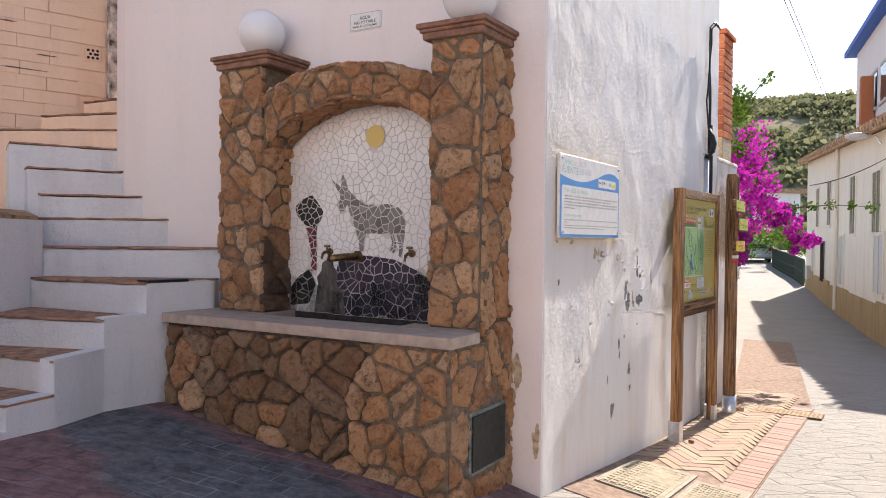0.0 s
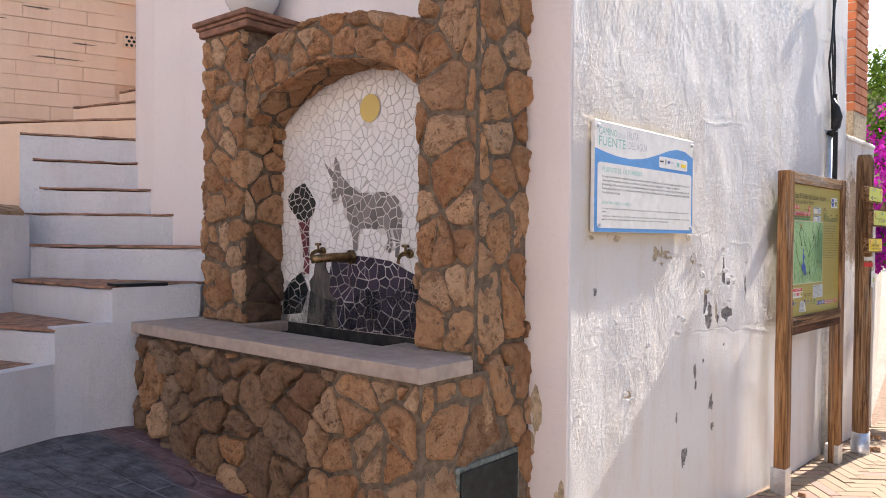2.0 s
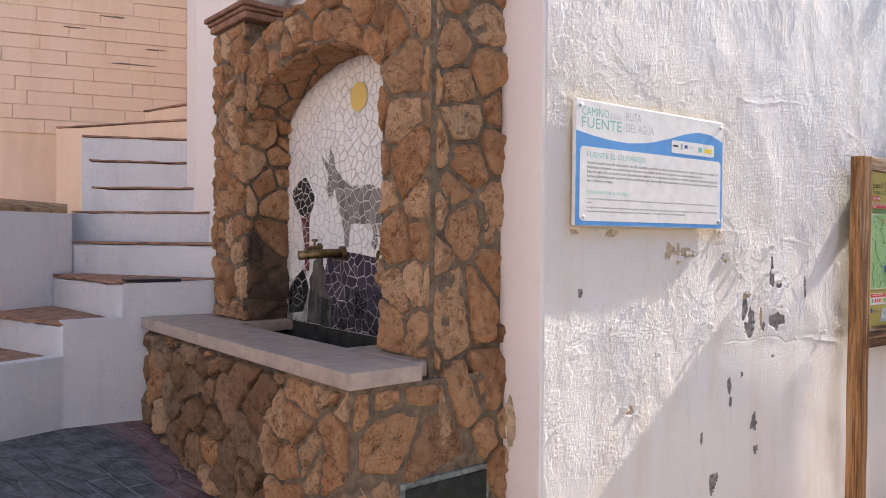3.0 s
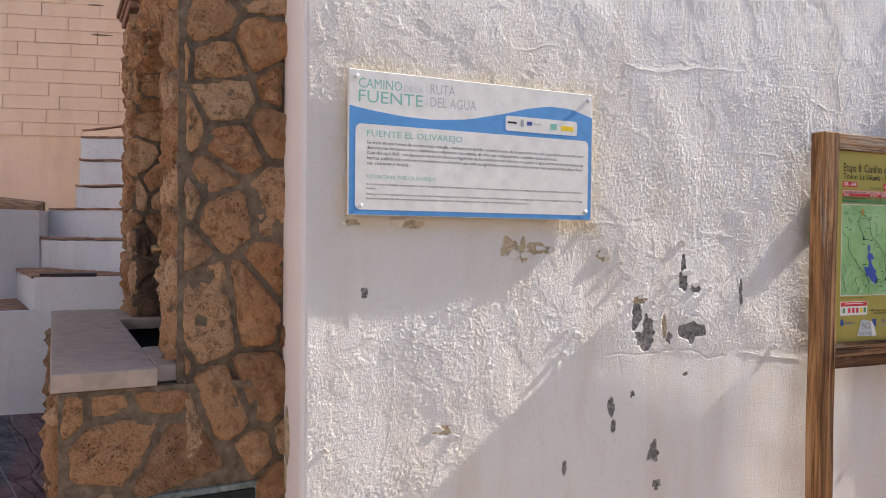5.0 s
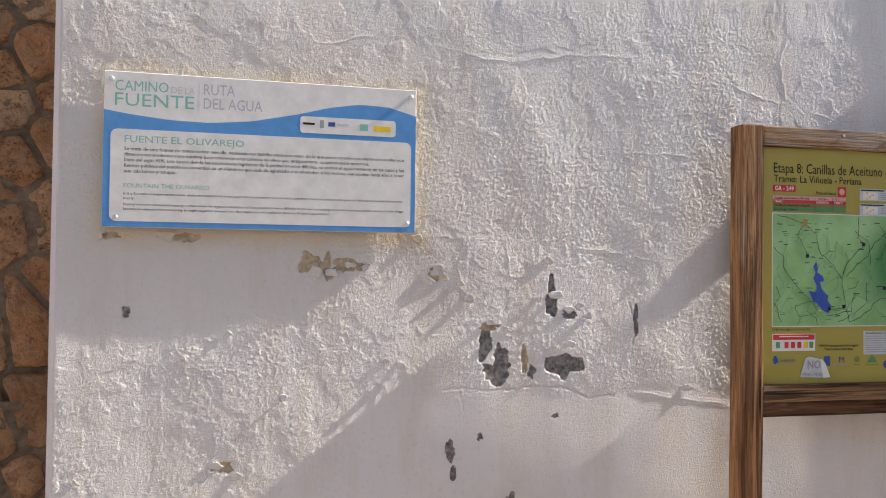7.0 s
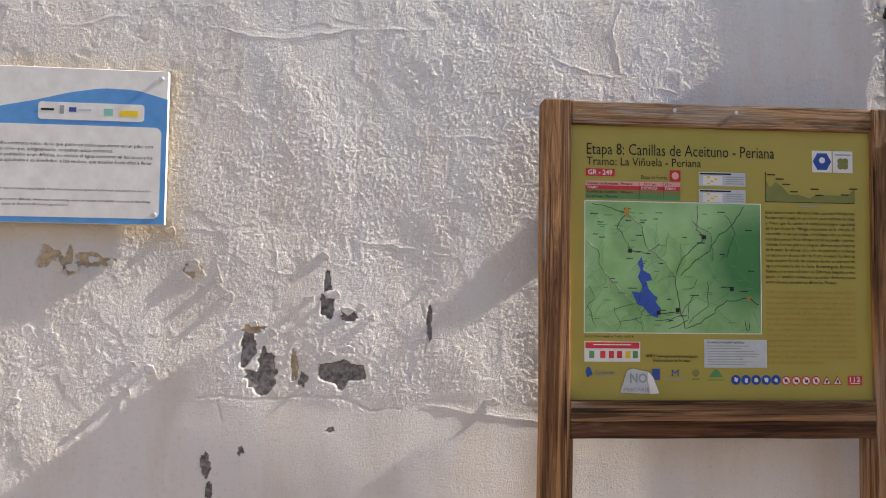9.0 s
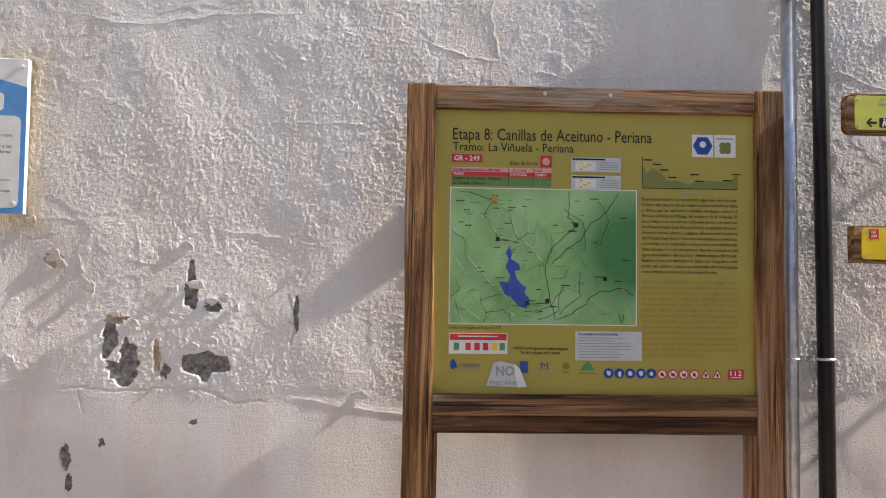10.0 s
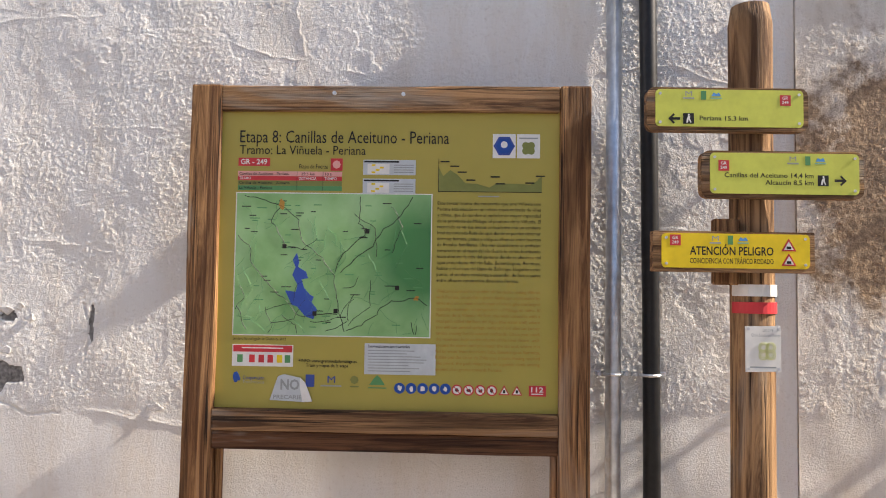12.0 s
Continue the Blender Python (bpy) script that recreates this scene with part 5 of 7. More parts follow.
    for way_ in ([(0.071, 0.238), (0.178, 0.267), (0.232, 0.308), (0.256, 0.382), (0.304, 0.418), (0.338, 0.467), (0.344, 0.512), (0.354, 0.578), (0.373, 0.633)],
                 [(0.409, 0.238), (0.404, 0.316), (0.425, 0.349), (0.369, 0.398), (0.338, 0.467)],
                 [(0.562, 0.238), (0.505, 0.316), (0.449, 0.382), (0.393, 0.422), (0.352, 0.463)],
                 [(0.051, 0.349), (0.087, 0.382), (0.106, 0.447), (0.143, 0.488), (0.183, 0.529), (0.248, 0.586), (0.354, 0.578)],
                 [(0.612, 0.553), (0.570, 0.529), (0.505, 0.537), (0.465, 0.578), (0.417, 0.611), (0.373, 0.633)],
                 [(0.051, 0.553), (0.087, 0.630)],
                 [(0.178, 0.267), (0.151, 0.316), (0.193, 0.388)]):
        part("map_road", tube(on_map(wander(way_, rng, 0.005, 0.006)), 0.0010, 4), INK_BLACK, pn)
    for k2 in range(70):
        x, z = rng.uniform(0.06, 0.58), rng.uniform(0.245, 0.625)
        rect("place_name", x, x + rng.uniform(0.014, 0.03), z, z + 0.0028, INK_BLACK if k2 % 2 else INK_GREEN, 0.0007)
    for x, z in ((0.425, 0.332), (0.185, 0.378), (0.514, 0.494), (0.338, 0.563), (0.277, 0.571)):
        rect("map_marker", x, x + 0.012, z, z + 0.013, INK_BLACK, 0.0015)
    shape("town", ragged(0.180, 0.262, 0.026, 0.036, 3.3), INK_FADED, 0.0013)
    shape("town", ragged(0.575, 0.53, 0.022, 0.02, 5.3), INK_FADED, 0.0013)
    para = ("Este tercer tramo del recorrido que une Viñuela con", "Periana está situado en un relieve suave rodeado de viñas", "y olivos, que da nombre al embalse de mayor capacidad", "de la provincia de Málaga, el pantano de la Viñuela. El", "recorrido es en sus inicios coincidente con un sendero",
            "local denominado Ruta del agua donde se pueden observar", "distintas fuentes, pozos y antiguas albercas entre huertos", "de frutales familiares. Una vez alcanzamos el embalse", "construido en el cauce del río Guaro lo vamos bordeando", "hasta alcanzar la cola del pantano donde se abastece del",
            "agua procedente del río Salia, Benamargosa, Bermuza,", "Rubite y el arroyo del Llano de Zafarraya. Llegados a este", "punto, el sendero comienza a ascender de forma suave", "entre olivares centenarios dirección Periana.")
    for k2, s in enumerate(para):
        say(s, 0.633, 0.259 + 0.0171 * k2, 0.0098, 0.235 if k2 == 13 else 0.297, INK_SOFT)
    para = ("Welcome to the third section of the route, joining Viñuela", "with Periana, located in a gentle landscape surrounded by", "vines and olive trees, the former of which give the largest", "capacity reservoir in the province of Málaga its name, El", "Pantano de la Viñuela. At first, the walk coincides with a", "local path called the Ruta del Agua (the water trail) where",
            "you will see several springs, wells and old albercas (water", "tanks) among family-owned orchards. Once you reach", "the reservoir, built on the course of the river Guaro, walk", "around its shore until you reach the tail end, where it is", "fed by water from the rivers Salia, Benamargosa, Bermuza,", "Rubite and the Llano de Zafarraya stream. Having reached", "this point, the path takes you on a gentle climb among", "ancient olive groves towards Periana.")
    for k2, s in enumerate(para):
        say(s, 0.633, 0.512 + 0.0171 * k2, 0.009, 0.19 if k2 == 13 else 0.297, INK_FADED)
    say("Sendero homologado en Otoño de 2018", 0.047, 0.656, 0.008, 0.155)
    rect("legend", 0.047, 0.224, 0.669, 0.731, INK_WHITE)
    rect("legend_head", 0.050, 0.221, 0.671, 0.690, INK_RED, 0.0005)
    rect("legend_text", 0.075, 0.195, 0.677, 0.680, INK_WHITE, 0.0009)
    for x, mt in ((0.07, INK_GREEN), (0.105, INK_RED), (0.132, INK_RED), (0.158, INK_RED), (0.185, INK_YELLOW), (0.208, INK_GREEN)):
        rect("legend_mark", x - 0.008, x + 0.008, 0.698, 0.720, mt, 0.0005)
    say("+INFO: www.gransendademalaga.es", 0.240, 0.717, 0.009, 0.168, bold=0.01)
    say("Track y mapas de la etapa", 0.262, 0.730, 0.009, 0.122, bold=0.01)
    rect("notice", 0.430, 0.634, 0.660, 0.748, INK_PALE)
    say("Recomendaciones para el senderista", 0.440, 0.672, 0.008, 0.12, bold=0.01)
    for k2 in range(8):
        rect("notice_line", 0.440, rng.uniform(0.55, 0.62), 0.679 + 0.0083 * k2, 0.6815 + 0.0083 * k2, INK_GREY, 0.0005)
    for k2, x in enumerate((0.532, 0.565, 0.598, 0.631, 0.663)):
        shape("blue_sign", disc(x, 0.786, 0.0155, 18), INK_ROYAL, 0.0)
        shape("pictogram", ragged(x, 0.786, 0.016, 0.019, 12 + k2, 10), INK_WHITE, 0.0006)
    for k2, x in enumerate((0.696, 0.729, 0.762, 0.795)):
        shape("red_ring", disc(x, 0.788, 0.0155, 18), INK_RED, 0.0)
        shape("ring_field", disc(x, 0.788, 0.0118, 18), INK_WHITE, 0.0006)
        shape("pictogram", ragged(x, 0.788, 0.013, 0.014, 22 + k2, 10), INK_BLACK, 0.0010)
        shape("bar", [(x - 0.009, 0.779), (x - 0.007, 0.778), (x + 0.009, 0.797), (x + 0.007, 0.798)], INK_RED, 0.0014)
    for x in (0.830, 0.866):
        shape("warning_triangle", [(x - 0.016, 0.800), (x + 0.016, 0.800), (x, 0.772)], INK_RED, 0.0)
        shape("triangle_field", [(x - 0.011, 0.797), (x + 0.011, 0.797), (x, 0.778)], INK_WHITE, 0.0006)
        rect("pictogram", x - 0.003, x + 0.003, 0.785, 0.794, INK_BLACK, 0.001)
    rect("emergency_box", 0.900, 0.948, 0.772, 0.802, INK_RED)
    say("112", 0.906, 0.790, 0.014, 0.035, INK_WHITE, 0.0006, 0.02)
    rect("emergency_text", 0.907, 0.940, 0.794, 0.797, INK_WHITE, 0.0006)
    shape("logo_bird", ragged(0.062, 0.765, 0.03, 0.04, 31.0, 12), INK_ROYAL)
    say("Cooperación", 0.08, 0.769, 0.011, 0.062, INK_NAVY)
    say("Transfronteriza", 0.08, 0.780, 0.008, 0.062, INK_GREY)
    rect("flag", 0.262, 0.287, 0.752, 0.787, INK_NAVY)
    say("M", 0.325, 0.775, 0.020, 0.022, INK_NAVY)
    rect("logo_text", 0.305, 0.365, 0.781, 0.785, INK_GREY)
    shape("logo_ring", disc(0.402, 0.765, 0.012, 8), INK_OLIVE)
    rect("logo_text", 0.39, 0.415, 0.782, 0.786, INK_OLIVE)
    shape("logo_tree", [(0.445, 0.778), (0.49, 0.778), (0.478, 0.760), (0.468, 0.750), (0.458, 0.760)], INK_GREEN)
    rect("logo_text", 0.442, 0.495, 0.785, 0.788, INK_GREEN)
    # half torn sticker
    st = part("sticker", plate([(X + 0.160, Z - 0.826), (X + 0.255, Z - 0.830), (X + 0.262, Z - 0.822), (X + 0.248, Z - 0.762), (X + 0.20, Z - 0.752), (X + 0.182, Z - 0.758)], Y - 0.0030, Y - 0.0015), INK_PALE, pn, "torn grey and white sticker")
    part("curl", plate([(X + 0.255, Z - 0.830), (X + 0.283, Z - 0.828), (X + 0.262, Z - 0.775), (X + 0.246, Z - 0.760), (X + 0.247, Z - 0.79)], Y - 0.006, Y - 0.004), INK_WHITE, st)
    lettering("NO", X + 0.19, Z - 0.795, 0.028, INK_GREY, st, Y - 0.0034, 0.055, bold=0.03)
    lettering("PRECARIE", X + 0.170, Z - 0.822, 0.011, INK_GREY, st, Y - 0.0034, 0.082, bold=0.02)
    for x, z in ((0.42, 1.895), (0.62, 1.893)):
        part("screw_head", tube([(x, 0.004, z + 0.16), (x, -0.001, z + 0.16)], 0.006, 10), GALV, bd)


build_board()


# ---- conduits on the wall ----
def build_conduits():
    tb = thing("steel_conduit", STREET @ pose(3.506, -0.032, -0.25), "galvanised steel conduit clamped to the wall", "pipe")
    part("tube", tube([(0, 0, 0), (0, 0, 1.2), (0, 0, 2.55)], 0.024, 16), GALV, tb, smooth=True)
    part("end_cap", tube([(0, 0, 2.525), (0, -0.016, 2.55), (0.002, -0.045, 2.59), (0.004, -0.062, 2.66), (0.006, -0.05, 2.73), (0.01, -0.02, 2.80)], [0.029, 0.032, 0.032, 0.028, 0.020, 0.012], 12), BLACK, tb, "black rubber boot bent off the wall", smooth=True)
    bp = thing("black_conduit", STREET @ pose(3.615, -0.040, -0.25), "black plastic cable conduit clamped to the wall", "pipe")
    part("tube", tube([(0.008, 0, 0), (0.004, 0, 1.3), (-0.008, 0.0, 2.5), (-0.012, 0.0, 2.85)], 0.026, 14), BLACK, bp, smooth=True)
    for z in (1.335, 2.565):
        for parent in (tb, bp):
            r = 0.027 if parent is tb else 0.029
            c = part("clamp", tube([(r * 1.0 * math.cos(a), r * math.sin(a), z) for a in (math.pi * k / 8 + math.pi for k in range(9))], 0.005, 6), GALV, parent, "perforated metal strap")
            for s in (-1, 1):
                part("strap_ear", box(-0.011 + s * 0.041, 0.011 + s * 0.041, 0.018, 0.026, z - 0.007, z + 0.007, 0.002), GALV, c)
                part("bolt", tube([(s * 0.041, 0.02, z), (s * 0.041, 0.006, z)], 0.006, 8), GALV, c)
    cb = thing("cable_bundle", STREET @ pose(3.56, -0.03, 2.4), "loose black cables running up to the roof edge", "cable")
    rng = random.Random(3)
    for k in range(3):
        pts = [(0.04 - 0.04 * k + 0.018 * math.sin(j * 0.9 + k) * (1 + k * 0.8), -0.012 * rng.random(), 0.14 * j) for j in range(9)]
        pts += [(pts[-1][0] + 0.05 * j, -0.02 - 0.01 * j, 1.12 + 0.07 * j - 0.02 * j * j) for j in range(1, 4)]
        part("cable", tube(pts, 0.008, 6), BLACK, cb, smooth=True)


build_conduits()


# ---- signpost ----
def build_signpost():
    sp = thing("trail_signpost", STREET @ pose(3.855, -0.20, -0.24), "round weathered wooden trail signpost with three direction boards", "signpost")
    bm = bmesh.new()
    rings = []
    for j in range(46):
        z = 2.385 * j / 45
        row = []
        for k in range(22):
            a = math.tau * k / 22
            r = 0.0595 * (1 + 0.05 * noise.noise(Vector((math.cos(a) * 1.4, math.sin(a) * 1.4, z * 1.1))))
            if j == 45:
                r *= 0.86
            crack = 0.006 * max(0, 1 - abs(((a + 0.35 * math.sin(z * 2.1)) % math.tau) - 4.9) / 0.10)
            row.append(bm.verts.new(((r - crack) * math.cos(a), (r - crack) * math.sin(a), z)))
        rings.append(row)
    for a, b in zip(rings, rings[1:]):
        for k in range(22):
            bm.faces.new((a[k], a[(k + 1) % 22], b[(k + 1) % 22], b[k]))
    bm.faces.new(rings[-1])
    pole = part("pole", bm, WOOD_POLE, sp, "cracked round wooden pole", smooth=True)
    part("ground_sleeve", tube([(0, 0, -0.1), (0, 0, 0.22)], 0.067, 20), GALV, sp, "grey metal ground sleeve", smooth=True)
    off = 0.24
    LIME = ink("lime_sign_face", (0.62, 0.66, 0.12), 0.4)

    def arrow(x0, x1, z0, z1, mt, square=False):
        r = 0.004 if square else 0.022
        bd = part("direction_board", plate(rounded(x0, x1, z0 + off, z1 + off, r), -0.098, -0.066), WOOD_X, sp)
        f = part("face", plate(rounded(x0 + 0.022, x1 - 0.014, z0 + off + 0.011, z1 + off - 0.006, 0.012), -0.1005, -0.097), mt, bd, "printed metal face")
        for x in (x0 + 0.034, x1 - 0.026):
            for z in (z0 + off + 0.022, z1 + off - 0.018):
                part("screw", tube([(x, -0.1, z), (x, -0.103, z)], 0.004, 8), GALV, bd)
        return f

    yy = -0.1010

    def bit(f, name, pts, mt, lift=0.0):
        part(name, plate([(p[0], p[1] + off) for p in pts], yy - lift, yy + 0.001), mt, f)

    def rect(f, name, x0, x1, z0, z1, mt, lift=0.0):
        bit(f, name, [(x0, z0), (x1, z0), (x1, z1), (x0, z1)], mt, lift)

    def emblems(f, x, z):
        lettering("M", x, z + off, 0.013, INK_GREY, f, yy - 0.0003, 0.018)
        rect(f, "emblem_text", x - 0.006, x + 0.024, z - 0.008, z - 0.004, INK_GREY)
        rect(f, "emblem", x + 0.042, x + 0.056, z - 0.010, z + 0.014, INK_GREEN)
        bit(f, "emblem", [(x + 0.070, z), (x + 0.096, z), (x + 0.090, z + 0.010), (x + 0.083, z + 0.006), (x + 0.076, z + 0.010)], INK_BLUE)
        rect(f, "emblem_text", x + 0.068, x + 0.098, z - 0.007, z - 0.004, INK_TEAL)

    def red_mark(f, x, z):
        rect(f, "route_mark", x, x + 0.029, z, z + 0.029, INK_RED)
        lettering("GR", x + 0.006, z + 0.017 + off, 0.008, INK_WHITE, f, yy - 0.0006, 0.016, bold=0.02)
        lettering("249", x + 0.005, z + 0.005 + off, 0.008, INK_WHITE, f, yy - 0.0006, 0.018, bold=0.02)

    def walker(f, x, z):
        rect(f, "walker_sign", x, x + 0.029, z, z + 0.029, INK_BLACK)
        bit(f, "walker", [(x + 0.008, z + 0.003), (x + 0.012, z + 0.003), (x + 0.015, z + 0.012), (x + 0.019, z + 0.003), (x + 0.022, z + 0.004), (x + 0.018, z + 0.014), (x + 0.019, z + 0.021), (x + 0.013, z + 0.021), (x + 0.010, z + 0.014)], INK_WHITE, 0.0005)
        bit(f, "walker_head", disc(x + 0.015, z + 0.0245, 0.0028, 8), INK_WHITE, 0.0005)

    def pointer(f, x, z, s):
        bit(f, "arrow", [(x + s * p[0], z + p[1]) for p in ((0, 0), (0.014, 0.014), (0.018, 0.011), (0.011, 0.0035), (0.032, 0.0035), (0.032, -0.0035), (0.011, -0.0035), (0.018, -0.011), (0.014, -0.014))], INK_BLACK)

    # local x is measured from the pole's axis, heights from the street's datum
    f = arrow(-0.318, 0.115, 1.768, 1.886, LIME)
    pointer(f, -0.262, 1.800, 1)
    walker(f, -0.222, 1.786)
    lettering("Periana 15,3 km", -0.178, 1.796 + off, 0.0125, INK_BLACK, f, yy - 0.0003, 0.13, bold=0.012)
    emblems(f, -0.216, 1.862)
    red_mark(f, 0.038, 1.838)
    f = arrow(-0.172, 0.262, 1.588, 1.715, LIME)
    pointer(f, 0.214, 1.637, -1)
    walker(f, 0.137, 1.622)
    lettering("Canillas del Aceituno 14,4 km", -0.112, 1.643 + off, 0.0125, INK_BLACK, f, yy - 0.0003, 0.238, bold=0.012)
    lettering("Alcaucín 8,5 km", -0.003, 1.624 + off, 0.0125, INK_BLACK, f, yy - 0.0003, 0.129, bold=0.012)
    emblems(f, 0.062, 1.688)
    red_mark(f, -0.128, 1.66)
    f = arrow(-0.302, 0.128, 1.388, 1.497, INK_YELLOW, True)
    lettering("ATENCIÓN PELIGRO", -0.205, 1.434 + off, 0.022, INK_BLACK, f, yy - 0.0003, 0.222, bold=0.015)
    lettering("COINCIDENCIA CON TRÁFICO RODADO", -0.205, 1.411 + off, 0.014, INK_BLACK, f, yy - 0.0003, 0.222, bold=0.008)
    emblems(f, -0.146, 1.472)
    red_mark(f, -0.258, 1.458)
    for z in (1.446, 1.407):
        bit(f, "warning_triangle", [(0.038, z), (0.078, z), (0.058, z + 0.034)], INK_RED)
        bit(f, "triangle_field", [(0.045, z + 0.004), (0.071, z + 0.004), (0.058, z + 0.026)], INK_WHITE, 0.0004)
        rect(f, "pictogram", 0.052, 0.064, z + 0.006, z + 0.013, INK_BLACK, 0.0008)
    part("board_backing", box(-0.125, -0.058, -0.064, -0.03, 1.355 + off, 1.535 + off, 0.004), WOOD, sp)
    # painted bands and route label on the pole
    for z0, z1, mt, nm in ((1.325, 1.357, INK_WHITE, "white_band"), (1.278, 1.309, INK_RED, "red_band")):
        bm = bmesh.new()
        a0, a1 = radians(195), radians(352)
        rows = []
        for k in range(15):
            a = a0 + (a1 - a0) * k / 14
            rows.append([bm.verts.new((r * math.cos(a), r * math.sin(a), z + off)) for r, z in ((0.0645, z0), (0.0645, z1), (0.0615, z1), (0.0615, z0))])
        for p, q in zip(rows, rows[1:]):
            for k in range(4):
                bm.faces.new((p[k], p[(k + 1) % 4], q[(k + 1) % 4], q[k]))
        bm.faces.new(rows[0])
        bm.faces.new(rows[-1][::-1])
        part(nm, bm, mt, sp, smooth=False)
    lb = part("route_label", plate([(-0.045, 1.122 + off), (0.050, 1.124 + off), (0.049, 1.246 + off), (-0.046, 1.244 + off)], -0.068, -0.064), INK_WHITE, sp, "white route label")
    lettering("GR-249", 0.0, 1.230 + off, 0.008, INK_GREY, lb, -0.0685, 0.028)
    lettering("Gran Senda de Málaga", -0.030, 1.217 + off, 0.008, INK_GREY, lb, -0.0685, 0.078)
    for k in range(4):
        a = k * math.pi / 2 + 0.78
        cx, cz = 0.012 + 0.014 * math.cos(a), 1.178 + off + 0.014 * math.sin(a)
        for q in range(2):
            part("knot", tube([(cx + (0.013 - 0.005 * q) * math.cos(b), -0.0690, cz + (0.013 - 0.005 * q) * math.sin(b)) for b in (math.tau * i / 10 for i in range(11))], 0.0008, 4), INK_LIME, lb)
    part("logo_text", plate([(-0.034, 1.133 + off), (0.036, 1.133 + off), (0.036, 1.137 + off), (-0.034, 1.137 + off)], -0.0684, -0.067), INK_GREY, lb)
    for x, z in ((-0.038, 1.238), (0.043, 1.238), (-0.038, 1.13), (0.043, 1.13)):
        part("screw", tube([(x, -0.067, z + off), (x, -0.071, z + off)], 0.004, 8), GALV, lb)


build_signpost()

# ---- garden wall, brick column and bougainvillea beyond the house ----
def mat_garden_wall():
    """Stained lime render with a large brown damp patch."""
    m = Nodes("rough_garden_wall", 0.9, 0, 0.12)
    sep = m.node("ShaderNodeSeparateXYZ")
    m.link(m.co, sep.inputs[0])
    mid, fine = m.noise(6.0, 6, 0.7), m.noise(48, 6, 0.75)
    streak = m.noise(2.2, 5, 0.65, stretch=(1.6, 1.6, 0.35))
    c = m.mix(m.ramp(streak, (0.46, 0), (0.74, 0.7)), (0.83, 0.79, 0.73), (0.46, 0.34, 0.22))
    du = m.math("DIVIDE", m.math("SUBTRACT", sep.outputs["X"], 4.36), 0.34)
    dz = m.math("DIVIDE", m.math("SUBTRACT", sep.outputs["Z"], 1.66), 0.52)
    ring = m.math("ADD", m.math("ADD", m.math("MULTIPLY", du, du), m.math("MULTIPLY", dz, dz)), m.math("MULTIPLY", m.math("SUBTRACT", mid, 0.5), 3.0))
    c = m.mix(m.ramp(ring, (0.35, 0.92), (1.1, 0)), c, m.mix(m.ramp(fine, (0.4, 0), (0.6, 1)), (0.22, 0.135, 0.075), (0.45, 0.31, 0.19)))
    c = m.mix(m.ramp(fine, (0.33, 0.3), (0.45, 0)), c, (0.34, 0.27, 0.2))
    m.color(c).bump((fine, 0.006), (m.noise(170, 3), 0.003))
    return m.mat


ROUGH = mat_garden_wall()
BRICK = Nodes("red_brick", 0.85, 0, 0.2)
BRICK.color(BRICK.mix(BRICK.random(), (0.42, 0.12, 0.055), (0.56, 0.20, 0.09))).bump((BRICK.noise(60), 0.003))
BRICK = BRICK.mat
garden = uneven_wall("wall_garden", np.linspace(4.073, 5.0, 250), np.linspace(-0.7, 2.29, 760), 2.30, (ROUGH,), 0.004, 0.3)
tagged(garden, "rough stained garden wall joining the house wall", "wall", kind="structure")
part("coping", box(4.075, 5.0, -0.02, 0.31, 2.30, 2.35, 0.015), ROUGH, garden)
column = thing("brick_column", STREET @ pose(4.42, 0.02, 2.35), "red brick gate column standing on the garden wall", "column", kind="structure")
part("pier_base", box(0.0, 0.42, 0.0, 0.42, 0.0, 0.24, 0.01), OCHRE_PLASTER, column)
part("pier_core", box(0.01, 0.41, 0.01, 0.41, 0.23, 1.33), simple("column_mortar", (0.62, 0.50, 0.42), 0.95, grain=0.2, scale=20), column)
for j in range(14):
    z = 0.245 + j * 0.0775
    for i in range(3):
        o = 0.07 * (j % 2)
        x0, x1 = max(0.0, i * 0.21 - o), min(0.42, (i + 1) * 0.21 - o - 0.01)
        if x1 - x0 < 0.03:
            continue
        part("brick", box(x0, x1, -0.004, 0.10, z, z + 0.066, 0.003), BRICK, column)
        part("brick", box(-0.004, 0.10, max(x0, 0.102), max(x1, 0.14), z, z + 0.066, 0.003), BRICK, column) if x1 > 0.13 else None
        part("brick", box(0.32, 0.424, max(x0, 0.102), max(x1, 0.14), z, z + 0.066, 0.003), BRICK, column) if x1 > 0.13 else None
part("column_cap", box(-0.03, 0.45, -0.03, 0.45, 1.33, 1.38, 0.008), BRICK, column)
inner = link("wall_garden_far", prism([(3.30, 8.36), (3.05, 8.46), (10.6, 28.2), (10.9, 28.1)], -1.0, 1.7), ROUGH)
tagged(inner, "rough pale garden wall along the bending street", "wall", kind="structure")


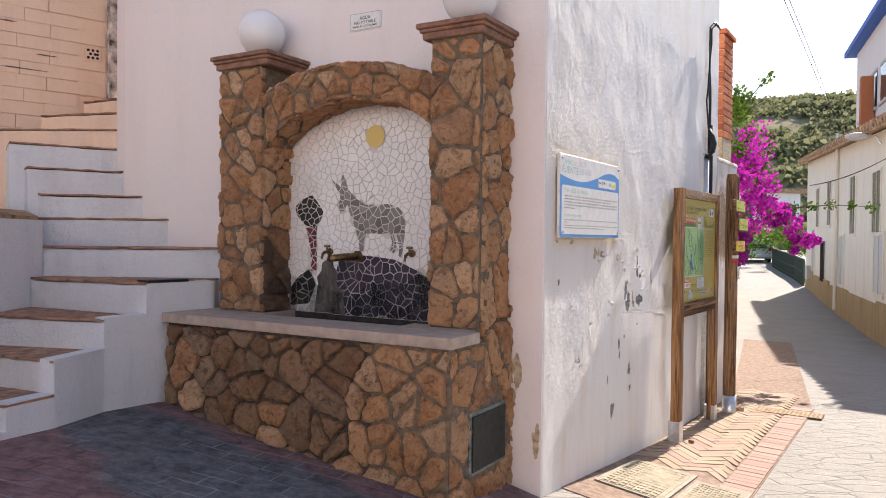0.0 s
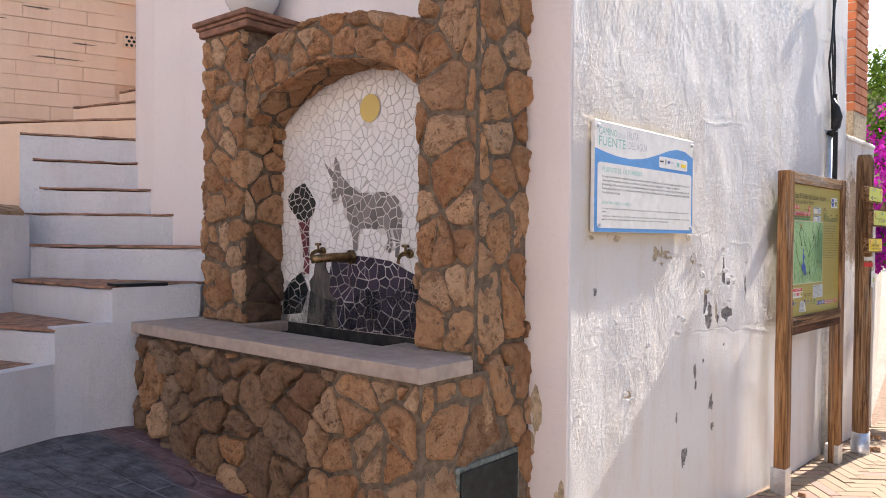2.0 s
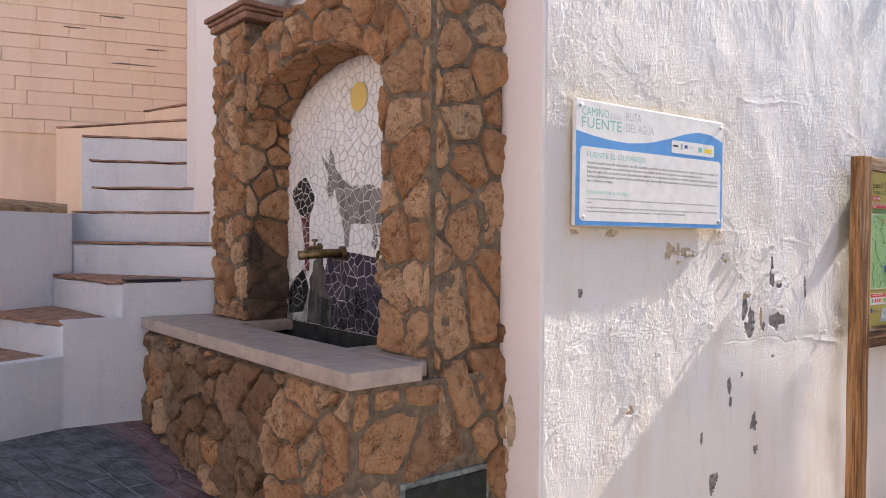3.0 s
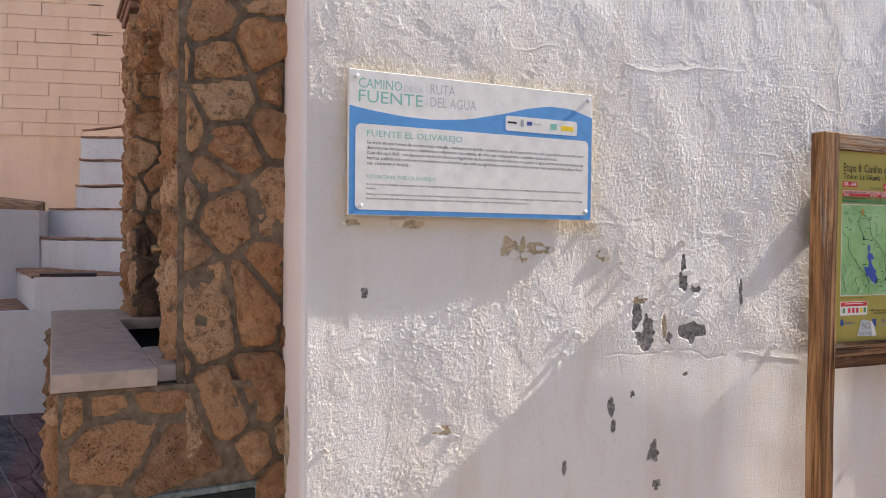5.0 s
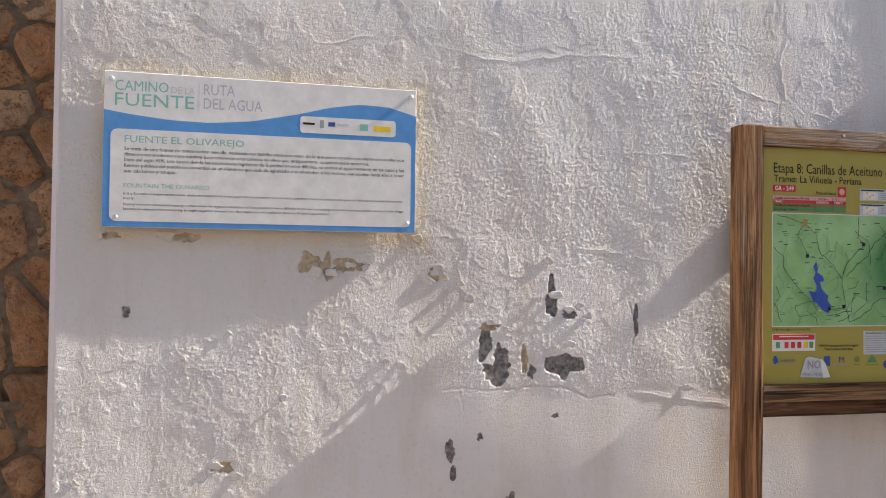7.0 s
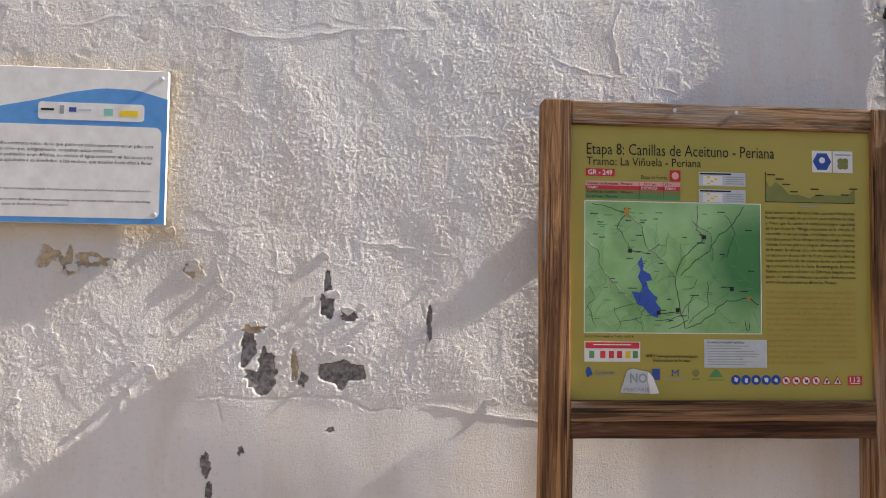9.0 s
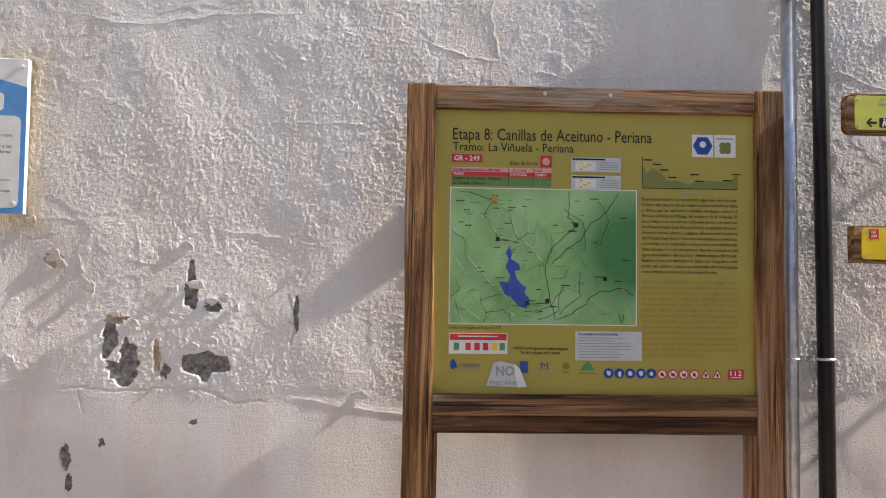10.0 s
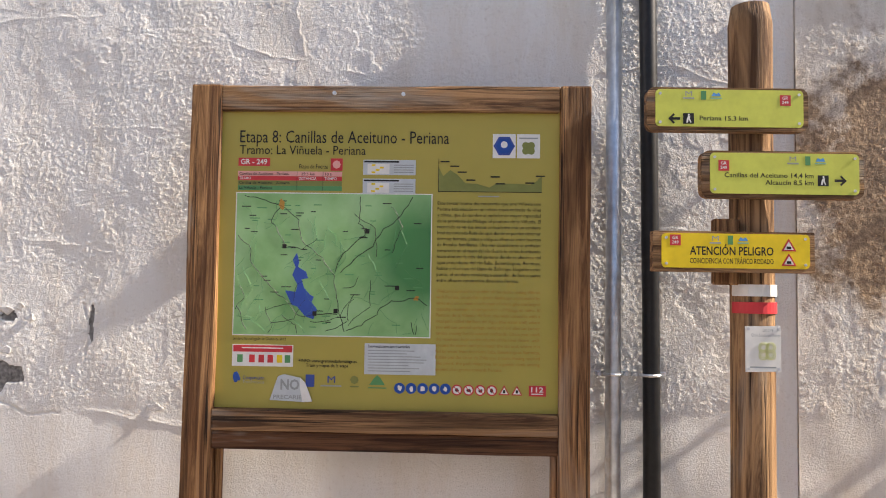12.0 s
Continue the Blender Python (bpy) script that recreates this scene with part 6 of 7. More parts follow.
def leafy(name, spots, count, size, material, parent, seed, flat=0.5):
    """Many small leaves or bracts scattered in soft clumps."""
    rng = random.Random(seed)
    verts, faces = [], []
    for _ in range(count):
        c, r = spots[int(rng.random() ** 0.9 * len(spots)) % len(spots)]
        d = Vector((rng.gauss(0, 1), rng.gauss(0, 1), rng.gauss(0, 1))).normalized() * r * rng.random() ** 0.45
        p = Vector(c) + d
        u = Vector((rng.gauss(0, 1), rng.gauss(0, 1), rng.gauss(0, 1))).normalized()
        v = u.orthogonal().normalized()
        w = u.cross(v)
        s = size * rng.uniform(0.6, 1.3)
        k = len(verts)
        verts += [p - v * s, p + w * s * flat - u * s * 0.2, p + v * s, p - w * s * flat - u * s * 0.2]
        faces += [(k, k + 1, k + 2, k + 3)]
    me = bpy.data.meshes.new(name)
    me.from_pydata(verts, [], faces)
    me.materials.append(material)
    ob = new(name, me)
    ob.parent = parent
    return tagged(ob, kind="stuff")


def leaf_mat(name, a, b):
    m = Nodes(name, 0.95, 0, 0.0)
    shade = m.mix(m.island(), a, b)
    m.color(shade)
    glow = m.node("ShaderNodeBsdfTranslucent")
    m.link(shade, glow.inputs[0])
    both = m.node("ShaderNodeMixShader")
    both.inputs[0].default_value = 0.4
    m.link(m.b.outputs[0], both.inputs[1])
    m.link(glow.outputs[0], both.inputs[2])
    m.link(both.outputs[0], m.t.nodes["Material Output"].inputs[0])
    return m.mat


MAGENTA = leaf_mat("magenta_bracts", (0.42, 0.015, 0.32), (0.68, 0.06, 0.56))
LEAF = leaf_mat("green_leaves", (0.045, 0.10, 0.015), (0.15, 0.24, 0.04))
LEAF_DARK = leaf_mat("dark_green_leaves", (0.025, 0.055, 0.012), (0.07, 0.12, 0.03))
BARK = simple("bark", (0.12, 0.08, 0.05), 0.95, grain=0.3, scale=30, bump=0.005)


def sight(ratio, depth, z):
    """A place by its bearing from the street's start: x = ratio * depth, y = depth."""
    return Vector((ratio * depth, depth, z))


def build_bougainvillea():
    b = thing("bougainvillea", Matrix.Translation((3.6, 9.6, 1.0)), "magenta flowering bougainvillea hanging over the garden wall", "bougainvillea")
    base = Vector((3.6, 9.6, 1.0))
    rng = random.Random(12)
    spots, green = [], []
    for k in range(70):
        f = rng.random()
        # crown near the wall, then a hanging bough that reaches over the street
        if k < 40:
            p = sight(rng.uniform(0.385, 0.435 + 0.035 * math.sin(f * 3)), rng.uniform(9.2, 10.6), rng.uniform(1.65, 2.85))
            if p.z > 2.5 and p.x / p.y > 0.43:
                continue
            r = rng.uniform(0.10, 0.24)
        else:
            p = sight(0.405 + 0.09 * f + rng.uniform(-0.012, 0.012), rng.uniform(9.4, 10.2), 2.25 - 0.88 * f + rng.uniform(-0.10, 0.12))
            r = rng.uniform(0.05, 0.13)
        spots.append((p - base, r))
    for k in range(22):
        spots.append((sight(rng.uniform(0.385, 0.40), rng.uniform(9.0, 10), rng.uniform(1.2, 1.9)) - base, 0.14))
    for k in range(16):
        green.append((sight(rng.uniform(0.384, 0.41), rng.uniform(9.3, 10.5), rng.uniform(2.6, 3.45)) - base, rng.uniform(0.06, 0.16)))
    leafy("flower_mass", spots, 9500, 0.026, MAGENTA, b, 5, 0.7)
    leafy("leaves", spots + green * 4, 2600, 0.03, LEAF, b, 6)
    whip = [sight(0.40, 9.6, 3.2), sight(0.41, 9.6, 3.35), sight(0.425, 9.5, 3.5), sight(0.436, 9.4, 3.58)]
    part("stem", tube([p - base for p in whip], [0.01, 0.008, 0.006, 0.003], 5), BARK, b)
    leafy("leaf_spray", [(p - base, 0.07) for p in whip], 90, 0.03, LEAF, b, 8)
    part("stem", tube([Vector((0, 0, -0.9)), Vector((0.05, 0.0, 0.1)), Vector((0.3, 0.0, 1.0)), Vector((0.5, -0.1, 1.5))], [0.05, 0.045, 0.03, 0.015], 7), BARK, b)
    bough = [sight(0.42, 10, 2.0), sight(0.47, 10.2, 1.95), sight(0.52, 10.2, 2.0), sight(0.575, 10.2, 1.98)]
    part("stem", tube([p - base for p in bough], [0.012, 0.009, 0.006, 0.003], 5), BARK, b)
    leafy("leaf_spray", [(p - base, 0.09) for p in bough[1:]] + [((bough[1] + bough[2]) / 2 - base, 0.08), ((bough[3] + bough[2]) / 2 - base, 0.07)], 150, 0.034, LEAF, b, 9)


build_bougainvillea()

# ---- street houses ----
CREAM = mat_whitewash("cream_house_paint", (0.85, 0.77, 0.65), (0.55, 0.42, 0.28), 0.4, 0.4)
OCHRE = mat_whitewash("ochre_stone_plinth", (0.45, 0.32, 0.17), (0.22, 0.14, 0.07), 0.7, 1.0)
GLASS_DARK = simple("dark_window_glass", (0.03, 0.035, 0.04), 0.12, 0, 0.5, grain=0.1)
SHUTTER = simple("grey_white_shutter", (0.55, 0.53, 0.50), 0.6, grain=0.08)
BLUE_TRIM = simple("blue_eave_paint", (0.03, 0.12, 0.45), 0.6, grain=0.1)
ROOFTILE = simple("clay_roof_tile", (0.42, 0.27, 0.16), 0.85, grain=0.3, scale=9, bump=0.01)
A, B = Vector((7.55, 11.75, 0)), Vector((14.2, 29.1, 0))
hd = (B - A).normalized()
HOUSE = Matrix(((hd.x, -hd.y, 0, A.x), (hd.y, hd.x, 0, A.y), (0, 0, 1, 0), (0, 0, 0, 1)))     # x along the facade away, y towards the street
LEN = (B - A).length


def build_houses():
    hs = thing("cream_house", HOUSE, "long cream painted village house with an ochre stone plinth", "house")
    E0, E1 = 3.55, 4.55
    part("wall", prism([(0, 0), (LEN, 0), (LEN, -5.0), (0, -5.0)], -1.2, [E0, E1, E1, E0]), CREAM, hs)
    rng = random.Random(21)
    x = 0.0
    while x < LEN:
        w = rng.uniform(1.5, 2.4)
        g = HOUSE @ Vector((x, 0, 0))
        part("plinth", box(x + 0.005, min(LEN, x + w), -0.01, 0.035 + rng.uniform(0, 0.02), -1.2, rise(g.x, g.y) + 0.74 + rng.uniform(-0.03, 0.05), 0.008), OCHRE, hs, "ochre stone plinth")
        x += w
    bm = bmesh.new()
    q = [(-0.1, 0.3, E0 - 0.05), (LEN + 0.25, 0.3, E1 - 0.05), (LEN + 0.25, -2.5, E1 + 0.7), (-0.1, -2.5, E0 + 0.7), (LEN + 0.25, -5.2, E1 - 0.05), (-0.1, -5.2, E0 - 0.05)]
    v = [bm.verts.new(p) for p in q] + [bm.verts.new((p[0], p[1], p[2] + 0.12)) for p in q]
    for f in ((0, 1, 2, 3), (3, 2, 4, 5), (6, 7, 8, 9), (9, 8, 10, 11), (0, 1, 7, 6), (5, 4, 10, 11), (1, 2, 8, 7), (2, 4, 10, 8), (0, 3, 9, 6), (3, 5, 11, 9)):
        bm.faces.new([v[i] for i in f])
    rf = part("roof", bm, ROOFTILE, hs, "clay tile roof")
    for k in range(60):
        x = k * (LEN + 0.3) / 60
        part("eave_tile", tube([(x, 0.34, E0 + (E1 - E0) * x / LEN + 0.06), (x, -0.3, E0 + (E1 - E0) * x / LEN + 0.24)], 0.09, 6), ROOFTILE, rf)
    for x0, w, z0, h, kind in ((3.4, 0.9, 1.7, 1.25, "w"), (6.6, 0.8, 1.7, 1.4, "w"), (11.2, 0.85, 2.0, 1.3, "w"), (14.3, 0.85, 2.0, 1.3, "w"), (3.0, 1.0, 0.45, 1.2, "s"), (8.4, 0.9, 0.35, 1.3, "s"), (12.4, 0.9, 0.25, 1.25, "g"), (15.6, 0.8, 0.0, 1.9, "d")):
        wn_ = part("window" if kind != "d" else "door", box(x0, x0 + w, -0.10, 0.012, z0, z0 + h), GLASS_DARK if kind in "wg" else SHUTTER, hs, "dark glazed window" if kind in "wg" else "pale shuttered opening")
        for fx0, fx1, fz0, fz1 in ((x0 - 0.06, x0, z0 - 0.05, z0 + h + 0.05), (x0 + w, x0 + w + 0.06, z0 - 0.05, z0 + h + 0.05), (x0, x0 + w, z0 + h, z0 + h + 0.05), (x0 - 0.03, x0 + w + 0.03, z0 - 0.08, z0)):
            part("frame", box(fx0, fx1, -0.01, 0.03, fz0, fz1, 0.004), CREAM, wn_)
        if kind in "g":
            for k in range(7):
                part("bar", tube([(x0 + w * (k + 0.5) / 7, 0.06, z0 - 0.02), (x0 + w * (k + 0.5) / 7, 0.06, z0 + h)], 0.009, 6), BLACK, wn_)
        part("mullion", box(x0 + w / 2 - 0.02, x0 + w / 2 + 0.02, 0.012, 0.024, z0, z0 + h), SHUTTER, wn_)
    part("downpipe", tube([(9.6, 0.06, -0.4), (9.6, 0.06, 4.5)], 0.05, 10), CREAM, hs)
    part("meter_box", box(16.6, 17.1, 0.0, 0.15, 0.1, 0.6, 0.01), SHUTTER, hs)
    # taller white house set back behind it, with blue eaves
    th = thing("tall_white_house", HOUSE, "tall white village house with bright blue eaves", "house")
    part("wall", box(10.0, 16.2, -7.5, -1.3, 3.4, 8.3), WHITE_FRONT, th)
    part("eave", plate([(9.6, 8.1), (16.7, 8.1), (16.7, 8.28), (9.6, 8.28)], -7.8, -0.95), BLUE_TRIM, th, "blue painted eave")
    bm = bmesh.new()
    q = [(9.7, -1.0, 8.28), (16.7, -1.0, 8.28), (16.7, -4.4, 9.6), (9.7, -4.4, 9.6), (16.7, -7.8, 8.28), (9.7, -7.8, 8.28)]
    v = [bm.verts.new(p) for p in q]
    for f in ((0, 1, 2, 3), (3, 2, 4, 5), (0, 3, 5), (1, 4, 2), (0, 5, 4, 1)):
        bm.faces.new([v[i] for i in f])
    part("roof", bm, ROOFTILE, th)
    for x0 in (10.6, 12.2, 14.4):
        w_ = part("window", box(x0, x0 + 1.0, -1.32, -1.285, 5.6, 6.7), GLASS_DARK, th, "dark glazed window")
        part("frame", box(x0 - 0.07, x0 + 1.07, -1.31, -1.27, 6.7, 6.78), SHUTTER, w_)
        part("sill", box(x0 - 0.07, x0 + 1.07, -1.31, -1.22, 5.52, 5.6), SHUTTER, w_)
    part("brick_chimney", box(12.4, 12.75, -1.25, -0.9, 4.3, 6.6, 0.01), BRICK, th)
    # street lamp on the eave
    lp = thing("wall_street_lamp", HOUSE @ pose(3.5, 0.0, 3.55), "grey oval street lamp on an arm from the house", "street lamp")
    part("arm", tube([(0, 0, -0.1), (0, 0.1, 0.08), (0, 0.25, 0.12)], 0.02, 8), GALV, lp)
    bm = bmesh.new()
    bmesh.ops.create_uvsphere(bm, u_segments=16, v_segments=10, radius=1.0)
    for v_ in bm.verts:
        v_.co = Vector((v_.co.x * 0.12, 0.42 + v_.co.y * 0.24, 0.10 + v_.co.z * (0.07 if v_.co.z > 0 else 0.10)))
    part("head", bm, SHUTTER, lp, smooth=True)
    # far houses
    far = thing("far_house", Matrix.Translation((23.0, 66.0, 0.5)), "far small house with an orange upper wall", "house", "far houses of the village")
    ORANGE = simple("orange_brick_wall", (0.55, 0.22, 0.10), 0.9, grain=0.15, scale=6)
    part("wall", box(-0.8, 4.0, 0, 4, -1.0, 2.9), WHITE_FRONT, far)
    up = part("upper_wall", box(0.3, 2.6, -0.3, 3, 2.9, 5.2), ORANGE, far)
    part("roof", box(-0.2, 9.0, -0.6, 4, 5.2, 5.6, 0.03), ROOFTILE, far)
    part("side_wall", box(2.6, 8.5, -0.2, 3, 2.4, 5.2), WHITE_STEP, far)
    for x0 in (3.2, 5.4, 7.0):
        part("window", box(x0, x0 + 1.1, -0.24, -0.19, 2.9, 4.2), GLASS_DARK, far)
    for x0 in (0.7, 1.6):
        part("window", box(x0, x0 + 0.6, -0.34, -0.29, 3.4, 4.4), GLASS_DARK, up)
    # facades added out of view across the open space to bounce light, one peach
    for m_, l, h, lab in ((pose(-16, -7.5, 0, 0, 0, 0), 30, 6.0, "unseen whitewashed front added across the small square to bounce light"), (pose(-11.5, 3.0, 0, 0, 0, -82), 11, 2.5, "unseen peach front added beside the small square to bounce warm light"), (HOUSE @ pose(-26, -2.6, 0), 24.0, 3.4, "unseen whitewashed front added along the street to bounce light")):
        o = thing("unseen_bounce_facade", m_, lab, "house", "plain houses that close the square", "structure")
        part("wall", box(0, l, -4, 0, -1.5, h), PEACH if l == 11 else WHITE_FRONT, o)
        part("roof", box(-0.1, l + 0.1, -4.1, 0.2, h, h + 0.18, 0.02), ROOFTILE, o)


build_houses()


# ---- parked car, fence and hedge ----
def build_car():
    c = thing("parked_car", Matrix.Translation((19.4, 46.0, rise(19.4, 46.0))) @ Matrix.Rotation(radians(-20), 4, "Z"), "silver hatchback car parked at the street's end, seen from behind", "car")
    PAINT = simple("silver_car_paint", (0.55, 0.58, 0.62), 0.3, 0.4, 0.5, grain=0.03)
    prof = [(-0.02, 0.35), (0.0, 0.75), (0.12, 0.95), (0.5, 1.38), (0.9, 1.46), (2.2, 1.43), (3.0, 1.0), (3.95, 0.82), (4.05, 0.4), (3.9, 0.25), (0.1, 0.25)]
    bm = bmesh.new()
    rows = []
    for f, x in ((0.0, -0.84), (1.0, -0.78), (1.0, 0.78), (0.0, 0.84)):
        rows.append([bm.verts.new((x * (1 - 0.14 * max(0, z - 0.9) / 0.5), y, z)) for y, z in prof])
    for a, b in zip(rows, rows[1:]):
        for k in range(len(prof)):
            bm.faces.new((a[k], a[(k + 1) % len(prof)], b[(k + 1) % len(prof)], b[k]))
    bm.faces.new(rows[0][::-1])
    bm.faces.new(rows[-1])
    part("body", bm, PAINT, c)
    part("rear_window", plate([(-0.58, 1.0), (0.58, 1.0), (0.48, 1.34), (-0.48, 1.34)], 0.0, 0.01), GLASS_DARK, c, m=pose(0, -0.70, 0.14, -41))
    for s in (-1, 1):
        part("tail_light", box(s * 0.74 - 0.09, s * 0.74 + 0.09, -0.02, 0.2, 0.72, 0.95, 0.02), simple("red_lens", (0.4, 0.02, 0.02), 0.3), c)
        for y in (0.75, 3.25):
            w = part("wheel", rotated(tube([(-0.1, 0, 0), (0.1, 0, 0)], 0.31, 18), pose(s * 0.74, y, 0.31)), BLACK, c)
    part("bumper", box(-0.82, 0.82, -0.07, 0.15, 0.3, 0.55, 0.04), PAINT, c)
    part("number_plate", box(-0.26, 0.26, -0.085, -0.06, 0.45, 0.56), INK_WHITE, c)


build_car()


def build_fence():
    fn = thing("green_fence", pose(0, 0, 0), "dark green railing along the far bend of the street", "fence")
    GREEN = simple("dark_green_paint", (0.012, 0.03, 0.02), 0.6, grain=0.2)
    pts = [Vector((14.35, 29.6, 0)), Vector((15.6, 33, 0)), Vector((16.9, 37, 0)), Vector((18.6, 42, 0)), Vector((20.6, 46.5, 0))]
    for a, b in zip(pts, pts[1:]):
        za, zb = rise(a.x, a.y), rise(b.x, b.y)
        n = 16
        for k in range(n):
            p = a.lerp(b, k / n)
            part("bar", box(p.x - 0.03, p.x + 0.03, p.y - 0.03, p.y + 0.03, za + (zb - za) * k / n, za + (zb - za) * k / n + 1.05), GREEN, fn)
        for h in (0.12, 1.05, 0.55):
            part("rail", tube([(a.x, a.y, za + h), (b.x, b.y, zb + h)], 0.035, 6), GREEN, fn)
        side = Vector((0.05, -0.02, 0))
        part("mesh_panel", prism([(a.x + 0.04, a.y), (b.x + 0.04, b.y), (b.x + 0.06, b.y), (a.x + 0.06, a.y)], [za + 0.1, zb + 0.1, zb + 0.1, za + 0.1], [za + 1.0, zb + 1.0, zb + 1.0, za + 1.0]), GREEN, fn)
    hg = thing("green_shrub", Matrix.Translation((20.5, 44, 0.6)), "leafy green shrub behind the railing", "shrub")
    rng = random.Random(2)
    spots = [(Vector((rng.uniform(-3.5, 2.2), rng.uniform(-5, 3), rng.uniform(0.2, 1.9))), rng.uniform(0.4, 0.8)) for _ in range(26)]
    leafy("leaves", spots, 4200, 0.09, LEAF, hg, 4)
    part("stem", tube([(0, 0, -1), (0, 0, 0.6)], 0.08, 6), BARK, hg)


build_fence()


# ---- hill ----
def hill_height(x, y):
    d = math.hypot(x, y)
    f = max(0.0, min(1.0, (d - 75) / 130))
    f = f * f * (3 - 2 * f)
    return f * (35.5 + 3 * noise.noise(Vector((x * 0.012, y * 0.012, 1))) + 1.8 * noise.noise(Vector((x * 0.05, y * 0.05, 2)))) - 1.0


def build_hill():
    bm = bmesh.new()
    na, nd = 60, 34
    grid = []
    for j in range(nd + 1):
        d = 75 + 165 * j / nd
        row = []
        for i in range(na + 1):
            a = radians(20 + 75 * i / na)
            x, y = d * math.cos(a), d * math.sin(a)
            row.append(bm.verts.new((x, y, hill_height(x, y))))
        grid.append(row)
    for a, b in zip(grid, grid[1:]):
        for i in range(na):
            bm.faces.new((a[i], a[i + 1], b[i + 1], b[i]))
    m = Nodes("dry_hillside", 1.0, 0, 0.0)
    m.color(m.mix(m.ramp(m.noise(0.12, 5, 0.7), (0.35, 0), (0.62, 1)), (0.40, 0.33, 0.22), (0.24, 0.23, 0.13)))
    hill = tagged(link("hill", bm, m.mat, smooth=True), "dry hillside covered with green scrub", "hill", kind="structure")
    rng = random.Random(33)
    verts, faces = [], []
    for k in range(8000):
        a, dist = radians(rng.uniform(56, 74)), 78 + 140 * rng.random() ** 0.8
        x, y = dist * math.cos(a), dist * math.sin(a)
        if noise.noise(Vector((x * 0.06, y * 0.06, 7))) < rng.uniform(-0.35, 0.4):
            continue
        s = rng.uniform(0.5, 1.3) * (1.5 if rng.random() < 0.08 else 1)
        z = hill_height(x, y)
        for q in range(9):
            p = Vector((x, y, z + 0.3 * s)) + Vector((rng.gauss(0, 0.45), rng.gauss(0, 0.45), abs(rng.gauss(0, 0.35)))) * s
            u_ = Vector((rng.gauss(0, 1), rng.gauss(0, 1), rng.gauss(0, 1))).normalized()
            v_ = u_.orthogonal().normalized() * s * rng.uniform(0.3, 0.6)
            w_ = u_.cross(v_) * rng.uniform(0.5, 1)
            base = len(verts)
            verts += [p - v_, p + w_, p + v_, p - w_]
            faces.append((base, base + 1, base + 2, base + 3))
    me = bpy.data.meshes.new("hill_scrub")
    me.from_pydata(verts, [], faces)
    me.materials.append(leaf_mat("scrub_green", (0.13, 0.15, 0.075), (0.30, 0.29, 0.165)))
    tagged(new("hill_scrub", me), "dark green scrub bushes on the hillside", "scrub", kind="stuff")


build_hill()

# ---- overhead wires ----
for k, pts in enumerate((((1.4, 7.0, 7.4), (6.0, 13.5, 6.3), (12.5, 24.0, 5.4)), ((1.5, 7.0, 7.3), (6.2, 13.5, 6.2), (12.6, 24.0, 5.3)), ((5.9, 12.0, 2.4), (7.0, 12.8, 2.55), (8.2, 13.2, 3.2)))):
    w = thing("overhead_wire", pose(0, 0, 0), "thin dark overhead cable across the street", "cable", "overhead cables")
    a, b, c = (Vector(p) for p in pts)
    part("wire", tube([a * (1 - f) ** 2 + b * 2 * f * (1 - f) + c * f * f for f in (i / 12 for i in range(13))], 0.008, 5), BLACK, w)


# ---- paving by the street wall ----
def drape(points, lift, thick, bm=None):
    """A flat piece on the ground, its corners given in street axes."""
    bm = bm or bmesh.new()
    top, bot = [], []
    for u, n in points:
        p = STREET @ Vector((u, -n, 0))
        z = rise(p.x, p.y)
        top.append(bm.verts.new((p.x, p.y, z + lift)))
        bot.append(bm.verts.new((p.x, p.y, z + lift - thick)))
    bm.faces.new(top)
    k = len(points)
    for i in range(k):
        j = (i + 1) % k
        bm.faces.new((top[i], bot[i], bot[j], top[j]))
    return bm


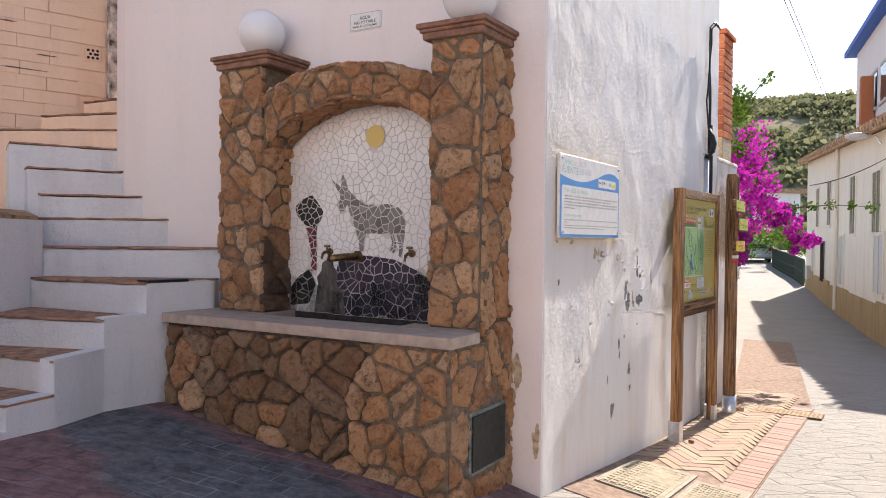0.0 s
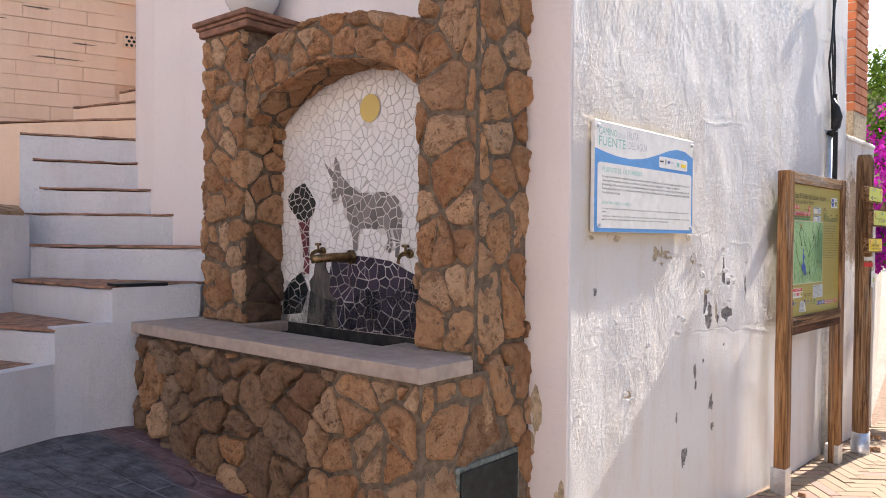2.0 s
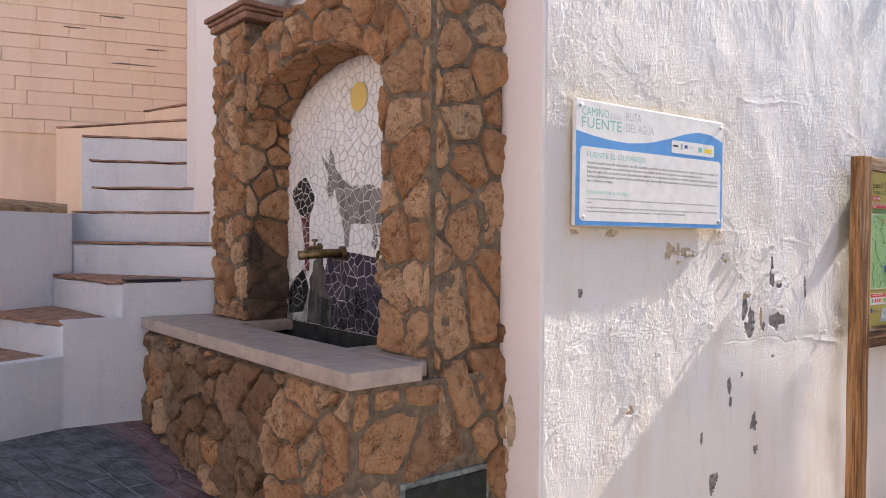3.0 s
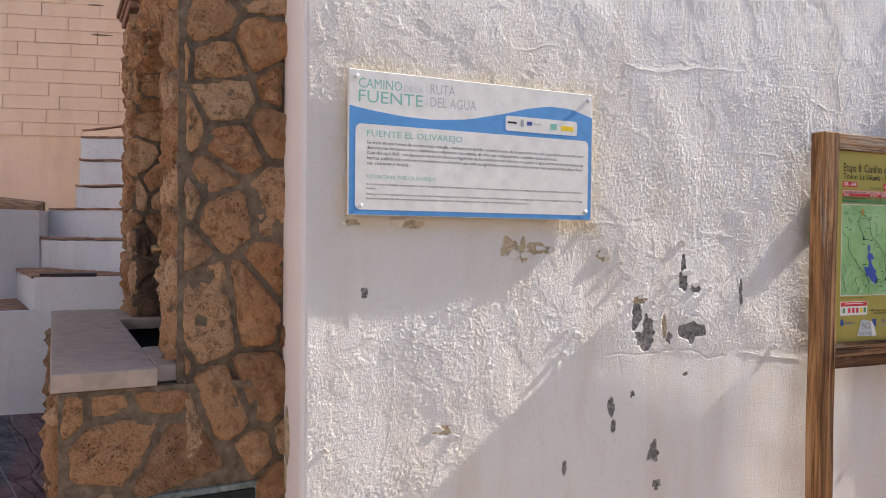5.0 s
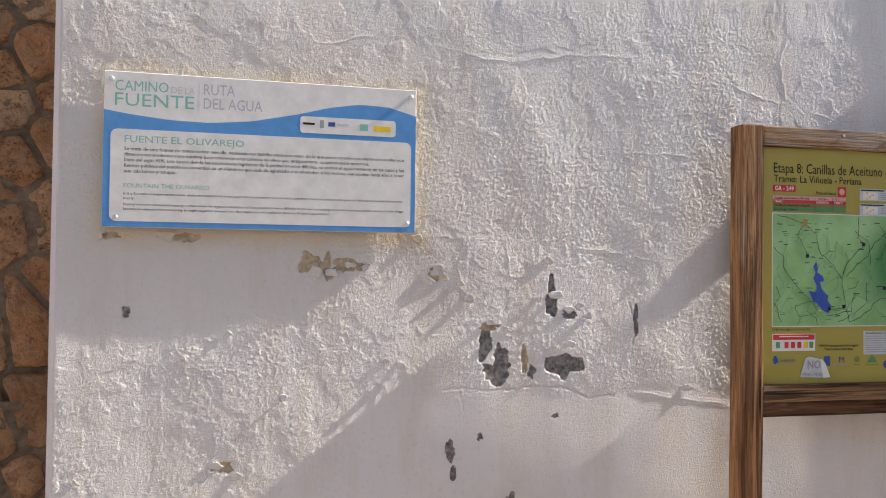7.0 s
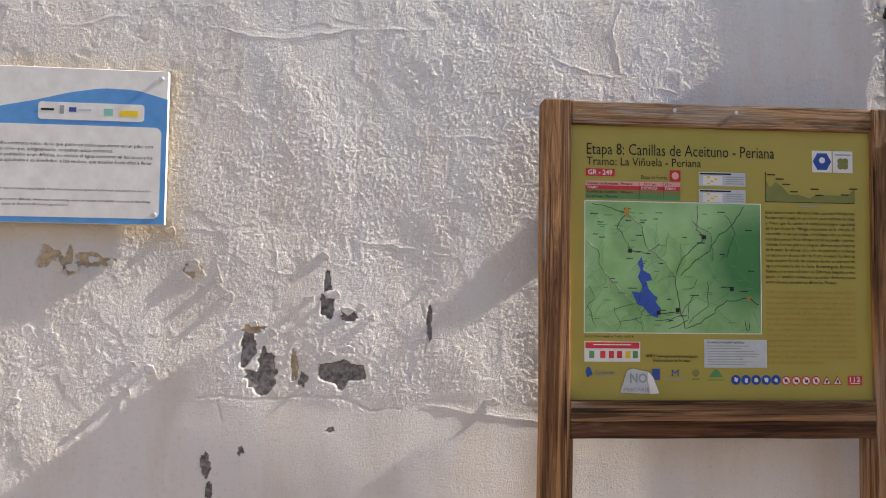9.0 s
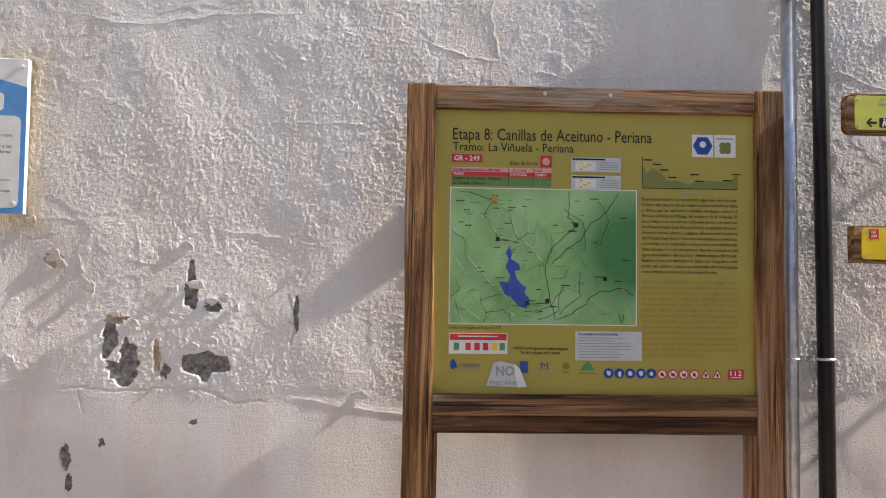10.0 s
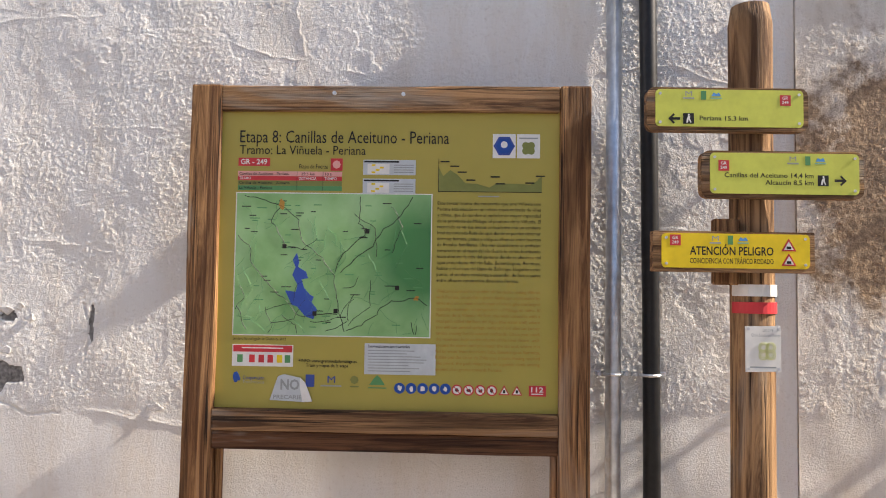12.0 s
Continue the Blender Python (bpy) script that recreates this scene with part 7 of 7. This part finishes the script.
def build_paving():
    PAVER = Nodes("clay_paver", 0.85, 0, 0.2)
    PAVER.color(PAVER.mix(PAVER.random(), (0.33, 0.25, 0.175), (0.39, 0.30, 0.215))).bump((PAVER.noise(40), 0.004))
    PINK = Nodes("pink_paver", 0.85, 0, 0.2)
    PINK.color(PINK.mix(PINK.random(), (0.34, 0.22, 0.18), (0.40, 0.275, 0.225))).bump((PINK.noise(40), 0.004))
    pv = thing("pavement", pose(0, 0, 0), "narrow herringbone brick pavement along the wall", "pavement", kind="structure")
    cuts = 60
    bm = bmesh.new()
    for k in range(cuts):
        u0, u1 = 0.25 + 11.75 * k / cuts, 0.25 + 11.75 * (k + 1) / cuts
        for r_ in range(6):
            lo, hi = (lambda u: 0.0 if u < 5 else -0.17 * (u - 5)), (lambda u: 0.875 if u < 4.5 else 0.875 - 0.16 * (u - 4.5))
            row = lambda u, f: lo(u) + (hi(u) - lo(u)) * f
            drape([(u0, row(u0, r_ / 6)), (u1, row(u1, r_ / 6)), (u1, row(u1, (r_ + 1) / 6)), (u0, row(u0, (r_ + 1) / 6))], 0.006, 0.03, bm)
    part("bedding", bm, simple("pavement_bedding", (0.26, 0.18, 0.135), 0.95, grain=0.2, scale=20, bump=0.004), pv)
    rng = random.Random(8)
    # herringbone
    w, l, g = 0.085, 0.255, 0.004
    count = 0
    c45, s45 = math.cos(radians(45)), math.sin(radians(45))
    for i in range(-60, 60):
        for j in range(-8, 8):
            for vertical in (False, True):
                # three-to-one herringbone cell
                bx, by = i * w + j * l, i * w - j * l
                p = [(bx + g, by + g), (bx + l - g, by + g), (bx + l - g, by + w - g), (bx + g, by + w - g)] if not vertical else [(bx + g, by + w + g), (bx + w - g, by + w + g), (bx + w - g, by + w + l - g), (bx + g, by + w + l - g)]
                q = [(2.4 + (a * c45 + b * s45), 0.33 + (-a * s45 + b * c45)) for a, b in p]
                uu, nn = middle(q)
                if not (1.5 < uu < 5.4 and -0.03 < nn < 0.69) or count > 290:
                    continue
                count += 1
                q = [(a, min(max(b, 0.012), 0.655)) for a, b in q]
                part("paver", drape(q, 0.014 + rng.uniform(-0.003, 0.003), 0.02), PAVER.mat if rng.random() < 0.8 else PINK.mat, pv)
    # crosswise row along the gutter
    u = 0.3
    while u < 4.6:
        part("edge_paver", drape([(u + 0.004, 0.668), (u + 0.086, 0.668), (u + 0.086, 0.865), (u + 0.004, 0.865)], 0.014 + rng.uniform(-0.002, 0.003), 0.02), PINK.mat, pv)
        u += 0.09
    # two service covers with a studded pattern
    COVER = simple("cream_cement_cover", (0.31, 0.26, 0.18), 0.85, grain=0.15, scale=20, bump=0.003)
    for (u0, u1, n0, n1) in ((0.60, 1.42, 0.07, 0.50), (0.62, 1.30, 0.525, 0.86)):
        cv = thing("service_cover", pose(0, 0, 0), "square studded cement service cover let into the pavement", "cover", "service covers in the pavement")
        part("frame", drape([(u0, n0), (u1, n0), (u1, n1), (u0, n1)], 0.017, 0.03), simple("cover_frame", (0.25, 0.215, 0.165), 0.7, grain=0.15), cv)
        part("lid", drape([(u0 + 0.025, n0 + 0.025), (u1 - 0.025, n0 + 0.025), (u1 - 0.025, n1 - 0.025), (u0 + 0.025, n1 - 0.025)], 0.020, 0.02), COVER, cv)
        bm = bmesh.new()
        nu, nn = 12, 7
        for i in range(nu):
            for j in range(nn):
                a0, a1 = u0 + 0.04 + (u1 - u0 - 0.08) * i / nu, u0 + 0.04 + (u1 - u0 - 0.08) * (i + 0.72) / nu
                b0, b1 = n0 + 0.04 + (n1 - n0 - 0.08) * j / nn, n0 + 0.04 + (n1 - n0 - 0.08) * (j + 0.72) / nn
                drape([(a0, b0), (a1, b0), (a1, b1), (a0, b1)], 0.025, 0.01, bm)
        tagged(part("studs", bm, COVER, cv), kind="stuff")
    # drain channel across the pavement
    dr = thing("drain_channel", pose(0, 0, 0), "rusty brown drain channel grate across the pavement", "drain")
    RUST = simple("rusty_grate", (0.28, 0.18, 0.09), 0.8, 0.3, grain=0.35, scale=20, bump=0.003)
    part("channel", drape([(4.12, 0.36), (4.38, 0.36), (4.38, 0.99), (4.12, 0.99)], 0.016, 0.04), MORTAR, dr)
    for k in range(16):
        n0 = 0.365 + 0.0395 * k
        part("slat", drape([(4.12, n0), (4.38, n0), (4.38, n0 + 0.027), (4.12, n0 + 0.027)], 0.020, 0.012), RUST, dr)
    for k, (u, n, s) in enumerate(((3.95, 0.22, 0.05), (4.0, 0.28, 0.035), (4.45, 0.10, 0.06), (4.5, 0.18, 0.03), (2.35, 0.22, 0.02))):
        p = STREET @ Vector((u, -n, 0))
        st_ = link("loose_stone", stone_mesh([(s * math.cos(a), s * 0.8 * math.sin(a)) for a in (math.tau * i / 7 for i in range(7))], lambda x, y, d: (x, y, d), s * 0.7, k + 3.3), STONE, Matrix.Translation((p.x, p.y, rise(p.x, p.y) + 0.022)))
        tagged(st_, "small loose brown stone lying on the pavement", "stone", "loose stones on the pavement")


build_paving()
build_blocks()
